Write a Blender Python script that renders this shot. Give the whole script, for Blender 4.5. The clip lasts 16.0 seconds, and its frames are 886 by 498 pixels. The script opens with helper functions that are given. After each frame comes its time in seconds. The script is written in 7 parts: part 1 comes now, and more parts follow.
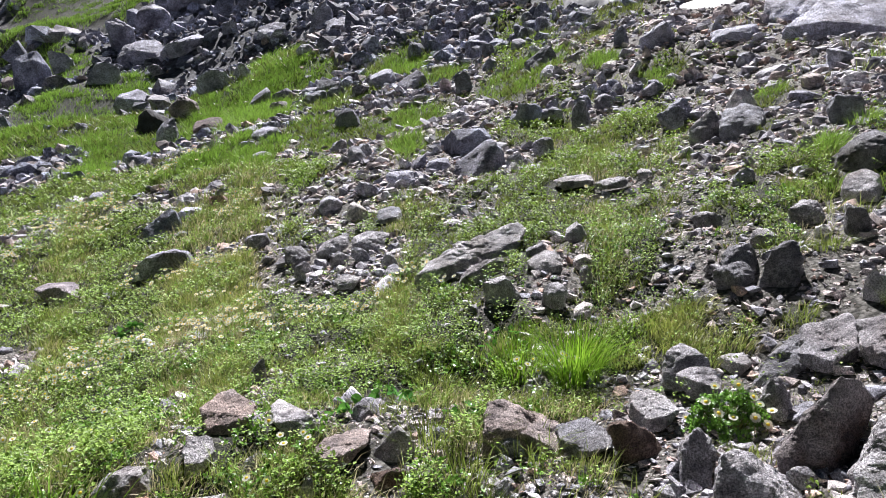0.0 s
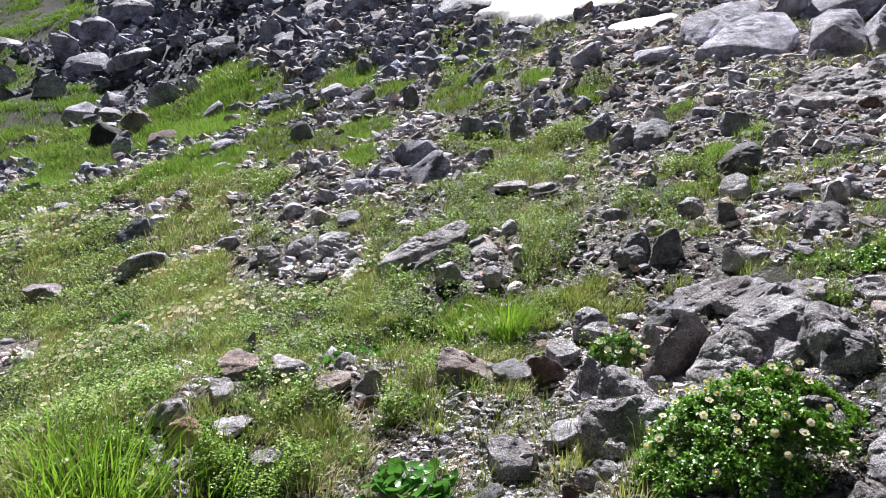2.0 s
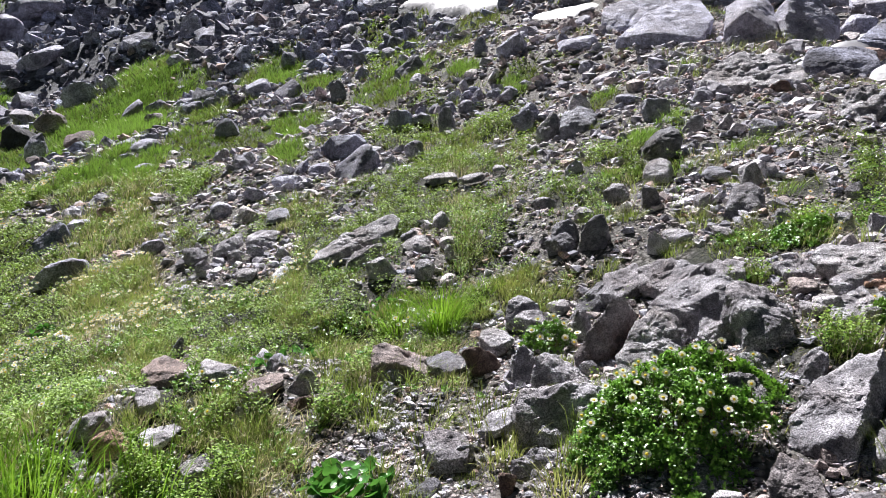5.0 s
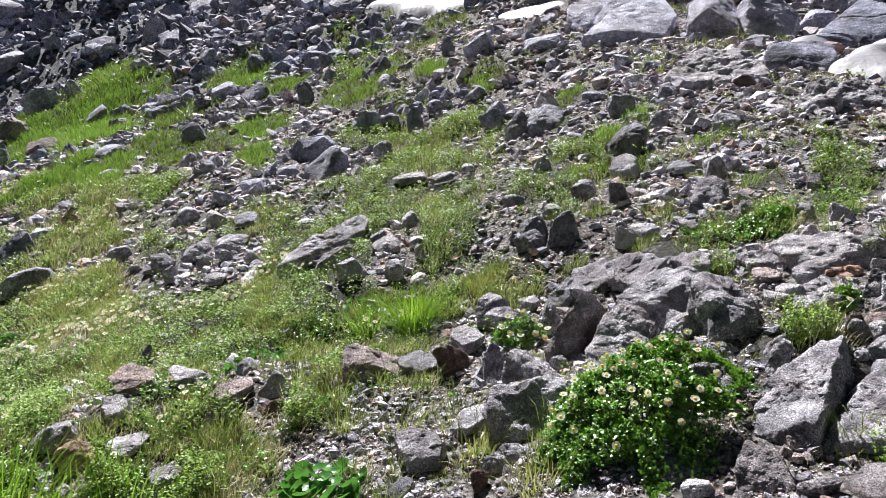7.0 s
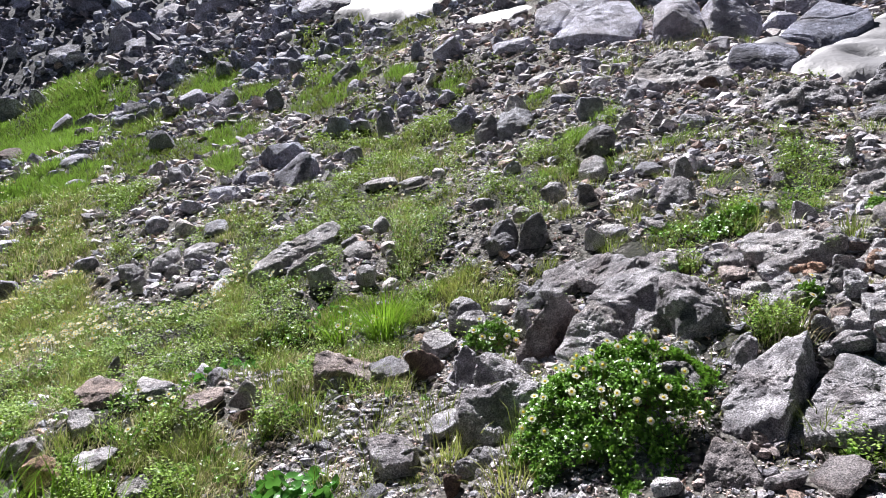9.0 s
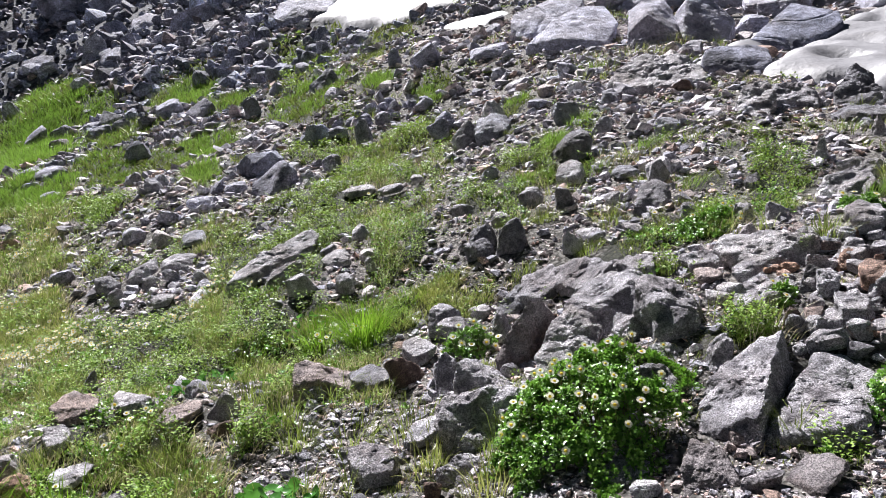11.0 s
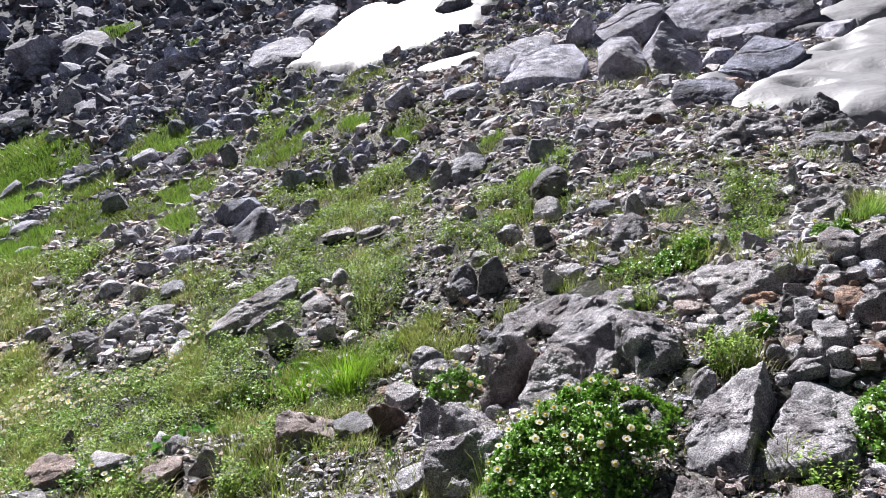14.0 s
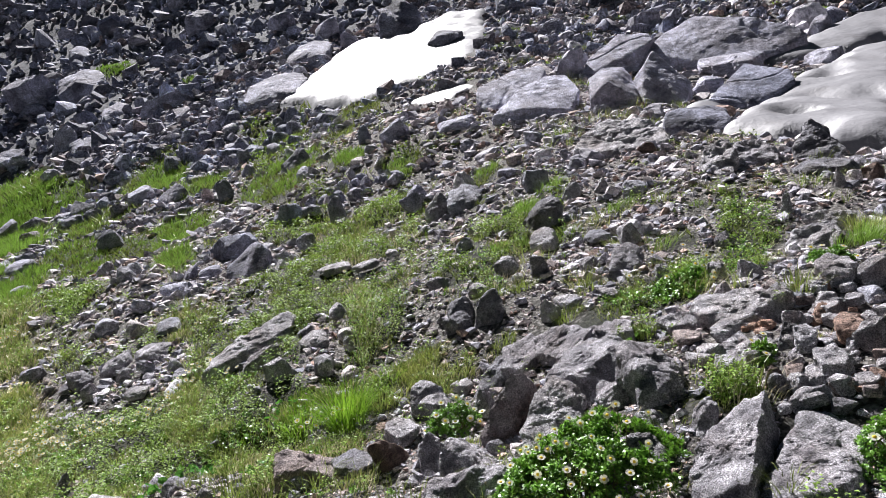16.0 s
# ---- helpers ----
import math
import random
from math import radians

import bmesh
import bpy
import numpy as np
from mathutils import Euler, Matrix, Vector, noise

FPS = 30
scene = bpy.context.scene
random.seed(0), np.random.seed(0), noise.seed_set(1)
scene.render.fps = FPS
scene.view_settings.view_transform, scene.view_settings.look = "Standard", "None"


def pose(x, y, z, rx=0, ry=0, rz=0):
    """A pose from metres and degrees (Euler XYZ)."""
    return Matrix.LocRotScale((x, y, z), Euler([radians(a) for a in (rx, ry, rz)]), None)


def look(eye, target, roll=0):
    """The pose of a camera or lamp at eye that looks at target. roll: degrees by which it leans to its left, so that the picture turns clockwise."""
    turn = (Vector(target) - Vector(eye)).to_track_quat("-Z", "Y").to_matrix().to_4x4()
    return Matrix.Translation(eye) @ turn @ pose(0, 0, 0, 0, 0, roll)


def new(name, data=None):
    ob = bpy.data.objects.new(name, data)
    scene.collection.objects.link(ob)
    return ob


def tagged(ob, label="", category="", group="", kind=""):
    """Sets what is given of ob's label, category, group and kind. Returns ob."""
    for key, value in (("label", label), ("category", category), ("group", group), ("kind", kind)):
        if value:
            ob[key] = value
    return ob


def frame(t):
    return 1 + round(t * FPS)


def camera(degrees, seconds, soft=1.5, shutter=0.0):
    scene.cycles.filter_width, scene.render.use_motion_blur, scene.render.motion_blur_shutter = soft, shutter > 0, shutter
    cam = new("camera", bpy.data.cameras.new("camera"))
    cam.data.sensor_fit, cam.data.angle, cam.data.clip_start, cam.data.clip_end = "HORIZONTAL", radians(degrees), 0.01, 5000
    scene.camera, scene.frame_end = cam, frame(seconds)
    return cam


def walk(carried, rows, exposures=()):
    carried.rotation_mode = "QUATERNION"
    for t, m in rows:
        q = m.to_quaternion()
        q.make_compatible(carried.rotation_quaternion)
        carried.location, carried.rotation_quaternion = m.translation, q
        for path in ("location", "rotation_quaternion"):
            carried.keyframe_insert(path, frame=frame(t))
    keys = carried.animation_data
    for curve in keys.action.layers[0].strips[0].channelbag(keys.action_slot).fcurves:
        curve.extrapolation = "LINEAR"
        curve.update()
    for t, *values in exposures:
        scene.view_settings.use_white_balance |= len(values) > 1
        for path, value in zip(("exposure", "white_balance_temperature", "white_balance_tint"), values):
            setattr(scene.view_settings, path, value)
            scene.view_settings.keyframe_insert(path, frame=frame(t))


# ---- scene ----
cam = camera(61.50, 16.0, soft=0.5)
PATH = [
    (0.0, pose(-0.146, 0.754, 1.416, 82.69, -1.33, 11.98)),
    (0.4, pose(-0.053, -0.027, 1.408, 84.17, -1.64, 10.37)),
    (0.5, pose(-0.053, -0.027, 1.408, 84.14, -1.64, 10.23)),
    (1.0, pose(-0.052, -0.026, 1.408, 83.95, -1.38, 9.55)),
    (1.5, pose(-0.047, -0.026, 1.407, 83.69, -1.23, 8.89)),
    (2.0, pose(-0.043, -0.023, 1.407, 83.54, -0.97, 7.87)),
    (2.5, pose(-0.041, -0.018, 1.407, 83.31, -0.69, 7.12)),
    (3.0, pose(-0.038, -0.013, 1.408, 83.15, -0.45, 6.41)),
    (3.5, pose(-0.032, -0.010, 1.409, 83.11, -0.28, 5.40)),
    (4.0, pose(-0.029, -0.003, 1.409, 83.08, 0.10, 4.25)),
    (4.5, pose(-0.025, 0.001, 1.409, 83.01, 0.44, 3.40)),
    (7.0, pose(-0.003, 0.004, 1.401, 82.98, 1.84, 0.46)),
    (7.5, pose(0.000, 0.000, 1.400, 83.00, 2.00, 0.00)),
    (8.0, pose(0.003, 0.002, 1.400, 83.08, 2.20, -0.58)),
    (8.5, pose(0.010, 0.002, 1.402, 83.15, 2.42, -1.15)),
    (9.0, pose(0.015, 0.006, 1.400, 83.24, 2.71, -1.63)),
    (11.5, pose(0.035, 0.007, 1.405, 83.90, 3.86, -3.49)),
    (12.0, pose(0.037, 0.004, 1.407, 84.36, 4.15, -3.86)),
    (12.5, pose(0.039, 0.004, 1.410, 84.88, 4.48, -4.27)),
    (13.0, pose(0.044, 0.009, 1.413, 85.31, 4.89, -4.61)),
    (13.5, pose(0.046, 0.012, 1.417, 85.84, 5.33, -4.71)),
    (14.0, pose(0.046, 0.014, 1.419, 86.39, 5.73, -4.72)),
    (14.5, pose(0.044, 0.015, 1.422, 87.00, 6.02, -4.91)),
    (15.0, pose(0.041, 0.015, 1.426, 87.53, 6.29, -5.07)),
    (15.5, pose(0.041, 0.019, 1.429, 88.09, 6.53, -5.11)),
    (16.0, pose(0.045, 0.018, 1.431, 88.71, 6.79, -5.05)),
]
walk(cam, PATH, [(0.0, 1.30), (9.0, 1.30), (12.0, 1.32), (15.0, 1.29), (15.5, 1.16), (16.0, 1.11)])

# ---- light ----
SUN_TURN, SUN_HEIGHT = 14.0, 49.0  # degrees to the left of ahead, and above the horizon
world = bpy.data.worlds.new("sky")
scene.world = world
world.use_nodes = True
sky = world.node_tree.nodes.new("ShaderNodeTexSky")
sky.sky_type, sky.sun_disc = "NISHITA", False
sky.sun_elevation, sky.sun_rotation = radians(SUN_HEIGHT), radians(-SUN_TURN)
sky.altitude = 2500
world.node_tree.links.new(sky.outputs[0], world.node_tree.nodes["Background"].inputs[0])
world.node_tree.nodes["Background"].inputs[1].default_value = 0.006
sun = new("sun", bpy.data.lights.new("sun", "SUN"))
sun.data.energy, sun.data.angle, sun.data.color = 5.0, radians(0.53), (1.0, 0.972, 0.985)
sun.matrix_world = look((-math.sin(radians(SUN_TURN)) * 30, math.cos(radians(SUN_TURN)) * 30, 30 * math.tan(radians(SUN_HEIGHT))), (0, 0, 0))

# ---- materials ----
def material(name):
    m = bpy.data.materials.new(name)
    m.use_nodes = True
    return m, m.node_tree.nodes, m.node_tree.links, m.node_tree.nodes["Principled BSDF"]


def colour_ramp(nodes, stops):
    r = nodes.new("ShaderNodeValToRGB")
    while len(r.color_ramp.elements) < len(stops):
        r.color_ramp.elements.new(0.5)
    for e, (p, c) in zip(r.color_ramp.elements, stops):
        e.position, e.color = p, (*c, 1) if len(c) == 3 else (c[0], c[0], c[0], 1)
    return r


def noise_node(nodes, links, vector, scale, detail=4.0, rough=0.55):
    n = nodes.new("ShaderNodeTexNoise")
    n.inputs["Scale"].default_value, n.inputs["Detail"].default_value, n.inputs["Roughness"].default_value = scale, detail, rough
    links.new(vector, n.inputs["Vector"])
    return n


def mixed(nodes, links, fac, a, b, mode="MIX"):
    n = nodes.new("ShaderNodeMix")
    n.data_type, n.blend_type = "RGBA", mode
    for socket, value in ((n.inputs[0], fac), (n.inputs[6], a), (n.inputs[7], b)):
        if isinstance(value, (int, float)):
            socket.default_value = value
        elif isinstance(value, tuple):
            socket.default_value = (*value, 1)
        else:
            links.new(value, socket)
    return n.outputs[2]


def stone_material(name, low, high, dark, stain, speckle=0.72, stained=0.25, per_piece=None, size=1.0, relief_depth=0.022, sky_cast=(0.79, 0.79, 0.90)):
    """Granite: blotches, mineral grains, grey and dark lichen, rusty stains and a rough surface."""
    m, nodes, links, bsdf = material(name)
    coord = nodes.new("ShaderNodeTexCoord")
    vector = coord.outputs["Object"]
    info = nodes.new("ShaderNodeObjectInfo")
    shift = nodes.new("ShaderNodeVectorMath")
    shift.operation = "MULTIPLY_ADD"
    links.new(info.outputs["Random"], shift.inputs[0])
    shift.inputs[1].default_value = (37, 19, 53)
    links.new(vector, shift.inputs[2])
    vector = shift.outputs[0]
    blotch = noise_node(nodes, links, vector, 7 / size, 6, 0.62)
    base = colour_ramp(nodes, [(0.38, low), (0.58, high)])
    links.new(blotch.outputs["Fac"], base.inputs[0])
    colour = base.outputs[0]
    if per_piece:
        geo = nodes.new("ShaderNodeNewGeometry")
        tints = colour_ramp(nodes, per_piece)
        tints.color_ramp.interpolation = "CONSTANT"
        links.new(geo.outputs["Random Per Island"], tints.inputs[0])
        colour = mixed(nodes, links, 0.8, colour, tints.outputs[0], "MULTIPLY")
        colour = mixed(nodes, links, 0.35, colour, tints.outputs[0])
    # brown stains, widened so they also stand in for brownish shaded faces
    streak = noise_node(nodes, links, vector, 3.1 / size, 5, 0.7)
    mask = colour_ramp(nodes, [(0.45, (0,)), (0.66, (1,))])
    links.new(streak.outputs["Fac"], mask.inputs[0])
    scaled = nodes.new("ShaderNodeMath")
    scaled.operation = "MULTIPLY"
    links.new(mask.outputs[0], scaled.inputs[0])
    scaled.inputs[1].default_value = stained
    colour = mixed(nodes, links, scaled.outputs[0], colour, stain)
    lichen = noise_node(nodes, links, vector, 62 / size, 9, 0.82)
    spots = colour_ramp(nodes, [(0.49, (0,)), (0.54, (1,))])
    links.new(lichen.outputs["Fac"], spots.inputs[0])
    lichen_amount = nodes.new("ShaderNodeMath")
    lichen_amount.operation = "MULTIPLY"
    links.new(spots.outputs[0], lichen_amount.inputs[0])
    clusters = colour_ramp(nodes, [(0.38, (speckle * 0.5,)), (0.62, (speckle,))])
    links.new(streak.outputs["Fac"], clusters.inputs[0])
    links.new(clusters.outputs[0], lichen_amount.inputs[1])
    colour = mixed(nodes, links, lichen_amount.outputs[0], colour, dark)
    grains = noise_node(nodes, links, vector, 210 / size, 3, 0.7)
    grit = colour_ramp(nodes, [(0.40, (0.34,)), (0.5, (1.0,)), (0.60, (1.6,))])
    links.new(grains.outputs["Fac"], grit.inputs[0])
    colour = mixed(nodes, links, 0.85, colour, grit.outputs[0], "MULTIPLY")
    patina = noise_node(nodes, links, vector, 15 / size, 5, 0.6)
    worn = colour_ramp(nodes, [(0.36, (0.55, 0.54, 0.56)), (0.5, (1.0, 0.99, 0.98)), (0.64, (1.28, 1.27, 1.27))])
    links.new(patina.outputs["Fac"], worn.inputs[0])
    colour = mixed(nodes, links, 1.0, colour, worn.outputs[0], "MULTIPLY")
    # blue of skylit shade is tinted into the stone colour
    colour = mixed(nodes, links, 1.0, colour, sky_cast, "MULTIPLY")
    links.new(colour, bsdf.inputs["Base Color"])
    bsdf.inputs["Roughness"].default_value = 0.82
    bsdf.inputs["Specular IOR Level"].default_value = 0.35
    rough = noise_node(nodes, links, vector, 28 / size, 8, 0.72)
    relief = nodes.new("ShaderNodeBump")
    relief.inputs["Strength"].default_value, relief.inputs["Distance"].default_value = 1.0, relief_depth * size
    links.new(rough.outputs["Fac"], relief.inputs["Height"])
    fine = nodes.new("ShaderNodeBump")
    fine.inputs["Strength"].default_value, fine.inputs["Distance"].default_value = 1.0, 0.22 * relief_depth * size
    links.new(grains.outputs["Fac"], fine.inputs["Height"])
    links.new(relief.outputs[0], fine.inputs["Normal"])
    links.new(fine.outputs[0], bsdf.inputs["Normal"])
    return m


def leaf_material(name, dark, light, glow, gloss=0.45, through_it=0.4, size=3.0, each=0.7, shine=0.2):
    """Leaves and blades: each a different tone, and lit through from behind."""
    m, nodes, links, bsdf = material(name)
    geo = nodes.new("ShaderNodeNewGeometry")
    coord = nodes.new("ShaderNodeTexCoord")
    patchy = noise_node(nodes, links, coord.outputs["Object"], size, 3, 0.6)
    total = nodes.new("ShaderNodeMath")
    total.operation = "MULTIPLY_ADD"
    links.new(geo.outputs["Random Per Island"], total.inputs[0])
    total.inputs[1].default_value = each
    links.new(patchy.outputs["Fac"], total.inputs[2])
    # more leaves take the dark end, standing in for shade between them
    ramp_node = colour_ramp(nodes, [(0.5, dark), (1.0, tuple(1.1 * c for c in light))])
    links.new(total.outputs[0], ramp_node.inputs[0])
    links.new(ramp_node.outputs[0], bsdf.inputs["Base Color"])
    bsdf.inputs["Roughness"].default_value, bsdf.inputs["Specular IOR Level"].default_value = gloss, shine
    thin = nodes.new("ShaderNodeBsdfTranslucent")
    lit = mixed(nodes, links, 0.6, ramp_node.outputs[0], glow)
    links.new(lit, thin.inputs["Color"])
    both = nodes.new("ShaderNodeMixShader")
    both.inputs[0].default_value = through_it
    links.new(bsdf.outputs[0], both.inputs[1])
    links.new(thin.outputs[0], both.inputs[2])
    links.new(both.outputs[0], nodes["Material Output"].inputs["Surface"])
    return m


KINDS = {
    "grey": ("grey_granite", (0.30, 0.295, 0.30), (0.70, 0.69, 0.685), (0.05, 0.052, 0.056), (0.24, 0.175, 0.145)),
    "pale": ("pale_granite", (0.42, 0.41, 0.40), (0.76, 0.75, 0.73), (0.12, 0.12, 0.125), (0.36, 0.28, 0.20), 0.5),
    "white": ("white_granite", (0.62, 0.61, 0.60), (0.84, 0.83, 0.81), (0.30, 0.30, 0.30), (0.42, 0.33, 0.24), 0.45),
    "dark": ("dark_rock", (0.20, 0.20, 0.21), (0.43, 0.435, 0.45), (0.045, 0.045, 0.05), (0.15, 0.13, 0.07)),
    # near-black stone: the shadow lying on one boulder is put into its colour
    "black": ("shadowed_rock", (0.035, 0.033, 0.035), (0.07, 0.068, 0.07), (0.02, 0.02, 0.02), (0.09, 0.07, 0.05)),
    "brown": ("brown_rock", (0.15, 0.105, 0.08), (0.27, 0.20, 0.16), (0.07, 0.06, 0.055), (0.24, 0.13, 0.07), 0.4, 0.5),
    "pink": ("pink_rock", (0.36, 0.30, 0.265), (0.54, 0.47, 0.425), (0.13, 0.11, 0.10), (0.42, 0.27, 0.18), 0.3, 0.4),
    "orange": ("orange_rock", (0.42, 0.26, 0.17), (0.62, 0.44, 0.33), (0.16, 0.13, 0.11), (0.50, 0.26, 0.13), 0.25, 0.5),
    "blue": ("bluish_rock", (0.24, 0.255, 0.285), (0.57, 0.585, 0.615), (0.06, 0.065, 0.075), (0.25, 0.2, 0.15)),
    "rusty": ("rusty_granite", (0.24, 0.22, 0.21), (0.42, 0.39, 0.37), (0.08, 0.075, 0.075), (0.15, 0.085, 0.055), 0.55, 0.95),
}
ROCK = {}


def rock_material(tint, far):
    """Stone of one tint; far boulders get coarser grain to suit the camera's view, and a painted-in bluish cast."""
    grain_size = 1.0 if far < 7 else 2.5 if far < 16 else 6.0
    if (tint, grain_size) not in ROCK:
        name, low, high, dark, stain, *more = KINDS[tint]
        speckle, stained = (more + [0.56, 0.42][len(more):])
        # far cast is darker and bluer: hazy shade put into the stone
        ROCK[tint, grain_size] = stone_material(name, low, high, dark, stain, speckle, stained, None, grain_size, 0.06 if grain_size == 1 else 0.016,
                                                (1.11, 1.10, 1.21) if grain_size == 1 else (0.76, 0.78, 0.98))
    return ROCK[tint, grain_size]


TINTS = [(0.0, (0.36, 0.355, 0.36)), (0.15, (0.19, 0.195, 0.215)), (0.30, (0.54, 0.49, 0.43)), (0.42, (0.085, 0.085, 0.095)),
         (0.52, (0.44, 0.36, 0.30)), (0.63, (0.82, 0.79, 0.75)), (0.76, (0.44, 0.28, 0.18)), (0.81, (0.30, 0.31, 0.34)), (0.93, (0.68, 0.67, 0.68))]
# talus tints darkened and blued: the far slope's shade and haze as colour
FAR_SHADE_TINTS = [(p, (0.64 * c[0], 0.73 * c[1], 0.89 * c[2])) for p, c in TINTS]
WARM_TINTS = [(p, (1.05 * c[0], 0.95 * c[1], 0.86 * c[2])) for p, c in TINTS]
GRAVEL = stone_material("fine_gravel", (0.85, 0.85, 0.85), (1.3, 1.3, 1.3), (0.10, 0.09, 0.085), (0.30, 0.2, 0.13), 0.4, 0.3, WARM_TINTS, 1.0, 0.006, (0.98, 0.96, 1.07))
RUBBLE = stone_material("rubble", (0.8, 0.8, 0.8), (1.35, 1.35, 1.35), (0.07, 0.07, 0.075), (0.30, 0.22, 0.15), 0.6, 0.25, TINTS, 1.0, 0.012, (1.0, 1.0, 1.12))
TALUS = stone_material("talus_rock", (0.65, 0.65, 0.65), (1.25, 1.25, 1.25), (0.05, 0.055, 0.06), (0.22, 0.17, 0.13), 0.6, 0.2, FAR_SHADE_TINTS, 9.0, 0.006)
# near-black ends of the turf plants: gap shade put into leaf colour
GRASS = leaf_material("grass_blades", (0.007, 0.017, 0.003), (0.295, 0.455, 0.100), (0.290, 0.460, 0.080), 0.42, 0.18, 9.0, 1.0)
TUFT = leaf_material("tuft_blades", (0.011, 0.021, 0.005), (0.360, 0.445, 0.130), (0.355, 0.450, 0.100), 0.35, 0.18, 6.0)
REED = leaf_material("long_blades", (0.030, 0.070, 0.008), (0.270, 0.470, 0.055), (0.340, 0.560, 0.055), 0.3, 0.30, 30, 0.6)
STRAW = leaf_material("dry_grass_blades", (0.026, 0.050, 0.009), (0.480, 0.500, 0.200), (0.410, 0.475, 0.125), 0.5, 0.2, 9.0, 1.0)
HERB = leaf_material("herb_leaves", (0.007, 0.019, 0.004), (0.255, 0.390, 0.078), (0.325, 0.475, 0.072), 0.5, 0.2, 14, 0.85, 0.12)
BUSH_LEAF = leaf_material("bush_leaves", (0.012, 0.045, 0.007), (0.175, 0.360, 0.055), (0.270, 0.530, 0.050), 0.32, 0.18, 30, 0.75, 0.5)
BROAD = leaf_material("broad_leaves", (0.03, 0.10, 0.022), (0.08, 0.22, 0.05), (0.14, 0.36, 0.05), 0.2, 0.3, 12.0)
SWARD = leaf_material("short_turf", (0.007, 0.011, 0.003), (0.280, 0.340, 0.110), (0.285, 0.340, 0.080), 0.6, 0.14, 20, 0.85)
LITTER = leaf_material("dead_straw", (0.34, 0.29, 0.17), (0.78, 0.71, 0.50), (0.44, 0.38, 0.22), 0.5, 0.2, 9.0)
MOSS = leaf_material("moss_sprigs", (0.049, 0.053, 0.016), (0.123, 0.123, 0.041), (0.131, 0.139, 0.033), 0.7, 0.15, 9.0)
PETAL = leaf_material("white_petals", (0.84, 0.83, 0.76), (0.90, 0.89, 0.84), (0.95, 0.90, 0.64), 0.5, 0.6, 2.0)
YOLK = leaf_material("yellow_stamens", (0.90, 0.62, 0.05), (0.96, 0.78, 0.12), (1.0, 0.70, 0.06), 0.6, 0.45, 9.0)
STEM = leaf_material("stems", (0.08, 0.11, 0.03), (0.16, 0.17, 0.05), (0.16, 0.2, 0.05), 0.5, 0.15, 9.0)


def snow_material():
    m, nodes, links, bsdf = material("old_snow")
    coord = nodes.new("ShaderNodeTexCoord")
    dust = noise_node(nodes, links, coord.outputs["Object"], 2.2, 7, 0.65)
    # whole ramp set well below real snow against clipping; dirt is only the streaks
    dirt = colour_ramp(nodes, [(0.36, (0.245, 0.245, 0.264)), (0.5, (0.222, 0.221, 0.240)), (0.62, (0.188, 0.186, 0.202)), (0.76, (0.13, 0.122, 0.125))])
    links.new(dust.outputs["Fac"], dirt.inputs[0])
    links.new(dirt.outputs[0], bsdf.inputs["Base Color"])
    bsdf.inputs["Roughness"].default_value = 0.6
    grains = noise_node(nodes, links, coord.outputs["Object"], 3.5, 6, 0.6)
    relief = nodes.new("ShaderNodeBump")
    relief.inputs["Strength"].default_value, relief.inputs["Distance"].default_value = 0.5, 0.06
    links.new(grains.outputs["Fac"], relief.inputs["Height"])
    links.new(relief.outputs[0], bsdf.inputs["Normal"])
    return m


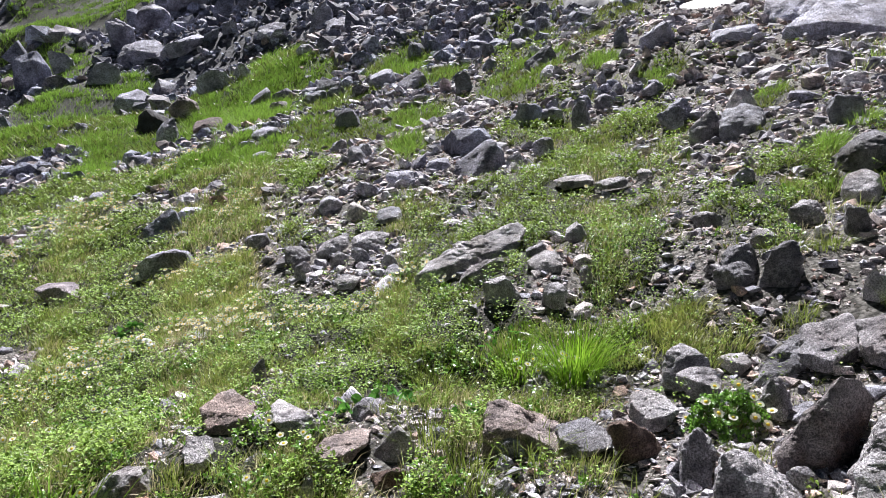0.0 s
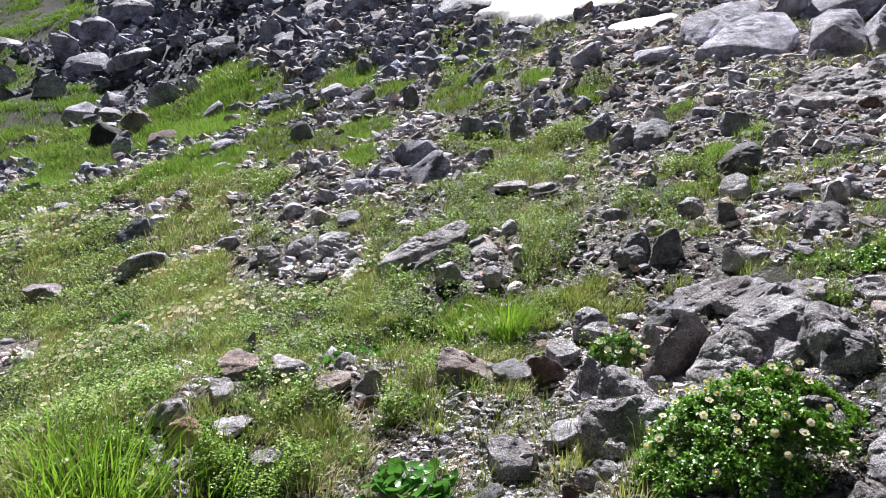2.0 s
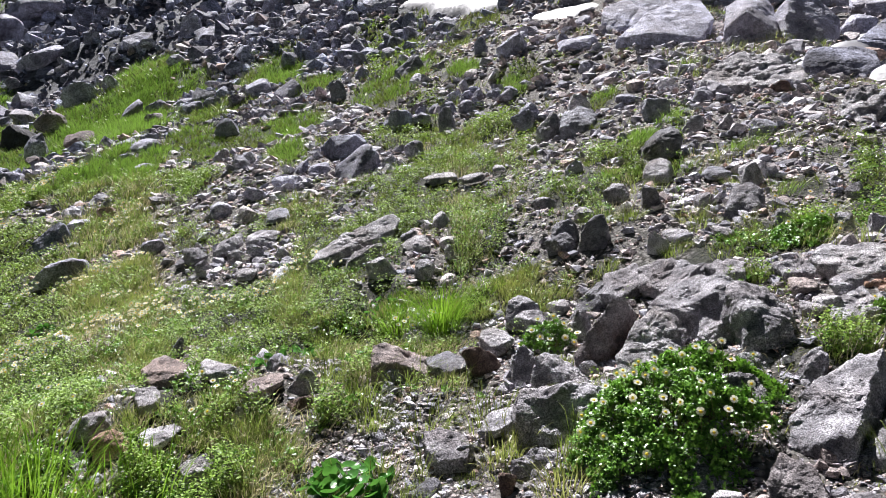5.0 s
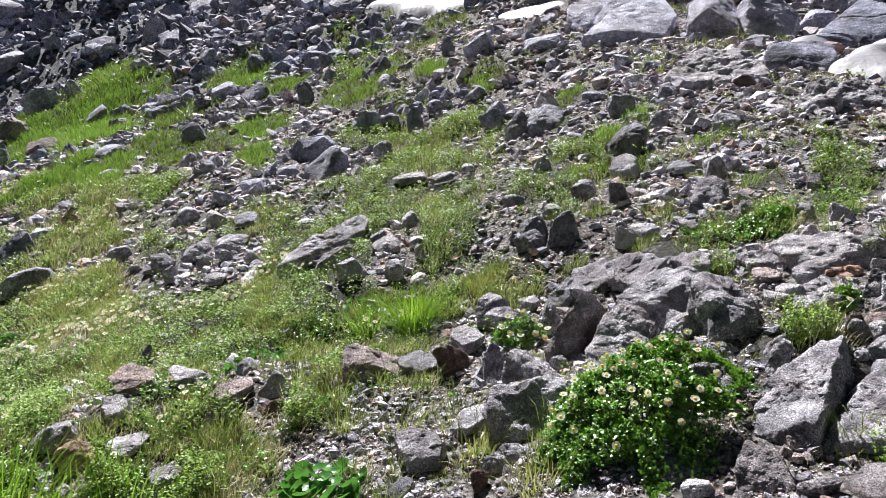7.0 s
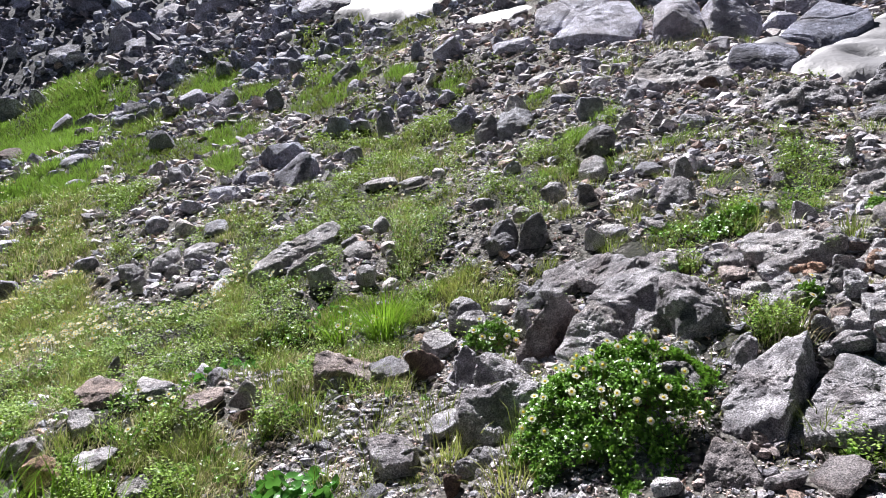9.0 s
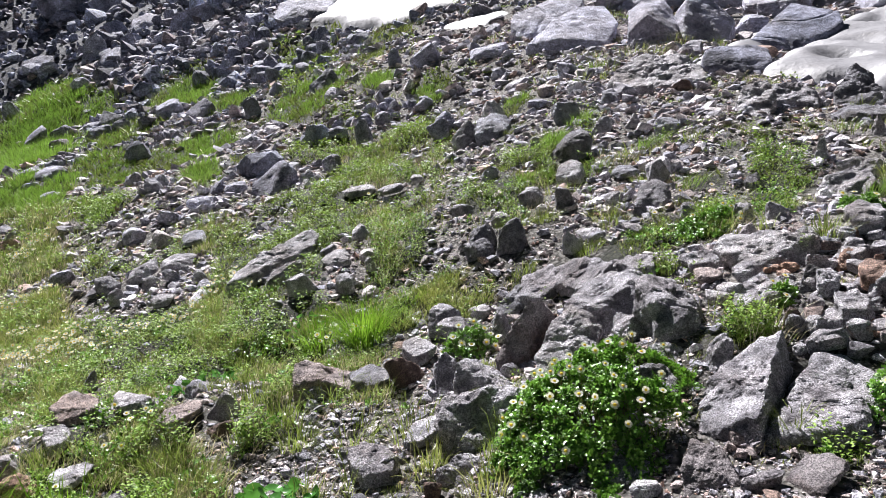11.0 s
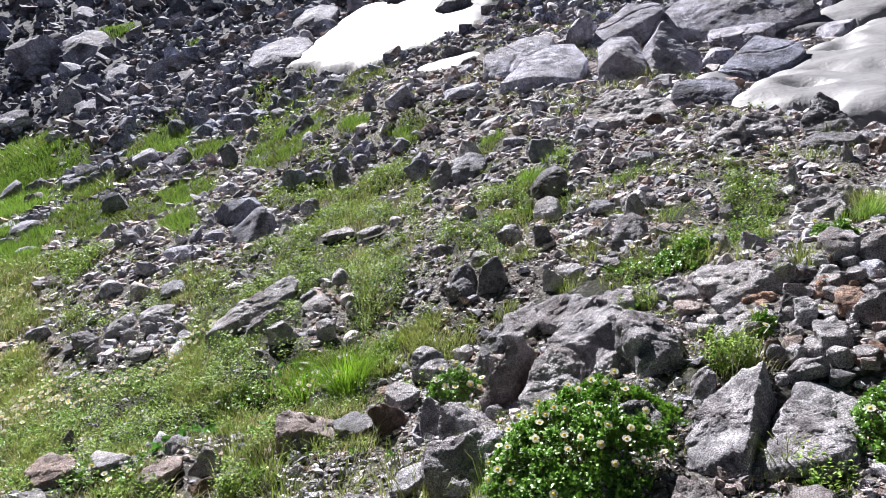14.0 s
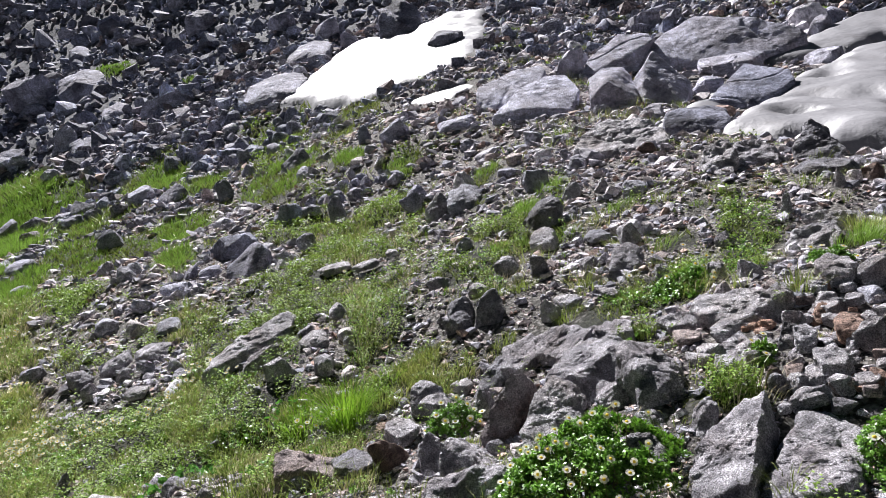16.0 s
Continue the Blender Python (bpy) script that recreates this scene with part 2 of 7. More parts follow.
def ground_material():
    """Grit and dark soil, with turf where plants grow; shade in the gaps is put into the colours."""
    m, nodes, links, bsdf = material("stony_soil")
    coord = nodes.new("ShaderNodeTexCoord")
    vector = coord.outputs["Object"]
    cells = nodes.new("ShaderNodeTexVoronoi")
    cells.inputs["Scale"].default_value = 46
    cells.inputs["Randomness"].default_value = 1.0
    links.new(vector, cells.inputs["Vector"])
    chips = nodes.new("ShaderNodeTexVoronoi")
    chips.inputs["Scale"].default_value = 125
    links.new(vector, chips.inputs["Vector"])
    tones = []
    for layer in (cells, chips):
        pebble = nodes.new("ShaderNodeHueSaturation")
        pebble.inputs["Saturation"].default_value = 0.0
        links.new(layer.outputs["Color"], pebble.inputs["Color"])
        ramp_node = colour_ramp(nodes, [(0.2, (0.030, 0.025, 0.021)), (0.45, (0.10, 0.088, 0.077)), (0.62, (0.23, 0.21, 0.19)), (0.85, (0.50, 0.475, 0.455))])
        links.new(pebble.outputs[0], ramp_node.inputs[0])
        tones.append(ramp_node.outputs[0])
    sizes = noise_node(nodes, links, vector, 9, 3, 0.6)
    sorted_by = colour_ramp(nodes, [(0.47, (0,)), (0.53, (1,))])
    links.new(sizes.outputs["Fac"], sorted_by.inputs[0])
    grit_tone = mixed(nodes, links, sorted_by.outputs[0], tones[0], tones[1])
    wide = noise_node(nodes, links, vector, 1.6, 6, 0.65)
    earth = colour_ramp(nodes, [(0.35, (0.035, 0.026, 0.020)), (0.65, (0.125, 0.098, 0.078))])
    links.new(wide.outputs["Fac"], earth.inputs[0])
    soil = mixed(nodes, links, 0.22, grit_tone, earth.outputs[0])
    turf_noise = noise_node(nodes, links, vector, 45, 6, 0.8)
    # near-black tones here stand in for shade in the gaps between plants
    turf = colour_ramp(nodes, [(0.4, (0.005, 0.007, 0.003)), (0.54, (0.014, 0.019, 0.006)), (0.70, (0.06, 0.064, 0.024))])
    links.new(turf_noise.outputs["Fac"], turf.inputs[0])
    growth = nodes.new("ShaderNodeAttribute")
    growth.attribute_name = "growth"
    # shade between the chips, multiplied into the soil colour
    gap_shade = colour_ramp(nodes, [(0.3, (1.0,)), (0.7, (0.16,))])
    links.new(cells.outputs["Distance"], gap_shade.inputs[0])
    soil = mixed(nodes, links, 0.85, soil, gap_shade.outputs[0], "MULTIPLY")
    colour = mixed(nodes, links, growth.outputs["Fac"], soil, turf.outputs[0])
    # far ground: near-black gaps between chunks are shade put into the colour
    far_share = nodes.new("ShaderNodeAttribute")
    far_share.attribute_name = "talus"
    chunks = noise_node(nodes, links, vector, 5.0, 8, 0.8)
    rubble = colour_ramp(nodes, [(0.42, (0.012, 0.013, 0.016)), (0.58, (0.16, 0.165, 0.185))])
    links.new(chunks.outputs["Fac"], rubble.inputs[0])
    colour = mixed(nodes, links, far_share.outputs["Fac"], colour, rubble.outputs[0])
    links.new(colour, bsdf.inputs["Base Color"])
    bsdf.inputs["Roughness"].default_value = 0.95
    relief = nodes.new("ShaderNodeBump")
    relief.inputs["Strength"].default_value, relief.inputs["Distance"].default_value = 1.0, 0.012
    relief.invert = True
    links.new(cells.outputs["Distance"], relief.inputs["Height"])
    sward = nodes.new("ShaderNodeBump")
    sward.inputs["Strength"].default_value, sward.inputs["Distance"].default_value = 1.0, 0.025
    links.new(turf_noise.outputs["Fac"], sward.inputs["Height"])
    links.new(relief.outputs[0], sward.inputs["Normal"])
    links.new(sward.outputs[0], bsdf.inputs["Normal"])
    return m


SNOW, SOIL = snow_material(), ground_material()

LAND = [0.0523, 0.2891, 0.1878, -0.0225, 0.17, 0.2714, 0.0412, 0.0269, -0.3688, 0.2668, 0.2575, 0.056, -0.1416]


# ---- the lie of the land ----
def lattice(ix, iy, seed):
    h = np.sin(ix * 127.1 + iy * 311.7 + seed * 74.7) * 43758.5453
    return h - np.floor(h)


def grain(x, y, seed=0):
    """Smooth noise from 0 to 1, one cell a unit."""
    ix, iy = np.floor(x), np.floor(y)
    u, v = x - ix, y - iy
    u, v = u * u * (3 - 2 * u), v * v * (3 - 2 * v)
    a, b = lattice(ix, iy, seed), lattice(ix + 1, iy, seed)
    c, d = lattice(ix, iy + 1, seed), lattice(ix + 1, iy + 1, seed)
    return (a * (1 - u) + b * u) * (1 - v) + (c * (1 - u) + d * u) * v


def ramp(u, w):
    return w * np.log1p(np.exp(np.clip(u / w, -40, 40)))


def bump(x, y, cx, cy, r, h):
    return h * np.exp(-((x - cx) ** 2 + (y - cy) ** 2) / (r * r))


def slope(x, y):
    """The smooth hillside: it climbs ahead and to the right, and steepens into the talus."""
    x, y = np.asarray(x, float), np.asarray(y, float)
    xd, xs = 16 * np.tanh(x / 16), 6 * np.tanh(x / 6)
    yp = np.maximum(y, 0)
    z = LAND[0] + LAND[1] * xd + LAND[2] * y + LAND[3] * xs * yp / (1 + yp / 12) / 4
    z = z + LAND[4] * ramp(y - 10, 2.5) + LAND[5] * ramp(y - 24, 5) + LAND[6] * xs * xs / 6
    z = z + LAND[7] * 1.0 * np.tanh(ramp(-x - 2, 1.0) / 8) * 8 + LAND[8] * 4 * np.tanh(ramp(x - 2.2, 0.6) / 4)
    z = z + LAND[9] * xd * ramp(y - 10, 2.5) / (10 + yp)
    z = z + bump(x, y, -1.75, 2.55, 0.8, LAND[10]) + bump(x, y, 1.25, 2.5, 0.8, LAND[11]) + bump(x, y, 0.2, 3.4, 0.9, LAND[12])
    return z


def height(x, y):
    x, y = np.asarray(x, float), np.asarray(y, float)
    far = np.clip(np.hypot(x, y) / 14, 0.15, 3)
    z = slope(x, y) + (grain(x * 1.7, y * 1.7, 1) - 0.5) * 0.10 + (grain(x * 5.1, y * 5.1, 2) - 0.5) * 0.035
    return z + (grain(x * 0.35, y * 0.35, 3) - 0.5) * 0.5 * far + (grain(x * 14, y * 14, 4) - 0.5) * 0.012


def ground(x, y):
    return float(height(x, y))


# ---- where plants grow ----
PATCHES = []


def patch(kind, x, y, across, along, turn):
    PATCHES.append((kind, x, y, across, along, radians(turn)))


patch("grass", -27.75, 34.59, 2.46, 4.91, 39)
patch("grass", -27.29, 37.05, 2.75, 3.92, 36)
patch("grass", -25.64, 30.47, 1.28, 2.16, 40)
patch("grass", -25.09, 38.09, 1.86, 2.02, 33)
patch("grass", -15.65, 20.32, 1.54, 2.86, 37)
patch("grass", -11.51, 16.97, 0.85, 1.69, 34)
patch("grass", -10.23, 18.54, 0.90, 1.81, 29)
patch("grass", -9.38, 21.33, 1.18, 2.37, 24)
patch("grass", -4.88, 17.15, 0.93, 1.45, 16)
patch("grass", -24.20, 34.88, 1.51, 2.74, 35)
patch("grass", -11.51, 16.61, 0.94, 1.87, 35)
patch("grass", -9.49, 14.94, 0.96, 1.92, 32)
patch("grass", -9.34, 16.16, 1.09, 2.18, 30)
patch("grass", -9.39, 18.35, 0.97, 1.95, 27)
patch("grass", -8.39, 19.42, 0.93, 1.71, 23)
patch("grass", -7.22, 18.01, 1.01, 1.55, 22)
patch("grass", -5.07, 14.40, 0.89, 1.48, 19)
patch("grass", -4.78, 16.95, 0.81, 1.60, 16)
patch("grass", -3.18, 14.73, 0.42, 0.84, 12)
patch("grass", -1.78, 12.40, 0.40, 0.78, 8)
patch("grass", -6.97, 15.10, 0.89, 1.77, 25)
patch("grass", -4.94, 11.93, 0.70, 1.40, 22)
patch("grass", -3.92, 11.55, 0.83, 1.67, 19)
patch("grass", -5.20, 10.92, 0.64, 1.00, 25)
patch("grass", -5.90, 10.29, 0.70, 0.78, 30)
patch("grass", -3.51, 8.74, 0.32, 1.21, 22)
patch("grass", -4.70, 10.02, 0.32, 0.58, 25)
patch("grass", -2.81, 11.40, 0.22, 0.44, 14)
patch("grass", -9.35, 12.99, 0.48, 0.95, 36)
patch("grass", -2.30, 8.88, 0.27, 0.79, 14)
patch("grass", -1.35, 8.33, 0.22, 0.29, 9)
patch("grass", -19.82, 30.90, 0.49, 0.97, 33)
patch("grass", -1.34, 12.49, 0.60, 1.20, 6)
patch("grass", -0.19, 11.08, 0.36, 0.50, 1)
patch("grass", 0.53, 10.06, 0.30, 0.53, -3)
patch("grass", -1.30, 11.22, 0.37, 0.75, 7)
patch("grass", -7.82, 18.00, 0.98, 1.96, 24)
patch("grass", -3.84, 11.27, 0.95, 1.90, 19)
patch("grass", -3.01, 11.61, 0.64, 1.28, 15)
patch("grass", 1.00, 6.71, 0.10, 0.29, -8)
patch("grass", 1.59, 6.31, 0.08, 0.28, -14)
patch("grass", 1.51, 4.68, 0.05, 0.10, -17)
patch("grass", 1.11, 3.34, 0.23, 0.15, -18)
patch("grass", 1.24, 3.48, 0.16, 0.19, -19)
patch("grass", 1.03, 3.04, 0.12, 0.08, -18)
patch("grass", 1.59, 4.20, 0.05, 0.08, -20)
patch("grass", -10.43, 33.87, 1.05, 0.98, 17)
patch("dry", -0.31, 13.56, 0.30, 0.50, 1)
patch("grass", 0.49, 9.57, 0.18, 0.38, -3)
patch("grass", 1.14, 4.87, 0.13, 0.25, -13)
patch("grass", 0.79, 5.14, 0.16, 0.26, -8)
patch("grass", 2.04, 3.68, 0.07, 0.12, -29)
patch("grass", 2.24, 3.32, 0.08, 0.14, -34)
patch("grass", 1.19, 7.58, 0.14, 0.41, -9)
patch("grass", 1.23, 5.60, 0.09, 0.21, -12)
patch("grass", 1.69, 4.90, 0.08, 0.28, -19)
patch("grass", 1.67, 3.96, 0.12, 0.14, -22)
patch("grass", 2.06, 4.48, 0.06, 0.11, -24)
patch("grass", -1.33, 18.30, 0.44, 0.37, 4)
patch("dry", -3.01, 5.02, 0.58, 0.64, 31)
patch("dry", -1.24, 4.09, 0.21, 0.47, 16)
patch("dry", -3.13, 5.78, 0.30, 0.37, 28)
patch("dry", -5.25, 7.25, 0.30, 0.45, 36)
patch("dry", -0.81, 4.35, 0.20, 0.28, 10)
patch("dry", 0.17, 3.83, 0.18, 0.23, -2)
patch("dry", -1.45, 4.59, 0.29, 0.35, 18)
patch("dry", -0.69, 3.87, 0.18, 0.18, 11)
patch("dry", 0.24, 4.12, 0.08, 0.15, -3)
patch("dry", -2.29, 5.24, 0.19, 0.42, 24)
patch("grass", -14.14, 17.42, 1.53, 3.06, 39)
patch("grass", -20.86, 25.85, 1.61, 3.22, 39)
patch("grass", -15.19, 21.57, 1.24, 2.48, 35)
patch("herb", -8.35, 10.29, 1.09, 2.18, 39)
patch("herb", -4.96, 6.04, 0.65, 2.34, 39)
patch("herb", -2.78, 3.32, 0.36, 1.46, 39)
patch("flower", -6.69, 8.27, 0.63, 1.46, 39)
patch("herb", -1.31, 7.60, 0.40, 0.99, 10)
patch("herb", 0.16, 8.19, 0.37, 0.71, -1)
patch("herb", 0.96, 5.37, 0.20, 0.23, -10)
patch("herb", -0.46, 7.92, 0.24, 0.81, 4)
patch("herb", -3.86, 8.57, 0.44, 1.11, 24)
patch("dry", -0.88, 4.00, 0.23, 0.31, 13)
patch("dry", -0.04, 3.76, 0.12, 0.21, 1)
patch("dry", -0.25, 3.95, 0.15, 0.12, 4)
patch("dry", -1.54, 4.49, 0.30, 0.45, 19)
patch("dry", -0.52, 3.93, 0.12, 0.20, 8)
patch("dry", -4.11, 6.43, 0.26, 0.60, 32)
patch("dry", -1.63, 3.95, 0.30, 0.39, 22)
patch("dry", -1.94, 4.91, 0.24, 0.28, 21)
patch("dry", 0.26, 3.76, 0.17, 0.24, -4)
patch("dry", -4.62, 18.30, 0.40, 0.69, 14)
patch("dry", -0.02, 15.14, 0.51, 1.02, 0)
patch("herb", -6.69, 9.93, 0.81, 1.61, 34)
patch("herb", -5.45, 9.41, 0.91, 0.68, 30)
patch("herb", -4.06, 7.90, 0.82, 0.56, 27)
patch("herb", -5.40, 7.86, 0.58, 0.78, 34)
patch("herb", -3.78, 7.04, 0.65, 0.53, 28)
patch("herb", -3.11, 7.51, 0.18, 0.52, 22)
patch("herb", -1.92, 6.52, 0.41, 0.72, 16)
patch("herb", -1.13, 5.42, 0.46, 0.45, 11)
patch("herb", -1.97, 6.01, 0.47, 0.51, 18)
patch("herb", -4.58, 6.72, 0.55, 0.84, 34)
patch("herb", -3.14, 5.49, 0.67, 0.72, 29)
patch("herb", -1.89, 4.47, 0.40, 0.77, 22)
patch("herb", -1.19, 4.35, 0.38, 0.56, 15)
patch("herb", -3.07, 4.62, 0.50, 1.06, 33)
patch("herb", -2.17, 3.38, 0.47, 0.99, 32)
patch("herb", -1.83, 3.78, 0.43, 0.44, 25)
patch("herb", -1.38, 2.76, 0.11, 0.46, 26)
patch("herb", -1.18, 3.51, 0.34, 0.30, 18)
patch("herb", -1.04, 2.61, 0.15, 0.19, 21)
patch("herb", -1.03, 2.86, 0.15, 0.34, 19)
patch("herb", -0.77, 3.62, 0.32, 0.30, 11)
patch("herb", -1.66, 2.38, 0.23, 0.71, 34)
patch("herb", -1.08, 2.30, 0.09, 0.14, 24)
patch("herb", -0.76, 2.37, 0.15, 0.18, 17)
patch("herb", -0.49, 2.69, 0.15, 0.15, 10)
patch("herb", -1.58, 5.82, 0.41, 0.33, 16)
patch("herb", -1.53, 6.29, 0.28, 0.43, 14)
patch("herb", -0.43, 7.18, 0.54, 1.27, 4)
patch("herb", -0.14, 5.33, 0.60, 0.45, 2)
patch("herb", -0.09, 4.59, 0.35, 0.51, 2)
patch("herb", -0.09, 4.41, 0.13, 0.16, 2)
patch("herb", 0.71, 4.45, 0.10, 0.12, -9)
patch("herb", 0.85, 5.00, 0.23, 0.22, -9)
patch("herb", 0.50, 4.90, 0.13, 0.28, -5)
patch("herb", -1.11, 2.73, 0.34, 0.24, 23)
patch("herb", -0.86, 2.69, 0.28, 0.17, 19)
patch("herb", -0.63, 2.69, 0.04, 0.15, 14)
patch("herb", -0.34, 3.32, 0.24, 0.08, 7)
patch("herb", -0.38, 2.84, 0.07, 0.14, 8)
patch("herb", -0.18, 2.79, 0.13, 0.10, 4)
patch("herb", -1.08, 4.77, 0.32, 0.44, 13)
patch("herb", 0.10, 6.51, 0.30, 0.34, -1)
patch("herb", 1.06, 1.74, 0.06, 0.08, -31)
patch("herb", 1.09, 2.26, 0.09, 0.08, -25)
patch("herb", 0.09, 3.39, 0.03, 0.10, -1)
patch("moss", 1.11, 2.32, 0.06, 0.13, -25)
patch("moss", 0.95, 2.22, 0.02, 0.07, -23)
patch("moss", 1.04, 1.68, 0.05, 0.08, -31)
patch("moss", 0.59, 3.69, 0.06, 0.09, -9)
patch("moss", 1.11, 2.30, 0.07, 0.14, -25)
patch("moss", 0.96, 2.25, 0.03, 0.07, -22)
patch("flower", -2.71, 3.98, 0.25, 0.32, 34)
patch("flower", -2.54, 4.30, 0.27, 0.35, 30)
patch("flower", -2.28, 4.58, 0.30, 0.44, 26)
patch("flower", -1.77, 4.41, 0.23, 0.32, 21)
patch("flower", -1.41, 4.50, 0.21, 0.21, 17)
patch("flower", -6.32, 10.39, 0.71, 0.71, 31)
patch("flower", -3.84, 7.72, 0.68, 0.43, 26)
patch("flower", -6.01, 8.60, 0.53, 1.08, 35)
patch("flower", -1.91, 6.68, 0.36, 0.27, 16)
patch("flower", -3.33, 5.97, 0.46, 0.35, 29)
patch("flower", -8.70, 11.86, 0.29, 0.58, 36)
patch("flower", -1.13, 4.84, 0.30, 0.17, 13)
patch("flower", -2.49, 5.30, 0.30, 0.21, 25)
patch("flower", -0.32, 3.57, 0.13, 0.05, 6)
patch("flower", -0.87, 4.38, 0.13, 0.16, 12)
patch("flower", -2.10, 4.47, 0.23, 0.61, 26)
patch("flower", -2.22, 6.93, 0.39, 0.34, 18)
patch("flower", -0.31, 4.67, 0.14, 0.12, 4)
patch("fewflower", -1.79, 2.59, 0.26, 0.69, 34)
patch("fewflower", -1.31, 2.76, 0.14, 0.54, 25)
patch("fewflower", -1.26, 5.85, 0.45, 0.50, 12)
patch("fewflower", -0.18, 5.68, 0.34, 0.36, 2)
patch("fewflower", -1.16, 2.76, 0.31, 0.26, 23)
patch("fewflower", 1.33, 3.44, 0.13, 0.15, -21)
patch("sparse", -0.45, 7.59, 1.14, 3.10, 4)
patch("sparse", 1.15, 4.97, 0.84, 1.20, -13)
patch("sparse", -1.38, 6.74, 0.55, 0.86, 12)
patch("sparse", 0.08, 3.88, 0.24, 0.46, -1)
patch("sparse", -0.31, 2.85, 0.31, 0.65, 7)
patch("sparse", 1.64, 4.04, 0.63, 1.03, -22)
patch("sparse", -3.17, 7.58, 0.67, 2.25, 23)
patch("sparse", -2.58, 16.25, 1.57, 3.13, 9)
patch("sparse", 1.80, 5.34, 0.87, 1.70, -18)
patch("sparse", -1.02, 2.68, 0.37, 1.04, 20)
patch("sparse", -0.92, 5.71, 0.75, 1.71, 9)
patch("bare", -3.68, 4.40, 0.31, 0.50, 39)
patch("bare", -3.52, 3.95, 0.14, 0.35, 41)
patch("bare", -1.50, 2.88, 0.11, 0.27, 26)
patch("bare", -1.84, 3.45, 0.07, 0.18, 27)
patch("bare", -0.73, 2.73, 0.09, 0.21, 14)
patch("flower", -2.80, 3.85, 0.28, 0.22, 35)
patch("flower", -2.69, 4.15, 0.21, 0.34, 32)
patch("fewflower", -2.22, 3.30, 0.28, 0.51, 33)
patch("dry", -3.00, 5.16, 0.30, 0.42, 30)
patch("dry", -0.89, 3.95, 0.19, 0.28, 12)
patch("bare", -0.67, 2.28, 0.07, 0.09, 15)
patch("herb", 1.28, 3.34, 0.25, 0.23, -20)
patch("herb", 1.02, 2.95, 0.10, 0.07, -19)
patch("herb", 1.50, 3.40, 0.13, 0.19, -23)
patch("fewflower", 1.43, 3.42, 0.21, 0.24, -22)
patch("bare", -2.73, 7.60, 0.28, 0.58, 19)
patch("bare", -5.53, 8.83, 0.30, 0.76, 32)
patch("bare", -2.28, 5.61, 0.29, 0.51, 22)
patch("bare", -1.48, 7.98, 0.52, 1.24, 10)
patch("bare", -3.21, 12.97, 1.26, 0.65, 14)
patch("bare", -8.87, 13.23, 0.53, 0.94, 34)
patch("bare", -5.60, 12.32, 0.43, 0.87, 24)
patch("bare", -14.24, 21.27, 0.43, 0.60, 34)
patch("bare", -1.95, 5.61, 0.55, 0.27, 19)
patch("bare", -7.23, 9.82, 0.24, 0.48, 36)
patch("bare", -2.07, 5.52, 0.41, 0.39, 21)
patch("bare", -1.66, 5.41, 0.32, 0.54, 17)
patch("bare", -0.32, 4.58, 0.16, 0.57, 4)
patch("bare", -2.37, 7.02, 0.31, 0.77, 19)
patch("bare", -2.32, 8.01, 0.24, 0.71, 16)
patch("bare", -0.92, 4.98, 0.09, 0.37, 11)
patch("bare", -0.42, 2.74, 0.12, 0.27, 10)
patch("bare", -0.17, 2.57, 0.16, 0.24, 5)
patch("bare", -0.09, 2.50, 0.19, 0.11, 3)
patch("bare", 1.38, 4.35, 0.37, 0.70, -17)
patch("bare", 0.87, 5.21, 0.14, 0.15, -9)
patch("bare", -1.59, 7.33, 0.60, 0.53, 13)
patch("bare", -0.93, 7.74, 0.23, 0.93, 7)
patch("bare", 0.25, 4.37, 0.13, 0.24, -3)
patch("bare", 0.35, 3.96, 0.08, 0.17, -5)
patch("bare", -3.39, 7.71, 0.17, 0.64, 24)


def cover(x, y, kinds, ragged=0.34, scale=2.6):
    """How much of a place is grown over by these kinds, from 0 to 1, with ragged edges."""
    x, y = np.asarray(x, float), np.asarray(y, float)
    wide = np.clip(np.hypot(x, y) / 5, 0.7, 6)
    edge = (grain(x * scale / wide * 1.6, y * scale / wide, 11) - 0.5) * 1.0 + (grain(x * scale * 3.3 / wide, y * scale * 2.6 / wide, 12) - 0.5) * 0.9
    best = np.full(x.shape, -5.0)
    for kind, cx, cy, across, along, turn in PATCHES:
        if kind in kinds:
            dx, dy = x - cx, y - cy
            u, v = dx * np.cos(turn) + dy * np.sin(turn), -dx * np.sin(turn) + dy * np.cos(turn)
            best = np.maximum(best, 1 - (u / across) ** 2 - (v / along) ** 2)
    got = np.clip((best + edge * ragged * 2) * 2.2 + 0.5, 0, 1)
    bare = np.full(x.shape, -5.0)
    if "herb" in kinds:
        thin = np.full(x.shape, -5.0)
        for kind, cx, cy, across, along, turn in PATCHES:
            if kind == "sparse":
                dx, dy = x - cx, y - cy
                u, v = dx * np.cos(turn) + dy * np.sin(turn), -dx * np.sin(turn) + dy * np.cos(turn)
                thin = np.maximum(thin, 1 - (u / across) ** 2 - (v / along) ** 2)
        spots = grain(x * 2.9 / wide, y * 2.1 / wide, 13) * 0.6 + grain(x * 8 / wide, y * 6 / wide, 14) * 0.4
        got = np.maximum(got, np.clip((spots - 0.53) * 9, 0, 1) * np.clip(thin * 2, 0, 1))
    for kind, cx, cy, across, along, turn in PATCHES:
        if kind == "bare":
            dx, dy = x - cx, y - cy
            u, v = dx * np.cos(turn) + dy * np.sin(turn), -dx * np.sin(turn) + dy * np.cos(turn)
            bare = np.maximum(bare, 1 - (u / across) ** 2 - (v / along) ** 2)
    return got * (1 - 0.93 * np.clip((bare - edge * 0.8) * 2.5 + 0.2, 0, 1))


# ---- meshes ----
rng = np.random.default_rng(7)


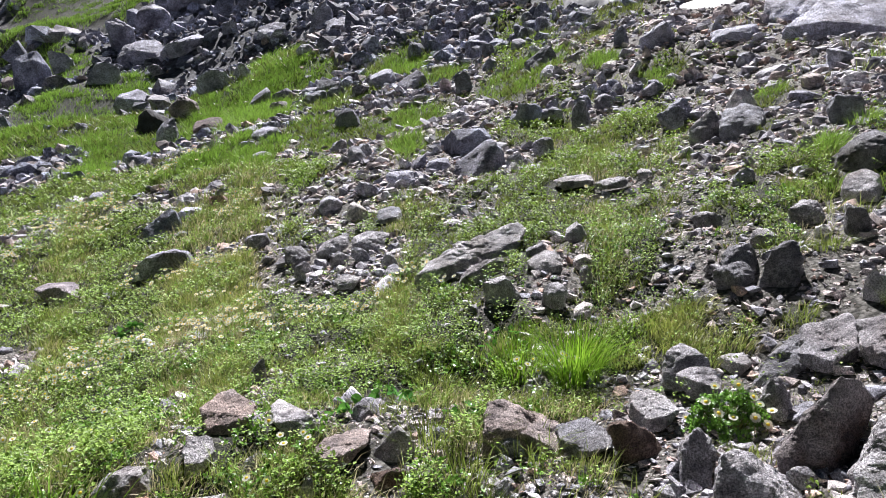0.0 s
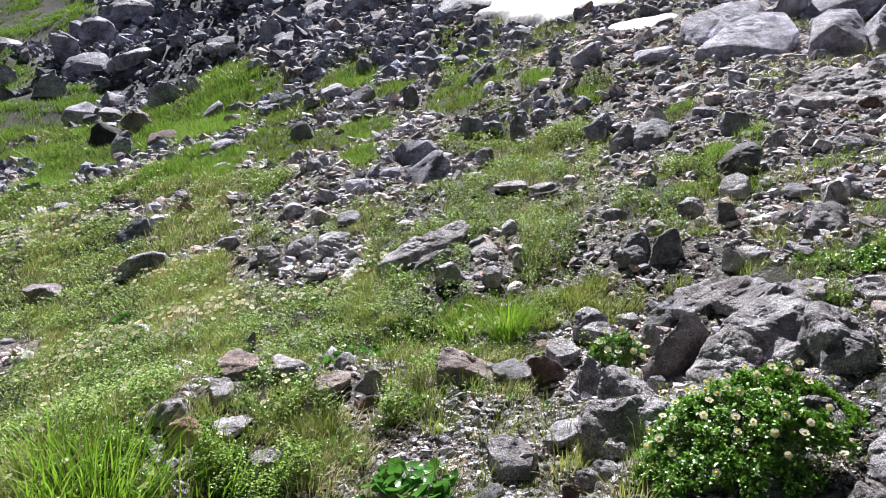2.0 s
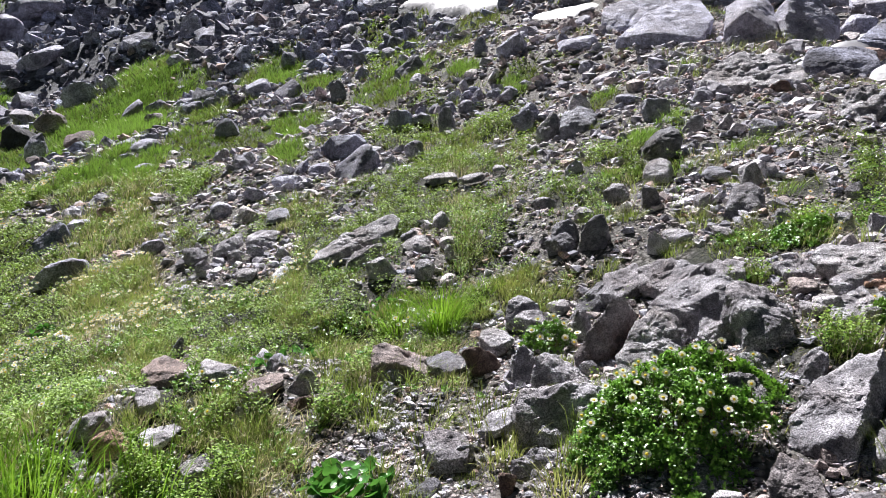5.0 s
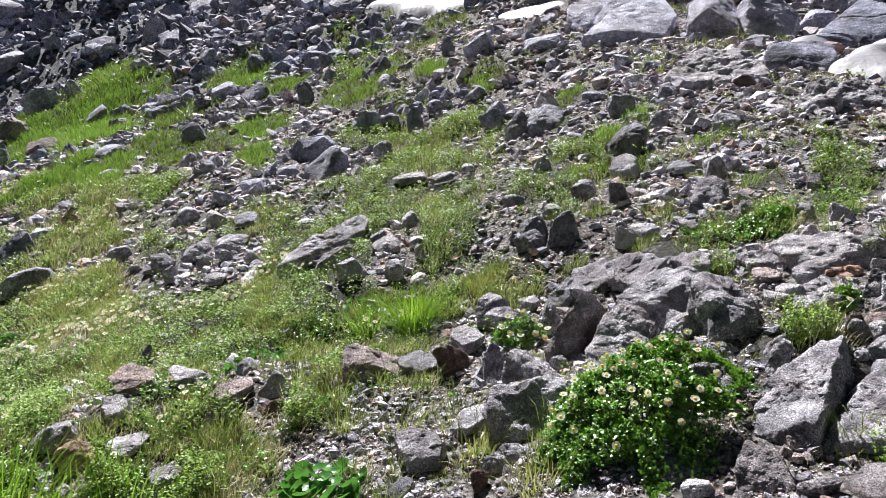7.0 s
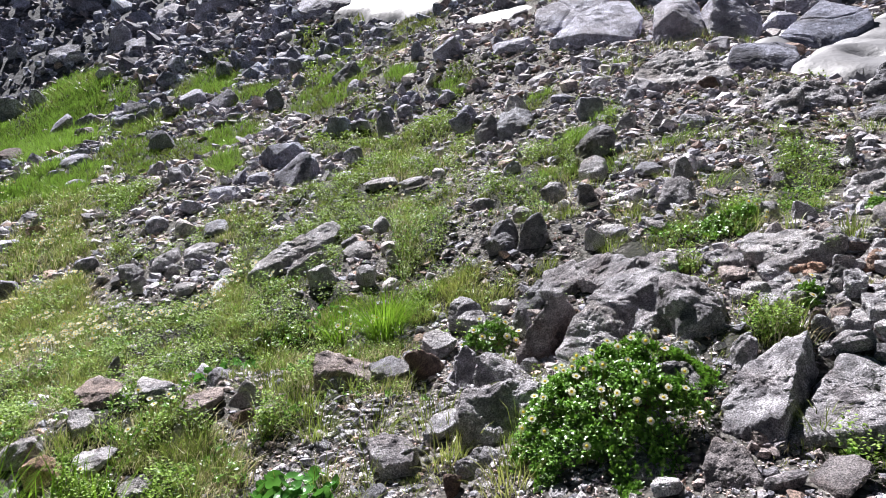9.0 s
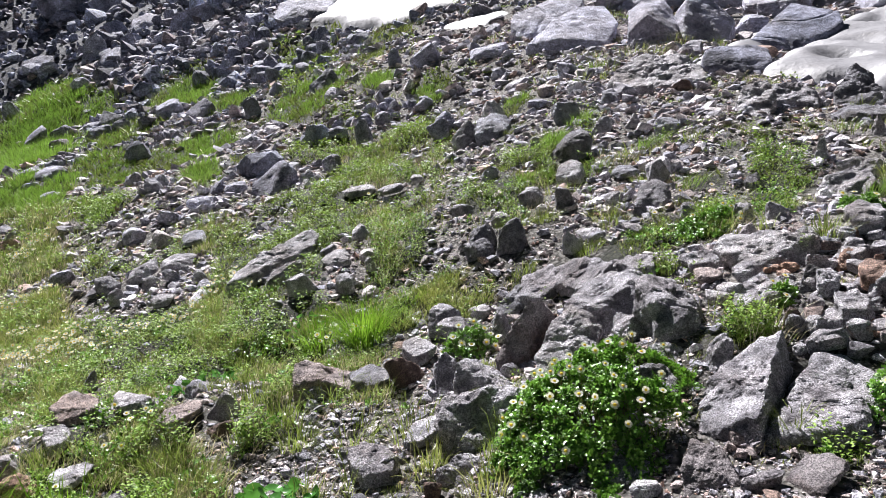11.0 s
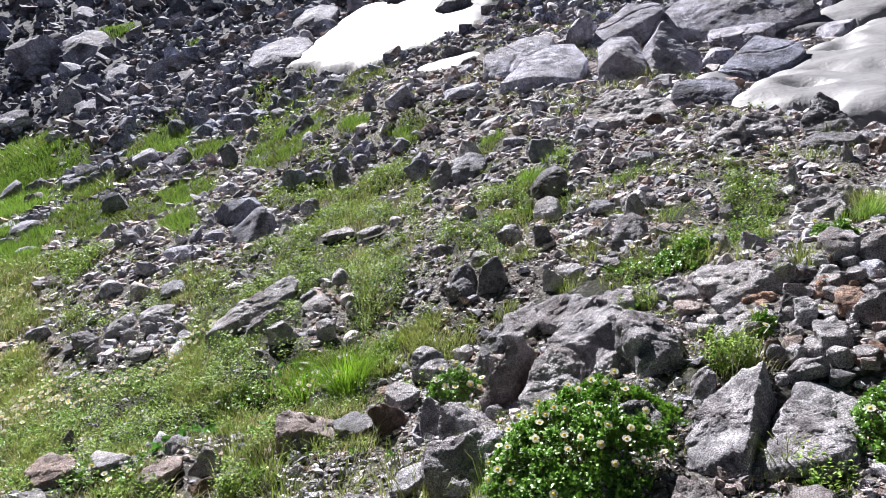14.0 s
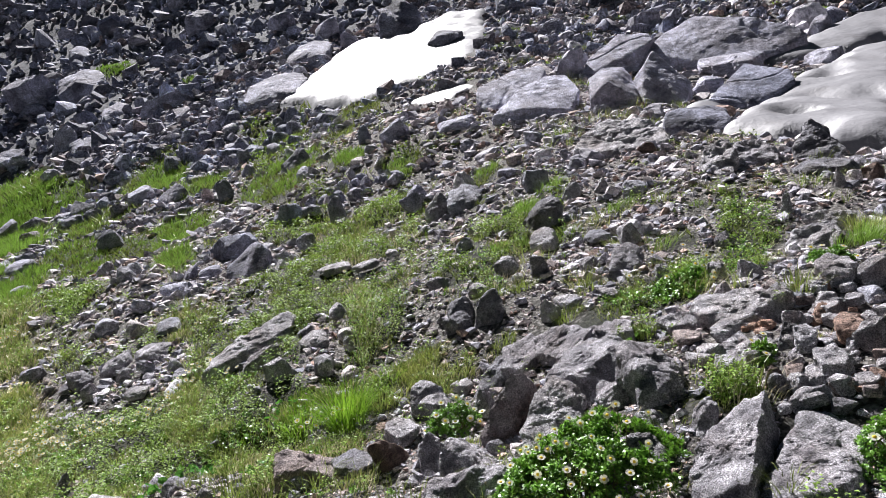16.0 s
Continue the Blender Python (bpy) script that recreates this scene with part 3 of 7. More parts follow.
def mesh_of(name, verts, faces, materials, slots=None, smooth=False):
    """A mesh from arrays of corners and of triangles."""
    me = bpy.data.meshes.new(name)
    verts, faces = np.asarray(verts, np.float32), np.asarray(faces, np.int32)
    n, k = faces.shape
    me.vertices.add(len(verts))
    me.vertices.foreach_set("co", verts.ravel())
    me.loops.add(n * k)
    me.loops.foreach_set("vertex_index", faces.ravel())
    me.polygons.add(n)
    me.polygons.foreach_set("loop_start", np.arange(0, n * k, k, dtype=np.int32))
    if slots is not None:
        me.polygons.foreach_set("material_index", np.asarray(slots, np.int32))
    me.polygons.foreach_set("use_smooth", np.full(n, smooth))
    for m in materials:
        me.materials.append(m)
    me.update(calc_edges=True)
    return me


def part(name, me, parent=None, label="", where=None):
    ob = new(name, me)
    if parent is not None:
        ob.parent = parent
    if where is not None:
        ob.matrix_basis = where
    return tagged(ob, label)


def ring(r, n, reach, z, spread=0.15):
    """Points round an upright axis, unevenly spaced."""
    a = (np.arange(n) + r.uniform(-0.38, 0.38, n)) * 2 * np.pi / n + r.uniform(0, 6.28)
    q = reach * r.uniform(1 - spread, 1 + spread, n)
    return np.c_[np.cos(a) * q, np.sin(a) * q, z + np.zeros(n)]


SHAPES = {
    # corners shaped to fit boulders as seen from the camera, front at -y
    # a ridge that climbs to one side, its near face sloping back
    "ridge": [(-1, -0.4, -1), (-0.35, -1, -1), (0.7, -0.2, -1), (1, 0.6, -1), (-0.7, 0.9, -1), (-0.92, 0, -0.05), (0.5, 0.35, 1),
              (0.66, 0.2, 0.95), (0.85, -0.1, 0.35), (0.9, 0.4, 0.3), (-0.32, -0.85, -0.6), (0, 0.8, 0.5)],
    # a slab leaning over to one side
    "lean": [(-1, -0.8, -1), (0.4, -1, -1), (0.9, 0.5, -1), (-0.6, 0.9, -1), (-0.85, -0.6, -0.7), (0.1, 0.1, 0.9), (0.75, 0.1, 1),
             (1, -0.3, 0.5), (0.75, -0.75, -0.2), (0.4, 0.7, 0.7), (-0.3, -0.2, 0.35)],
    # a broad top sloping to its front, the side mostly turned to the camera
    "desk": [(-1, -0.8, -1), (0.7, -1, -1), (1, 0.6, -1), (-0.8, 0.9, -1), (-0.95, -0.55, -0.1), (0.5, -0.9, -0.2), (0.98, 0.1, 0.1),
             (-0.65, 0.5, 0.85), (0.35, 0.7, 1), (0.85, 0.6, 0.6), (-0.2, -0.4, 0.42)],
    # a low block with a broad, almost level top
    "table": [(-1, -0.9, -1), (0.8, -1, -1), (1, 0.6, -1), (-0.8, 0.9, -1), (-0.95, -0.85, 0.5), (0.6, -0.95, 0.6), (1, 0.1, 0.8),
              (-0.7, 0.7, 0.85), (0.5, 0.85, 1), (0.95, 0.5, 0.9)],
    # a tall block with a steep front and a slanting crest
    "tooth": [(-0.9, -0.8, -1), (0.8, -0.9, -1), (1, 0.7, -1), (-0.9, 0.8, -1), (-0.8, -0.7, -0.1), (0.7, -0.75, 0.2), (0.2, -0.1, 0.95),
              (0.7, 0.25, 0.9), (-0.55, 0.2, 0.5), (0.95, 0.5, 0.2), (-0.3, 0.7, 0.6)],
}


def hull_points(kind, r):
    """Corner points of a broken rock of unit size."""
    if kind == "round" or kind == "outcrop":
        p = r.normal(size=(60, 3))
        return p / np.linalg.norm(p, axis=1)[:, None] * r.uniform(0.8, 1.0, (60, 1))
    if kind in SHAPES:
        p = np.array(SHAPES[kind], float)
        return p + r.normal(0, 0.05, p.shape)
    lean = r.normal(0, 0.22, 2)
    tip = r.uniform(-0.5, 0.5, 2)
    if kind == "wedge":
        foot = ring(r, 5, 1.0, -1.0)
        mid = ring(r, 4, 0.85, r.uniform(-0.5, 0.2, 4))
        peak = r.uniform(-0.25, 0.5)
        top = np.array([(peak, 0.15, 1), (peak - 0.35, 0.45, 0.62), (peak + 0.22, 0.4, 0.7), (peak + 0.1, -0.3, 0.45)])
        return np.r_[foot, mid, top + r.normal(0, 0.06, (4, 3))]
    if kind in ("slab", "plate", "slabtilt"):
        foot, mid, top = ring(r, 4, 1.0, -1.0), ring(r, 5, 1.0, r.uniform(-0.1, 0.55, 5)), ring(r, 4, 0.74, 0.8, 0.25)
        slant = 0.55
    else:
        foot, mid, top = ring(r, 4, 1.0, -1.0), ring(r, 4, 1.0, r.uniform(-0.3, 0.5, 4)), ring(r, 4, 0.6, 0.72, 0.35)
        slant = 0.85
    top[:, :2] += lean
    top[:, 2] += slant * (top[:, 0] * tip[0] + top[:, 1] * tip[1])
    return np.r_[foot, mid, top]


def hull(points):
    """The triangles round a cloud of points."""
    bm = bmesh.new()
    for p in points:
        bm.verts.new(p)
    got = bmesh.ops.convex_hull(bm, input=bm.verts)
    loose = [g for g in got["geom_interior"] + got["geom_unused"] if isinstance(g, bmesh.types.BMVert)]
    bmesh.ops.delete(bm, geom=list(set(loose)), context="VERTS")
    bmesh.ops.triangulate(bm, faces=bm.faces)
    bmesh.ops.recalc_face_normals(bm, faces=bm.faces)
    return bm


BALLS = {}


def ball(level):
    """An even net of directions."""
    if level not in BALLS:
        bm = bmesh.new()
        bmesh.ops.create_icosphere(bm, subdivisions=level, radius=1)
        bm.verts.index_update()
        BALLS[level] = np.array([v.co[:] for v in bm.verts]), np.array([[v.index for v in f.verts] for f in bm.faces])
        bm.free()
    return BALLS[level]


def boulder_mesh(kind, w, d, h, seed, level, mat, pitted=1.0, corners=None):
    """A rock bounded by flat faces, with worn edges, cracks, pits and lumps."""
    r = np.random.default_rng(seed)
    p = hull_points(kind, r) if corners is None else corners
    lo, hi = p.min(0), p.max(0)
    p = ((p - lo) / (hi - lo) - 0.5) * 2
    bm = hull(p)
    planes = np.array([(*f.normal, f.normal.dot(f.verts[0].co)) for f in bm.faces])
    bm.free()
    planes = planes[planes[:, 3] > 0.08]
    way, faces = ball(level)
    wear = {"round": 12, "outcrop": 24, "crag": 70, "bedrock": 22}.get(kind, 120)

    def body(n):
        away = np.clip(way @ n[:, :3].T / n[:, 3], 1e-6, None)
        return ((away / away.max(1)[:, None]) ** wear).sum(1) ** (-1 / wear) / away.max(1)

    reach = body(planes)
    broken = np.zeros(len(way))
    for k in range(4):
        cuts = r.normal(size=(11, 3))
        cuts /= np.linalg.norm(cuts, axis=1)[:, None]
        low = 0.95 if corners is not None else 0.86 if kind == "round" or kind in SHAPES else 0.74
        broken = np.maximum(broken, body(np.c_[cuts, (p @ cuts.T).max(0) * r.uniform(low, 1.0, 11)]))
    reach = np.minimum(reach, broken)
    v = way * reach[:, None] * (w / 2, d / 2, h / 2)
    if kind == "slabtilt":
        v[:, 2] = v[:, 2] * 0.6 + v[:, 0] * 0.5 * h / w
    size = (w * d * h) ** (1 / 3)
    lump = {"outcrop": 0.16, "round": 0.08, "crag": 0.03 * pitted, "bedrock": 0.07 * pitted}.get(kind, 0.014)
    ridged = {"outcrop": 0.2, "round": 0.06, "crag": 0.03 * pitted, "bedrock": 0.11 * pitted}.get(kind, 0.016)
    fine = (0.02 if level < 5 else 0.03) * pitted
    chunk = 0.06 * pitted
    off = Vector((seed * 1.7, seed * 0.9, seed * 2.3))
    bed = Vector(r.normal(0, 1, 3) * (0.6, 0.6, 1.2)).normalized()
    grow = np.empty(len(v))
    for i, c in enumerate(v):
        q = Vector(c) / size
        a = noise.fractal(q * 1.4 + off, 1.0, 2.0, 3) * lump + noise.fractal(q * 6.5 + off, 0.75, 2.1, 4) * fine
        crack = abs(noise.noise(Vector((q.x * 1.3 + q.z, q.y * 1.3, q.z * 2.6 - q.x)) * 0.9 + off))
        a -= max(0.0, (0.09 if kind == "outcrop" else 0.04) - crack) * (0.3 if kind in SHAPES or corners is not None else 0.9)
        bits = noise.noise(q * 5.5 + off, noise_basis="VORONOI_F1") * 0.5 + 0.5
        a -= (bits - 0.3) * chunk
        a += math.sin(q.dot(bed) * 9 + noise.noise(q * 1.3 + off) * 5) * (0.007 if corners is None else 0.0015)
        a += (0.25 - abs(noise.noise(q * 2.6 - off))) * ridged
        grow[i] = a
    flat = v / np.maximum(np.linalg.norm(v, axis=1), 1e-6)[:, None]
    return mesh_of("boulder", v + flat * (grow * size)[:, None], faces, [mat], smooth=False)


PLACED = []


def boulder(x, y, w, d, h, turn, kind, tint, label):
    """A rock that stands h out of the ground at x, y, its lower part sunk in."""
    seed = len(PLACED) * 13 + 5
    dist = math.hypot(x, y)
    seen = max(w, h) / dist
    level = 5 if seen > 0.075 else 4 if seen > 0.03 else 3
    tall = h * 1.45
    loose = 26 if w < 0.16 else 0  # small stones lie askew
    name = "boulder" if w > 0.3 else "rock"
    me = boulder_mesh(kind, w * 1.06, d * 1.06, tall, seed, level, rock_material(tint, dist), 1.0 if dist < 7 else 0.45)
    ob = new(name, me)
    rise = Vector((float(slope(x - 0.2, y) - slope(x + 0.2, y)), float(slope(x, y - 0.2) - slope(x, y + 0.2)), 0.4 / 0.75)).normalized()
    tilt = Vector((0, 0, 1)).rotation_difference(rise).to_matrix().to_4x4()
    lift = float(slope(x, y)) * 0.5 + ground(x, y) * 0.5 + h - tall / 2
    ob.matrix_basis = pose(x, y, lift) @ tilt @ pose(0, 0, 0, math.sin(seed * 3.1) * loose * 0.5, math.sin(seed * 5.7) * loose * 0.5, turn + math.sin(seed * 7.3) * loose)
    tagged(ob, label, "boulder" if w > 0.3 else "rock")
    PLACED.append((x, y, w, d))
    return ob


def crag(tint, base, corners, thick, label, smooth=False):
    """A rock of the outcrop or a great boulder: corners of its sunny and near faces from its foot, placed to fit the
    camera's view, carried back into the hill and worn.
    """
    p = np.array(corners, float)
    out = np.array((base[0], base[1], 0)) / math.hypot(base[0], base[1])
    tall = np.ptp(p[:, 2])
    low = p[p[:, 2] < p[:, 2].min() + 0.5 * tall]
    cloud = np.r_[p, p + out * thick - (0, 0, 0.45 * thick), low - (0, 0, max(0.35 * tall, 0.5 * thick))]
    middle, size = (cloud.min(0) + cloud.max(0)) / 2, np.ptp(cloud, axis=0)
    dist = math.hypot(base[0], base[1])
    seen = size.max() / dist
    level = 6 if seen > 0.11 else 5 if seen > 0.06 else 4
    me = boulder_mesh("bedrock" if smooth else "crag", *size, len(PLACED) * 13 + 5, level, rock_material(tint, dist), 1.0 if dist < 7 else 0.25, cloud)
    ob = new("bedrock" if smooth else "boulder" if size.max() > 0.3 else "rock", me)
    ob.matrix_basis = Matrix.Translation(Vector(base) + Vector(middle))
    PLACED.append((base[0] + middle[0], base[1] + middle[1], size[0] * (0.52 if smooth else 0.7), size[1] * (0.52 if smooth else 0.7)))
    return tagged(ob, label, "bedrock" if smooth else "boulder" if size.max() > 0.3 else "rock")


# ---- the ground ----
def build_ground():
    """One sheet from the camera's feet to the far ridges, in rings that widen outwards."""
    turns = np.radians(np.concatenate([np.arange(-50, 54, 0.5), np.arange(54, 310, 4.0)]))
    rings = np.concatenate([[0.002, 0.5], np.geomspace(0.9, 90, 215), np.geomspace(95, 1500, 24)])
    a, r = np.meshgrid(turns, rings)
    x, y = -np.sin(a) * r, np.cos(a) * r
    z = height(x, np.minimum(y, 170))
    z = z + np.clip(r - 220, 0, None) * -0.06
    n, k = len(turns), len(rings)
    idx = np.arange(n * k).reshape(k, n)
    nxt = np.roll(idx, -1, 1)
    faces = np.stack([idx[:-1], nxt[:-1], nxt[1:], idx[1:]], -1).reshape(-1, 4)[:, ::-1]
    verts = np.c_[x.ravel(), y.ravel(), z.ravel()]
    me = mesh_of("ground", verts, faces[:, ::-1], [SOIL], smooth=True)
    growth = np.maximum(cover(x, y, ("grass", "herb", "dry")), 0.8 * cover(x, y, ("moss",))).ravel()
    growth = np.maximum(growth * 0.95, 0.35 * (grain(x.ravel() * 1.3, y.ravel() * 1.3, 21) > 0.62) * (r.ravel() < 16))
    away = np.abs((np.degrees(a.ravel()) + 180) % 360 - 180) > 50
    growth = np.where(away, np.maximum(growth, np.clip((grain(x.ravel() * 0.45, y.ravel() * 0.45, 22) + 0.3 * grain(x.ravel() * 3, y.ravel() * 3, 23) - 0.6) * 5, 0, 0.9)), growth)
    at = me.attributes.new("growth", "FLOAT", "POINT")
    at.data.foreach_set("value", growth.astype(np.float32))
    # rises with distance from the camera's place, except under plants
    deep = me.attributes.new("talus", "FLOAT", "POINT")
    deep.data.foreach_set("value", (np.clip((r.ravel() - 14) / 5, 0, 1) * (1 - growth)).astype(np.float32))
    return tagged(new("ground", me), "steep alpine slope of dark soil, grit and short turf", "ground", kind="structure")


build_ground()


# ---- snow ----
def snow_patch(outline, thick, label, cups=0.06, step=0.12):
    o = np.array(outline)
    lo, hi = o.min(0) - 0.5, o.max(0) + 0.5
    step = max(step, (hi - lo).max() / 170)
    x, y = np.meshgrid(np.arange(lo[0], hi[0], step), np.arange(lo[1], hi[1], step))
    inside = np.zeros(x.shape, bool)
    dist = np.full(x.shape, 1e9)
    for p, q in zip(o, np.roll(o, -1, 0)):
        e = q - p
        t = np.clip(((x - p[0]) * e[0] + (y - p[1]) * e[1]) / (e @ e), 0, 1)
        dist = np.minimum(dist, np.hypot(x - p[0] - t * e[0], y - p[1] - t * e[1]))
        cross = (p[1] > y) != (q[1] > y)
        inside ^= cross & (x < e[0] * (y - p[1]) / (e[1] if abs(e[1]) > 1e-9 else 1e-9) + p[0])
    dist = np.where(inside, dist, -dist) + (grain(x * 2.2, y * 2.2, 31) - 0.5) * 0.3
    body = np.where(dist > 0, thick * (1 - np.exp(-np.maximum(dist, 0) / 0.15)) + 0.05, dist * 1.6)
    hollow = np.clip(grain(x * 2.4, y * 1.9, 33) - 0.55, 0, 1) * 2.4
    z = height(x, y) * 0.35 + slope(x, y) * 0.65 + body - hollow * cups * 2 * np.clip(dist * 3, 0, 1) + (grain(x * 3.3, y * 3.3, 34) - 0.5) * cups * 0.3
    keep = dist > -0.3
    idx = np.arange(x.size).reshape(x.shape)
    ok = keep[:-1, :-1] | keep[1:, 1:] | keep[1:, :-1] | keep[:-1, 1:]
    faces = np.stack([idx[:-1, :-1], idx[:-1, 1:], idx[1:, 1:], idx[1:, :-1]], -1)[ok]
    used, faces = np.unique(faces, return_inverse=True)
    verts = np.c_[x.ravel(), y.ravel(), z.ravel()][used]
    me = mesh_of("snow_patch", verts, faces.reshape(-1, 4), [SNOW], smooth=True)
    return tagged(new("snow_patch", me), label, "snow", group="snow patches")


SNOWS = [
    [(-2.08, 19.20), (-0.47, 23.17), (0.21, 23.70), (1.29, 22.37), (2.21, 22.14), (3.15, 23.15), (4.05, 22.35), (3.65, 20.01), (3.14, 17.41), (2.59, 15.58), (2.12, 15.28), (0.79, 15.48), (0.14, 15.77), (-0.63, 17.16), (-1.51, 18.58)],
    [(3.45, 6.77), (3.86, 7.44), (4.54, 8.22), (5.17, 8.97), (5.75, 9.45), (6.30, 10.02), (6.93, 10.10), (7.95, 10.65), (8.23, 10.17), (4.14, 5.18), (3.94, 5.35), (3.81, 5.44), (3.49, 5.33), (3.55, 5.61), (3.89, 5.98), (3.68, 6.25), (3.60, 6.47)],
    [(6.51, 11.27), (7.02, 11.68), (7.61, 12.04), (8.26, 12.18), (8.73, 12.33), (9.25, 12.31), (9.50, 11.82), (8.46, 10.57), (8.35, 11.17), (7.55, 10.81), (6.93, 11.00)],
    [(0.95, 13.59), (1.54, 13.40), (2.18, 13.37), (2.15, 12.91), (1.59, 12.61), (1.03, 13.02)],
    [(3.04, 7.36), (3.92, 8.73), (4.76, 9.53), (4.71, 9.18), (4.12, 8.37), (3.34, 7.38)],
]
snow_patch(SNOWS[0], 0.12, "long white snow patch narrowing up the talus slope", 0.05)
snow_patch(SNOWS[1], 0.15, "thick old snow patch with sun cups and a hollow edge", 0.09, 0.06)
snow_patch(SNOWS[2], 0.1, "thin strip of old snow among big slabs", 0.05, 0.08)
snow_patch(SNOWS[3], 0.1, "small tongue of old snow among scree", 0.03, 0.05)
snow_patch(SNOWS[4], 0.1, "narrow tongue of old snow between boulders", 0.03, 0.05)

# ---- boulders and rocks that stand out ----
# corners below are placed to fit outlines in the camera's view
crag("grey", (0.841, 1.808, 0.639), [(0.28, 0.3, 0.24), (0.28, 0.23, 0.12), (0.21, 0.15, 0.05), (0.05, -0.03, -0.02), (-0, -0, -0), (-0.07, 0.08, 0.01), (-0.04, 0.16, 0.07), (0.07, 0.25, 0.15), (0.05, -0.02, 0.08)], 0.15, "speckled grey granite boulder with a sharp ridge beside the flowering bush")
crag("grey", (0.966, 1.766, 0.646), [(0.22, 0.3, 0.16), (0.38, 0.24, 0.13), (0.35, 0.15, 0.1), (0.26, 0.05, 0.06), (0.18, -0.01, 0.06), (0.09, -0.04, 0.01), (-0.06, 0.03, -0.01), (-0.06, 0.04, 0.02), (-0.02, 0.07, 0.05), (0.13, 0.2, 0.13), (0.09, -0.04, 0.05)], 0.15, "pale grey granite boulder with a broad sunlit top")
crag("rusty", (0.703, 1.673, 0.583), [(0.02, 0.15, 0.09), (0.09, 0.11, 0.07), (0.09, 0.07, 0.05), (0.08, 0, 0.03), (0.04, -0.02, -0.01), (-0.05, 0.01, -0.02), (-0.04, 0.07, 0.05)], 0.1, "rusty brown rock at the foot of the ridged boulder")
crag("grey", (0.858, 2.31, 0.789), [(-0.04, 0.24, 0.16), (0.02, 0.27, 0.19), (0.12, 0.23, 0.16), (0.13, 0.08, 0.1), (0.11, 0, 0.06), (0.08, -0.03, 0.01), (-0.01, 0, -0.01), (-0.05, 0.02, 0.01), (-0.03, 0.06, 0.13), (0.07, 0.02, 0.08)], 0.18, "rounded grey granite hump with a dark shaded front", True)
crag("grey", (0.738, 2.67, 0.743), [(-0.16, 0.06, 0.1), (-0.12, 0.12, 0.15), (-0, 0.27, 0.18), (0.18, 0.23, 0.22), (0.22, 0.12, 0.2), (0.2, 0.04, 0.14), (0.14, -0.03, 0.05), (0.02, -0.03, 0), (-0.05, 0.02, 0.04)], 0.2, "broad lumpy grey bedrock with hollows above the bush", True)
crag("grey", (0.615, 3.43, 0.757), [(-0.1, -0.04, -0.03), (-0.04, 0.06, 0.05), (0.16, 0.06, 0.14), (0.26, 0.02, 0.17), (0.5, -0.1, 0.19), (0.55, -0.12, 0.15), (0.44, -0.09, 0.11), (0.22, -0.03, 0.07), (0.11, -0.02, -0.01)], 0.2, "smooth sloping grey bedrock slab with long cracks", True)
crag("rusty", (0.404, 2.694, 0.633), [(0.08, 0.08, 0.26), (0.15, 0.13, 0.23), (0.19, 0.15, 0.16), (0.06, -0.01, -0.01), (-0.07, 0, -0.01), (-0.07, 0.04, 0.04), (0, 0.04, 0.17), (0.01, -0, 0.08)], 0.16, "tall rust-brown boulder with a dark flat front")
crag("pale", (0.496, 2.418, 0.675), [(0.12, 0.27, 0.2), (0.18, 0.27, 0.17), (0.23, 0.21, 0.12), (0.19, 0.13, 0.09), (0.07, -0.02, -0.01), (-0.07, 0.01, -0.01), (-0.05, 0.1, 0.05), (0.06, 0.24, 0.16)], 0.16, "pale speckled granite boulder beside the bush")
crag("grey", (0.139, 2.719, 0.554), [(0.01, 0.1, 0.14), (0.05, 0.1, 0.11), (0.04, -0, -0), (-0.04, 0.01, 0.01), (-0.04, 0.06, 0.1)], 0.1, "upright ribbed grey rock beside the gravel")
crag("grey", (0.258, 2.531, 0.587), [(-0.08, 0.09, 0.11), (-0.04, 0.12, 0.12), (0.05, 0.13, 0.07), (0.14, 0.13, 0.03), (0.1, -0.01, -0), (-0.08, 0.01, 0), (-0.1, 0.04, 0.05)], 0.14, "ribbed grey granite block with a dark cleft front")
crag("grey", (0.201, 2.182, 0.534), [(-0.06, 0.16, 0.13), (0.02, 0.19, 0.12), (0.21, 0.14, 0.16), (0.22, 0.07, 0.14), (0.15, 0.01, 0.07), (0.04, -0.01, -0.01), (-0.05, 0.01, 0.01), (-0.11, 0.05, 0.07), (-0.11, 0.1, 0.11)], 0.2, "pitted grey bedrock running down beside the bush", True)
crag("pale", (1.253, 2.594, 0.928), [(-0.04, 0.02, 0.02), (0, -0, -0), (0.11, -0.05, 0.03), (0.2, -0.03, 0.08), (0.29, 0, 0.13), (0.29, 0.05, 0.16), (0.21, 0.12, 0.16), (0.1, 0.24, 0.16), (0.03, 0.28, 0.15), (-0.05, 0.24, 0.1), (-0.02, 0.08, 0.08)], 0.25, "broad weathered bedrock outcrop above the rubble", True)
crag("grey", (1.182, 2.77, 0.936), [(-0.08, 0.15, 0.05), (-0.03, 0.17, 0.07), (0.02, 0.15, 0.08), (0.07, 0.07, 0.08), (0.09, -0.03, 0.05), (0.08, -0.04, 0), (0.03, -0.01, -0), (-0.04, 0.04, 0.02)], 0.15, "low grey bedrock step beside a pink stone", True)
crag("grey", (1.147, 2.416, 0.855), [(-0.04, 0.04, 0.02), (0.01, 0.1, 0.07), (0.28, 0.25, 0.13), (0.25, 0.16, 0.05), (0.2, 0.05, 0.04), (0.11, -0.05, 0.03), (0.08, -0.04, 0.01), (-0.02, 0.01, -0.01)], 0.15, "wedge-shaped grey granite bedrock leaning back")
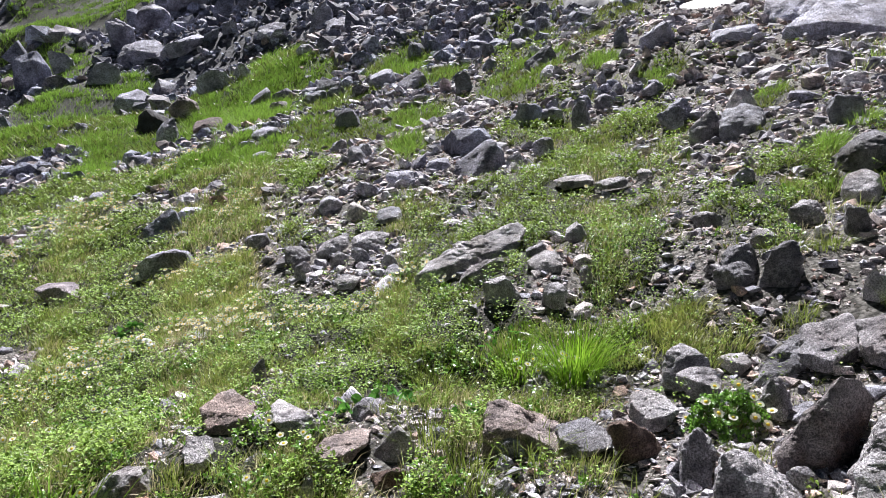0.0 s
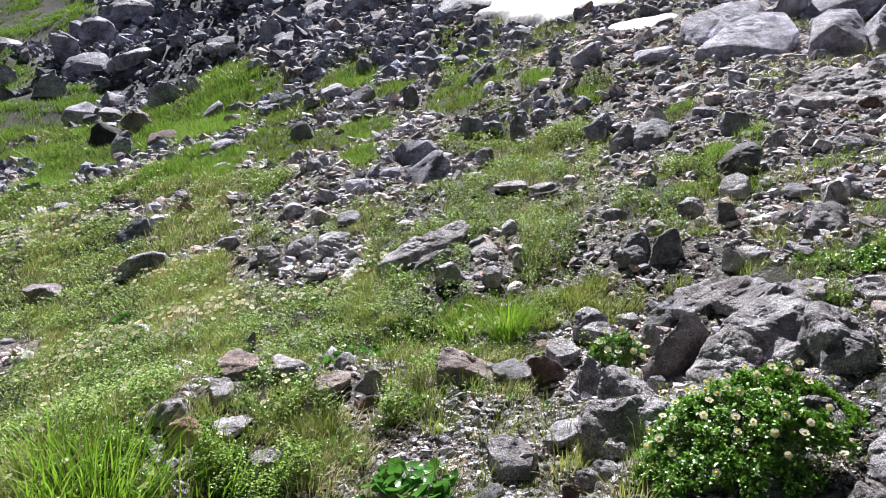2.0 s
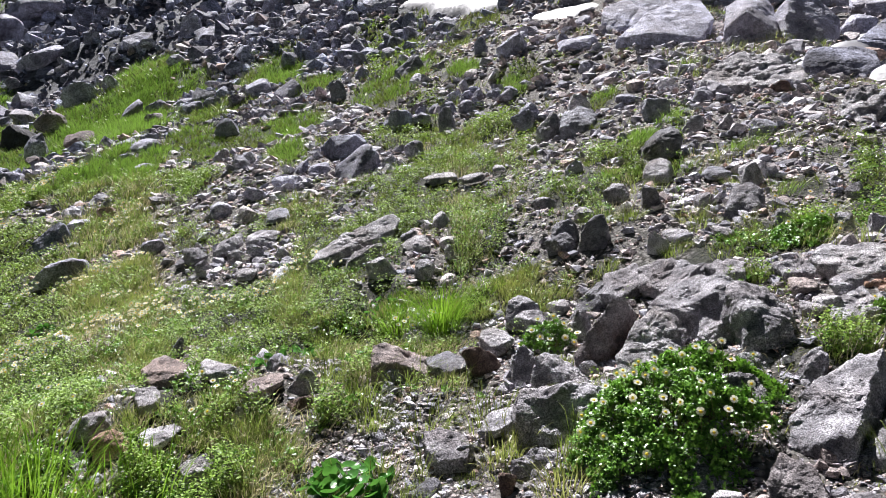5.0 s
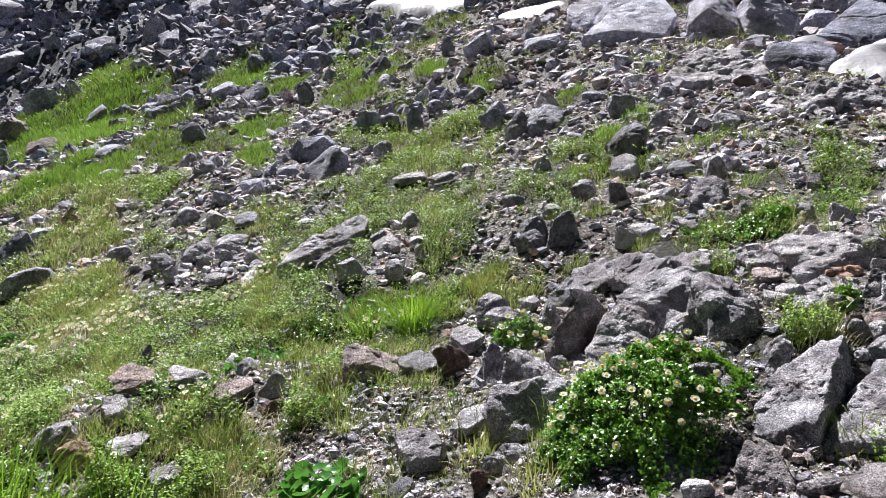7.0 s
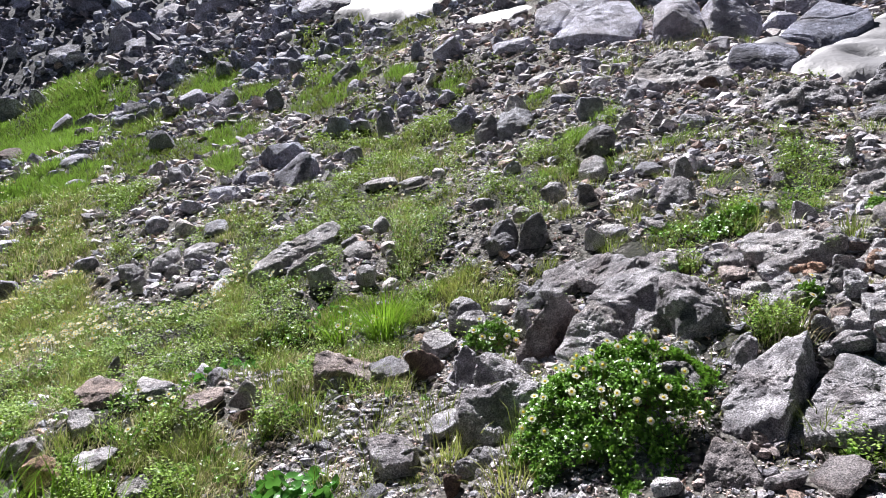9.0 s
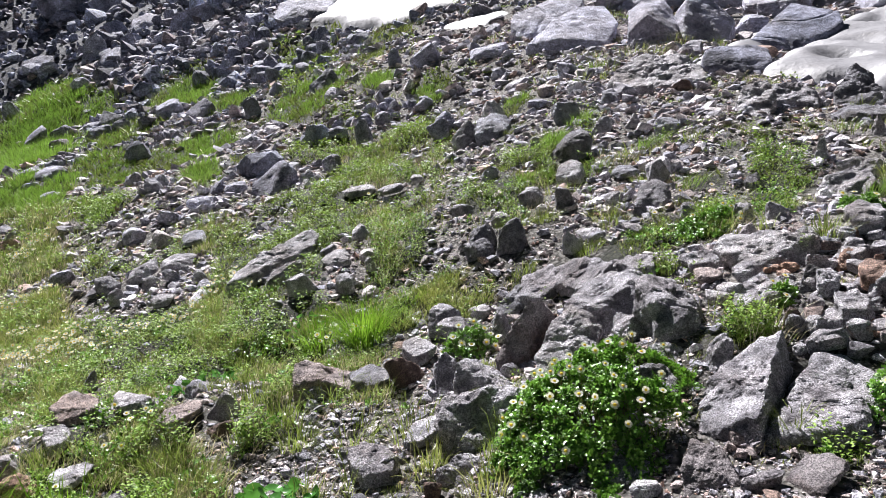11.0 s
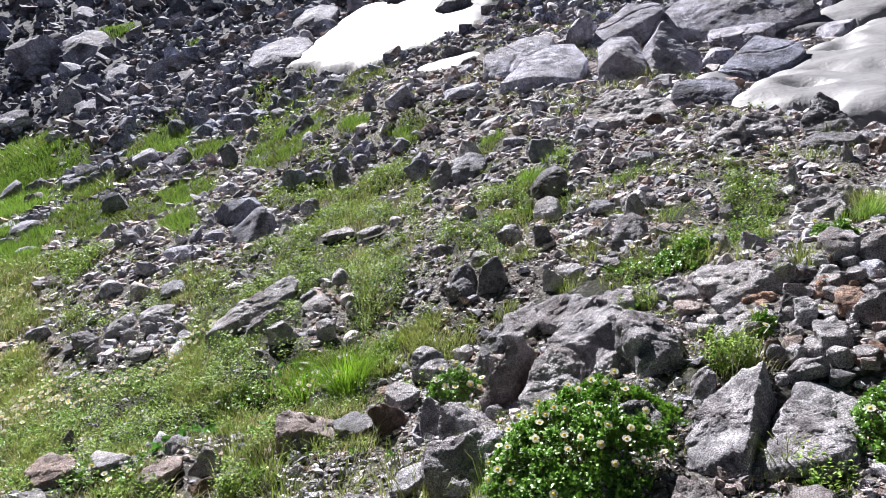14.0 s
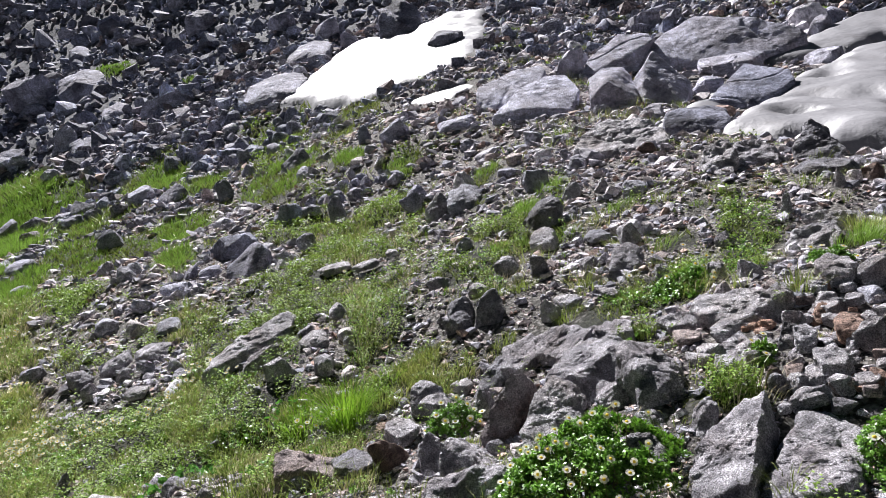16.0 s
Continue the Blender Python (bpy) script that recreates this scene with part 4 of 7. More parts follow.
crag("dark", (0.699, 2.034, 0.676), [(-0.05, 0.08, 0.11), (0.01, 0.1, 0.12), (0.08, 0.09, 0.11), (0.1, 0.06, 0.08), (0.07, -0.01, 0.03), (-0.05, 0.02, 0.02), (-0.07, 0.05, 0.07)], 0.12, "smooth dark rock rising out of the bush", True)
crag("pink", (-0.32, 2.926, 0.508), [(-0.15, 0.12, 0.12), (-0.1, 0.15, 0.13), (-0.01, 0.16, 0.08), (0.12, 0.17, 0.04), (0.13, 0.01, -0), (0.09, 0, -0.02), (-0.03, -0.01, -0.01), (-0.13, -0.01, 0.02), (-0.15, 0.02, 0.08), (-0.01, 0.01, 0.07)], 0.15, "pinkish brown angular rock with a dark broken front")
crag("pale", (-0.923, 4.697, 0.728), [(-0.2, -0.04, 0.02), (-0.17, 0.1, 0.08), (-0.02, 0.19, 0.18), (0.23, 0.29, 0.28), (0.33, 0.32, 0.32), (0.39, 0.25, 0.28), (0.36, 0.14, 0.21), (0.18, 0.05, 0.1), (0.01, 0.01, 0.02)], 0.25, "long pale grey slab tilted out of the gravel")
crag("grey", (-0.769, 4.507, 0.735), [(-0.07, -0.01, 0.04), (-0.04, 0.1, 0.1), (0.14, 0.09, 0.16), (0.16, 0.04, 0.09), (0.08, 0.01, 0), (-0, -0, -0.01)], 0.12, "grey slab broken off under the long pale one")
crag("grey", (0.693, 3.48, 0.799), [(-0.09, 0.01, -0.01), (-0.05, 0.07, 0.05), (0.09, 0.04, 0.09), (0.23, -0.04, 0.08), (0.18, -0.04, 0.02), (0.05, -0.02, -0.03)], 0.2, "cracked grey bedrock shelf above the tall boulder", True)
crag("grey", (0.951, 3.165, 0.891), [(-0.13, 0.03, -0), (-0.08, 0.11, 0.03), (0.04, 0.04, 0.07), (0.14, -0.03, 0.06), (0.12, -0.04, 0.02), (-0, -0, -0.01)], 0.2, "worn grey bedrock shelf under the grass strip", True)
crag("dark", (0.463, 3.316, 0.681), [(-0.08, 0.01, 0.01), (-0.03, 0.12, 0.07), (0.08, 0.18, 0.15), (0.15, 0.1, 0.13), (0.08, 0.02, 0.07), (0.01, -0, -0.01)], 0.15, "dark mossy bedrock running down beside the dry grass", True)
crag("grey", (0.798, 2.221, 0.734), [(-0.05, 0.02, 0.01), (-0.02, 0.08, 0.06), (0.04, 0.07, 0.07), (0.08, 0.05, 0.05), (0.05, -0.02, 0)], 0.1, "small shaded rock in the hollow under the hump")
crag("grey", (0.157, 2.089, 0.501), [(-0.06, 0.03, 0.02), (-0.03, 0.07, 0.04), (0.04, 0.04, 0.05), (0.08, 0.01, 0.04), (0.05, -0.01, -0.01), (-0.04, -0, -0.01)], 0.12, "low grey bedrock at the edge of the gravel", True)
crag("grey", (0.922, 2.12, 0.738), [(-0.03, 0.02, 0.01), (0.01, 0.08, 0.08), (0.07, 0.08, 0.11), (0.07, 0.04, 0.07), (0.04, -0.01, 0.01), (-0.02, 0, -0.01)], 0.12, "pale cracked bedrock between hump and ridged boulder", True)
crag("white", (2.151, 9.685, 2.755), [(-0.42, 0.15, 0.12), (-0.05, 0.46, 0.45), (0.45, 0.71, 0.7), (0.8, 0.66, 0.69), (0.84, 0.21, 0.38), (0.6, -0.16, 0.06), (0.35, -0.08, -0.06), (-0.18, 0.04, 0.02), (-0.02, 0, 0.17), (0.48, 0.01, 0.21)], 0.8, "great pale granite boulder with a faceted sunlit top")
crag("pale", (2.028, 10.525, 3.062), [(-0.33, 0.31, 0.27), (-0.23, 0.58, 0.46), (0.34, 0.77, 0.7), (0.77, 0.68, 0.73), (0.82, 0.47, 0.59), (0.32, -0.06, 0.08), (-0.24, 0.04, -0.01)], 0.8, "long pale boulder behind the great faceted one")
crag("pale", (3.215, 9.223, 2.703), [(-0.14, 0.49, 0.53), (0.08, 0.61, 0.67), (0.39, 0.61, 0.66), (0.41, 0.42, 0.49), (0.3, -0.12, 0.07), (0.26, -0.08, -0.06), (-0.23, 0.07, 0.01), (-0.28, 0.17, 0.18), (-0.06, 0.01, 0.38)], 0.7, "pale yellowish boulder with a flat shaded front")
crag("white", (3.781, 8.983, 2.675), [(0.2, 0.75, 0.86), (0.26, 0.65, 0.72), (0.53, 0.38, 0.31), (0.22, -0.09, -0.04), (-0.24, 0.09, 0.07), (-0.23, 0.46, 0.4), (-0.05, 0.46, 0.62)], 0.7, "great pale peaked boulder with a smooth face")
crag("pale", (4.033, 11.716, 3.523), [(-0.45, 0.12, 0.12), (-0.15, 0.58, 0.51), (0.6, 1.05, 1), (1.06, 0.81, 0.9), (1.04, 0.59, 0.74), (0.55, 0.37, 0.45), (-0.25, 0.08, 0.04)], 0.7, "leaning pale grey slab above the peaked boulder")
crag("pale", (5.728, 11.515, 3.498), [(-0.96, 0.8, 0.52), (-0.29, 1.1, 0.96), (0.23, 1.09, 1.16), (0.89, 0.44, 0.91), (1.45, -0.12, 0.5), (1.43, -0.28, 0.29), (0.55, -0.23, 0.07), (-0.07, 0.02, 0.1), (-0.6, 0.51, 0.34)], 1.2, "huge flat pale grey slab above the old snow")
crag("blue", (4.394, 8.501, 2.461), [(-0.25, 0.15, 0.17), (0.28, 0.62, 0.45), (0.65, 0.88, 0.71), (0.95, 0.34, 0.48), (0.86, 0.1, 0.3), (0.56, -0.03, 0.15), (0.16, -0.08, -0.05), (-0.06, 0.03, -0.04)], 0.8, "bluish grey slab rising out of the snow")
crag("dark", (3.169, 6.928, 2.062), [(-0.24, 0.19, 0.18), (-0.11, 0.34, 0.33), (0.38, 0.45, 0.35), (0.55, 0.37, 0.3), (0.41, 0.02, 0.11), (0.18, -0.08, -0.03), (-0.19, 0.08, 0.03)], 0.5, "dark fractured rock at the edge of the snow", True)
crag("pale", (2.255, 6.568, 1.933), [(-0.3, 0.28, 0.15), (-0.15, 0.47, 0.32), (0.15, 0.49, 0.4), (0.42, 0.39, 0.38), (0.51, 0.14, 0.23), (0.46, -0.18, 0.07), (0.37, -0.13, -0.03), (0.05, -0.01, -0.02), (-0.24, 0.07, 0.03)], 0.7, "broad pale weathered slab on the stony slope")
crag("pale", (2.449, 5.042, 1.607), [(-0.07, 0.14, 0.1), (0.07, 0.28, 0.24), (0.26, 0.3, 0.28), (0.23, 0.12, 0.13), (0.1, -0.05, 0), (-0.07, 0.03, 0)], 0.35, "grey fractured rock on the stony slope")
crag("grey", (2.85, 5.243, 1.639), [(-0.13, 0.15, 0.11), (-0.02, 0.27, 0.21), (0.17, 0.27, 0.23), (0.23, 0.05, 0.11), (0.13, -0.08, 0.03), (-0.03, 0.02, -0)], 0.4, "long grey fractured rock below the snow")
crag("dark", (3.235, 5.098, 1.613), [(-0.1, 0.17, 0.13), (0.13, 0.37, 0.33), (0.17, 0.34, 0.36), (0.29, 0.28, 0.25), (0.24, 0.03, 0.08), (0.09, -0.06, -0.02), (-0.09, 0.06, 0.02)], 0.4, "dark shaded rock under the hollow snow edge")
crag("pale", (2.053, 3.329, 1.141), [(-0.09, 0.1, 0.04), (-0.03, 0.15, 0.1), (0.1, 0.14, 0.14), (0.19, 0.09, 0.14), (0.15, 0, 0.08), (0.06, -0.04, 0), (-0.04, 0.02, -0.01)], 0.3, "broad pale rock beside rusty grass")
crag("pale", (2.382, 3.604, 1.219), [(-0.14, 0.14, 0.08), (-0.04, 0.12, 0.1), (0.11, 0.02, 0.08), (0.13, -0.05, 0.03), (0.08, -0.06, -0.02), (-0.04, 0.03, -0.01)], 0.3, "flat pale rock behind the broad one")
crag("white", (-1.13, 2.88, 0.49), [(-0.06, 0.1, 0.08), (-0.06, 0.18, 0.08), (0.11, 0.06, 0.08), (0.13, 0.04, 0.06), (0.09, 0.01, 0.03), (0, 0, 0.06)], 0.096, "whitish flat slab in green turf")
crag("pink", (-0.91, 2.72, 0.46), [(-0.04, 0.02, 0.07), (-0.02, 0.09, 0.09), (0.05, 0.23, 0.08), (0.09, 0.22, 0.08), (0.11, 0.11, 0.08), (0.06, 0.02, 0.07), (0, 0, 0.06)], 0.096, "flat pinkish slab lying aslant in turf")
crag("pink", (-1.35, 2.854, 0.455), [(-0.07, 0.08, 0.1), (-0.09, 0.23, 0.1), (-0.04, 0.25, 0.12), (0.1, 0.16, 0.1), (0.12, 0.07, 0.09), (0.07, 0.03, 0.06), (0, 0, 0.06)], 0.096, "brownish weathered slab in the turf")
crag("white", (-1.15, 2.401, 0.383), [(-0.06, 0.04, 0.07), (-0.06, 0.1, 0.08), (0.03, 0.14, 0.09), (0.07, 0.12, 0.08), (0.07, 0.04, 0.08), (0, 0, 0.05)], 0.08, "flat whitish stone in turf")
crag("pale", (-0.973, 2.242, 0.342), [(-0.04, 0.05, 0.07), (-0.03, 0.08, 0.08), (0.04, 0.1, 0.1), (0.07, 0.09, 0.07), (0.06, 0.03, 0.07), (0, 0, 0.06)], 0.096, "flat pale stone half hidden in grass")
crag("pale", (-1.29, 2.625, 0.452), [(-0.04, 0.05, 0.07), (-0.04, 0.11, 0.09), (0.02, 0.12, 0.09), (0.06, 0.06, 0.07), (0.05, 0, 0.06), (0, 0, 0.05)], 0.08, "pale weathered stone at the edge of the turf")
crag("grey", (0.846, 3.085, 0.828), [(-0.14, 0.34, 0.07), (-0.03, 0.27, 0.12), (0.07, 0.06, 0.12), (0, 0, 0.07), (-0.1, 0.01, 0.01), (-0.16, 0.2, 0.02)], 0.112, "worn grey bedrock plate with cracks", True)
crag("grey", (0.609, 3.288, 0.72), [(-0.04, 0.22, 0.13), (0.11, 0.22, 0.19), (0.1, 0.05, 0.12), (0, 0, 0.06), (-0.09, 0.07, 0.07)], 0.096, "dark cracked bedrock plate beside moss", True)
crag("grey", (1.019, 2.921, 0.895), [(-0.1, 0.23, 0.05), (-0.04, 0.21, 0.08), (0.02, 0.1, 0.09), (0, 0, 0.06), (-0.07, 0.09, 0.04)], 0.096, "thin grey bedrock ledge under the turf", True)
crag("grey", (0.809, 2.797, 0.767), [(-0.07, 0.26, 0.08), (0.03, 0.25, 0.14), (0.12, 0.14, 0.16), (0.1, 0.05, 0.16), (0, 0, 0.08), (-0.1, 0.05, 0.05)], 0.128, "lumpy grey bedrock plate above the pale boulder", True)
crag("pale", (1.596, 2.486, 0.955), [(0.04, 0.03, 0.07), (0, 0, 0.06), (-0.02, 0.01, 0.05), (-0.03, 0.07, 0.06), (-0.01, 0.1, 0.07), (0.03, 0.08, 0.07), (0.05, 0.07, 0.07)], 0.096, "pale grey block on the outcrop")
crag("orange", (1.521, 2.262, 0.906), [(0.04, 0.02, 0.08), (0, 0, 0.06), (-0.04, 0.01, 0.06), (-0.05, 0.03, 0.07), (-0.02, 0.09, 0.09), (0.02, 0.11, 0.11), (0.07, 0.08, 0.1)], 0.096, "flat pinkish orange stone on the outcrop")
crag("grey", (1.383, 2.275, 0.894), [(0.02, 0.01, 0.08), (0, 0, 0.06), (-0.03, 0.01, 0.06), (-0.04, 0.04, 0.06), (-0.03, 0.07, 0.1), (0.03, 0.09, 0.1), (0.03, 0.05, 0.09)], 0.096, "bluish grey angular rock in the rubble")
crag("pale", (1.369, 2.104, 0.844), [(0.04, 0.02, 0.06), (0, 0, 0.06), (-0.06, 0.02, 0.06), (-0.05, 0.07, 0.06), (-0.03, 0.11, 0.1), (0.01, 0.11, 0.1), (0.06, 0.08, 0.09)], 0.096, "pale weathered block in the rubble")
crag("white", (1.314, 2.121, 0.831), [(0.02, 0.01, 0.05), (0, 0, 0.04), (-0.03, 0.03, 0.03), (-0.04, 0.06, 0.04), (-0.02, 0.08, 0.06), (0.01, 0.07, 0.07), (0.03, 0.06, 0.08)], 0.056, "whitish flat stone in the rubble")
crag("pink", (1.29, 2.183, 0.85), [(0, 0, 0.04), (-0.03, 0, 0.02), (-0.04, 0.01, 0.02), (-0.04, 0.03, 0.03), (-0.03, 0.07, 0.04), (-0.02, 0.06, 0.02), (0.01, 0.03, 0.05)], 0.056, "flat pinkish rock in the rubble")
crag("pink", (1.15, 2.612, 0.905), [(0.03, 0.03, 0.04), (0, 0, 0.04), (-0.05, 0.06, 0.03), (-0.06, 0.1, 0.02), (-0.03, 0.16, 0.05), (0.02, 0.14, 0.05), (0.03, 0.09, 0.05)], 0.056, "flat pink stone lying on the bedrock", True)
crag("pale", (1.181, 2.496, 0.897), [(0, 0, 0.04), (-0.01, 0.01, 0.02), (-0.05, 0.03, 0.01), (-0.07, 0.06, 0.01), (-0.05, 0.1, 0.02), (-0.03, 0.09, 0.03), (0, 0.04, 0.03)], 0.056, "long flat pale stone beside the hump")
crag("pale", (1.102, 2.464, 0.863), [(0.04, 0.02, 0.04), (0, 0, 0.04), (-0.02, 0.01, 0.03), (-0.04, 0.07, 0.03), (-0.03, 0.1, 0.05), (0.01, 0.08, 0.04), (0.02, 0.06, 0.04)], 0.056, "flat pale stone beside the hump")
crag("pale", (1.799, 2.679, 1.033), [(0.05, 0.03, 0.1), (0, 0, 0.06), (-0.08, 0.03, 0.06), (-0.09, 0.1, 0.11), (-0.06, 0.13, 0.11), (0.03, 0.19, 0.14), (0.07, 0.12, 0.12)], 0.096, "broad pale granite rock above the rubble")
crag("pale", (1.399, 2.019, 0.822), [(0.03, 0.01, 0.05), (0, 0, 0.04), (-0.03, 0.02, 0.02), (-0.05, 0.05, 0.04), (-0.02, 0.07, 0.05), (0.01, 0.06, 0.06), (0.04, 0.04, 0.06)], 0.056, "flat pale slab in the rubble")
crag("grey", (1.331, 1.996, 0.78), [(0, 0, 0.04), (-0.01, 0, 0.04), (-0.04, 0.01, 0.03), (-0.06, 0.04, 0.03), (-0.05, 0.05, 0.05), (-0.03, 0.04, 0.05), (-0.01, 0.03, 0.04)], 0.056, "flat grey stone in the rubble")
crag("grey", (1.596, 2.749, 1.039), [(0, 0, 0.03), (-0.03, 0, 0.02), (-0.05, 0.01, 0.03), (-0.07, 0.05, 0.03), (-0.04, 0.07, 0.03), (-0.02, 0.06, 0.05), (-0, 0.03, 0.04)], 0.056, "flat grey stone above the bedrock", True)
crag("white", (1.691, 2.671, 1.032), [(0.02, 0.02, 0.04), (0, 0, 0.03), (-0.03, 0.01, 0.03), (-0.05, 0.03, 0.03), (-0.03, 0.05, 0.05), (-0.01, 0.06, 0.04), (0.02, 0.04, 0.05)], 0.056, "whitish stone on the bedrock", True)
crag("pale", (0.381, 3.443, 0.671), [(0.03, 0.03, 0.04), (0, 0, 0.04), (-0.02, 0.02, 0.01), (-0.08, 0.11, 0.03), (-0.06, 0.12, 0.04), (-0.01, 0.12, 0.05), (0.01, 0.1, 0.06)], 0.056, "pale stone in dry grass")
crag("grey", (0.267, 3.208, 0.625), [(0.02, 0.09, 0.06), (0, 0, 0.06), (-0.08, 0.1, 0.03), (-0.13, 0.13, 0.06), (-0.13, 0.16, 0.06), (-0.07, 0.17, 0.09), (-0, 0.16, 0.09)], 0.096, "low grey rock behind the small bush")
crag("dark", (-0.162, 2.887, 0.518), [(0.09, 0.03, 0.06), (0.08, 0, 0.06), (0, 0, 0.04), (-0.07, 0.06, 0.05), (-0.09, 0.17, 0.05), (0.01, 0.19, 0.08), (0.08, 0.11, 0.07)], 0.056, "dark flat rock spotted with lichen")
crag("pale", (-1.304, 2.668, 0.46), [(0.06, 0.04, 0.05), (0.05, 0, 0.05), (0, 0, 0.03), (-0.02, 0.02, 0.06), (-0.05, 0.07, 0.08), (-0.04, 0.1, 0.07), (0.02, 0.08, 0.07)], 0.056, "flat pale stone half hidden in turf")
crag("grey", (-0.064, 2.211, 0.426), [(0.02, 0.05, 0.08), (0, 0, 0.06), (-0.09, 0.02, 0.04), (-0.14, 0.08, 0.06), (-0.15, 0.17, 0.08), (-0.09, 0.18, 0.09), (-0.01, 0.1, 0.1)], 0.096, "grey rock lying against another in gravel")
crag("pale", (0.026, 3.033, 0.564), [(0.1, 0.03, 0.09), (0.05, 0, 0.07), (0, 0, 0.06), (-0.05, 0.09, 0.08), (-0.04, 0.14, 0.1), (0.01, 0.16, 0.11), (0.06, 0.13, 0.1)], 0.096, "pale rock at the foot of the dry grass")
crag("white", (0.986, 3.656, 0.967), [(0.02, 0.02, 0.06), (0, 0, 0.04), (-0.04, 0.04, 0.03), (-0.08, 0.12, 0.05), (-0.08, 0.16, 0.06), (-0.03, 0.15, 0.07), (0.02, 0.04, 0.08)], 0.056, "whitish flat slab in the scree")
crag("pale", (1.13, 3.476, 1.006), [(0.03, 0.01, 0.05), (0, 0, 0.03), (-0.02, 0.02, 0.03), (-0.05, 0.07, 0.05), (-0.04, 0.13, 0.07), (-0.02, 0.12, 0.07), (0.02, 0.07, 0.06)], 0.056, "pale flat stone at the edge of the turf")
boulder(1.567, 2.680, 0.102, 0.087, 0.039, -30, "block", "blue", "bluish grey block on the outcrop")
boulder(1.561, 2.535, 0.091, 0.091, 0.046, -31, "lean", "orange", "rusty brown tilted slab on the outcrop")
boulder(1.550, 2.236, 0.102, 0.087, 0.079, -34, "block", "pale", "large pale grey block in the rubble")
boulder(1.361, 2.409, 0.086, 0.086, 0.069, -29, "lean", "dark", "dark tilted rock beside the wedge of bedrock")
boulder(1.213, 2.222, 0.059, 0.050, 0.051, -28, "block", "brown", "dark brown rock beside the ridged boulder")
boulder(1.249, 2.174, 0.063, 0.054, 0.044, -29, "block", "pale", "pale grey rock among rubble")
boulder(1.237, 2.090, 0.108, 0.069, 0.040, -30, "block", "grey", "dark grey block behind the pale boulder")
boulder(1.605, 3.105, 0.135, 0.114, 0.084, -27, "wedge", "grey", "grey cone-shaped rock in grass")
boulder(1.544, 3.251, 0.106, 0.090, 0.070, -25, "block", "grey", "grey rock with grass at its side")
boulder(1.873, 2.666, 0.113, 0.096, 0.111, -35, "block", "pale", "tall pale granite rock above the rubble")
boulder(1.774, 2.668, 0.072, 0.061, 0.026, -33, "block", "grey", "small grey rock under the pale one")
boulder(1.33, 3.88, 0.18, 0.21, 0.06, -18, "desk", "grey", "low grey slab in dry turf")
boulder(1.348, 2.113, 0.050, 0.042, 0.020, -32, "block", "pink", "brownish stone in the rubble")
boulder(1.391, 2.020, 0.061, 0.052, 0.026, -34, "block", "pink", "pinkish stone in the rubble")
boulder(0.556, 1.841, 0.126, 0.104, 0.032, -16, "table", "pale", "pale flat-topped block under the bush")
boulder(0.572, 1.746, 0.077, 0.065, 0.028, -18, "block", "white", "whitish rock at the foot of the bush")
boulder(0.942, 1.625, 0.117, 0.134, 0.023, -30, "desk", "rusty", "brownish mossy rock at the foot of the slope")
boulder(0.778, 2.492, 0.132, 0.112, 0.087, -17, "block", "grey", "small grey rocks wedged under the bedrock")
boulder(0.954, 2.158, 0.064, 0.054, 0.066, -24, "tooth", "grey", "pale upright rock beside the mossy hollow")
boulder(1.210, 2.202, 0.060, 0.051, 0.048, -29, "block", "grey", "grey rock above the ridged boulder")
boulder(1.240, 2.083, 0.121, 0.032, 0.038, -31, "block", "grey", "dark grey block behind the pale boulder")
boulder(0.327, 1.854, 0.064, 0.055, 0.013, -10, "slab", "pale", "pale stone at the foot of the bush")
boulder(0.829, 1.650, 0.108, 0.039, 0.022, -26, "slab", "grey", "long greyish stone under the pale boulder")
boulder(0.058, 2.048, 0.061, 0.052, 0.049, -1, "block", "brown", "brown rock on the gravel")
boulder(0.103, 2.113, 0.074, 0.063, 0.040, -2, "block", "grey", "small grey rock on the gravel")
boulder(0.404, 3.123, 0.084, 0.071, 0.100, -7, "tooth", "grey", "narrow grey rock beside the tall boulder")
boulder(-0.741, 2.886, 0.142, 0.156, 0.115, 15, "ridge", "pale", "small pale wedge-shaped rock")
boulder(-0.712, 2.741, 0.105, 0.089, 0.061, 15, "block", "brown", "brown stone under a pale wedge")
boulder(-1.597, 3.705, 0.094, 0.080, 0.103, 24, "wedge", "grey", "small grey upright stone in turf")
boulder(-0.081, 2.279, 0.088, 0.056, 0.052, 3, "block", "grey", "grey stone beside a larger rock")
boulder(-0.014, 2.928, 0.142, 0.121, 0.126, 1, "block", "brown", "brownish cracked bedrock beside the turf")
boulder(0.18, 3.48, 0.18, 0.15, 0.10, -2, "block", "grey", "grey bedrock shoulder behind the small bush")
boulder(-0.57, 4.17, 0.17, 0.15, 0.12, 8, "block", "pale", "small pale cube-shaped rock")
boulder(-0.328, 4.134, 0.115, 0.132, 0.097, 5, "slab", "grey", "low grey rock sunk in turf")
boulder(-2.26, 5.74, 0.19, 0.16, 0.10, 22, "block", "grey", "dark grey stone on the gravel bank")
boulder(-2.01, 5.78, 0.26, 0.28, 0.11, 20, "slabtilt", "grey", "tilted grey slab on the gravel bank")
boulder(-1.72, 5.75, 0.28, 0.32, 0.07, 17, "slab", "grey", "flat grey stone on the gravel bank")
boulder(-2.91, 6.42, 0.21, 0.24, 0.08, 25, "slab", "grey", "low grey rock at the end of the gravel bank")
boulder(-1.415, 5.204, 0.116, 0.099, 0.055, 16, "block", "grey", "small grey block on the gravel bank")
boulder(-1.76, 6.36, 0.21, 0.25, 0.07, 16, "desk", "blue", "dark bluish stone in flowery turf")
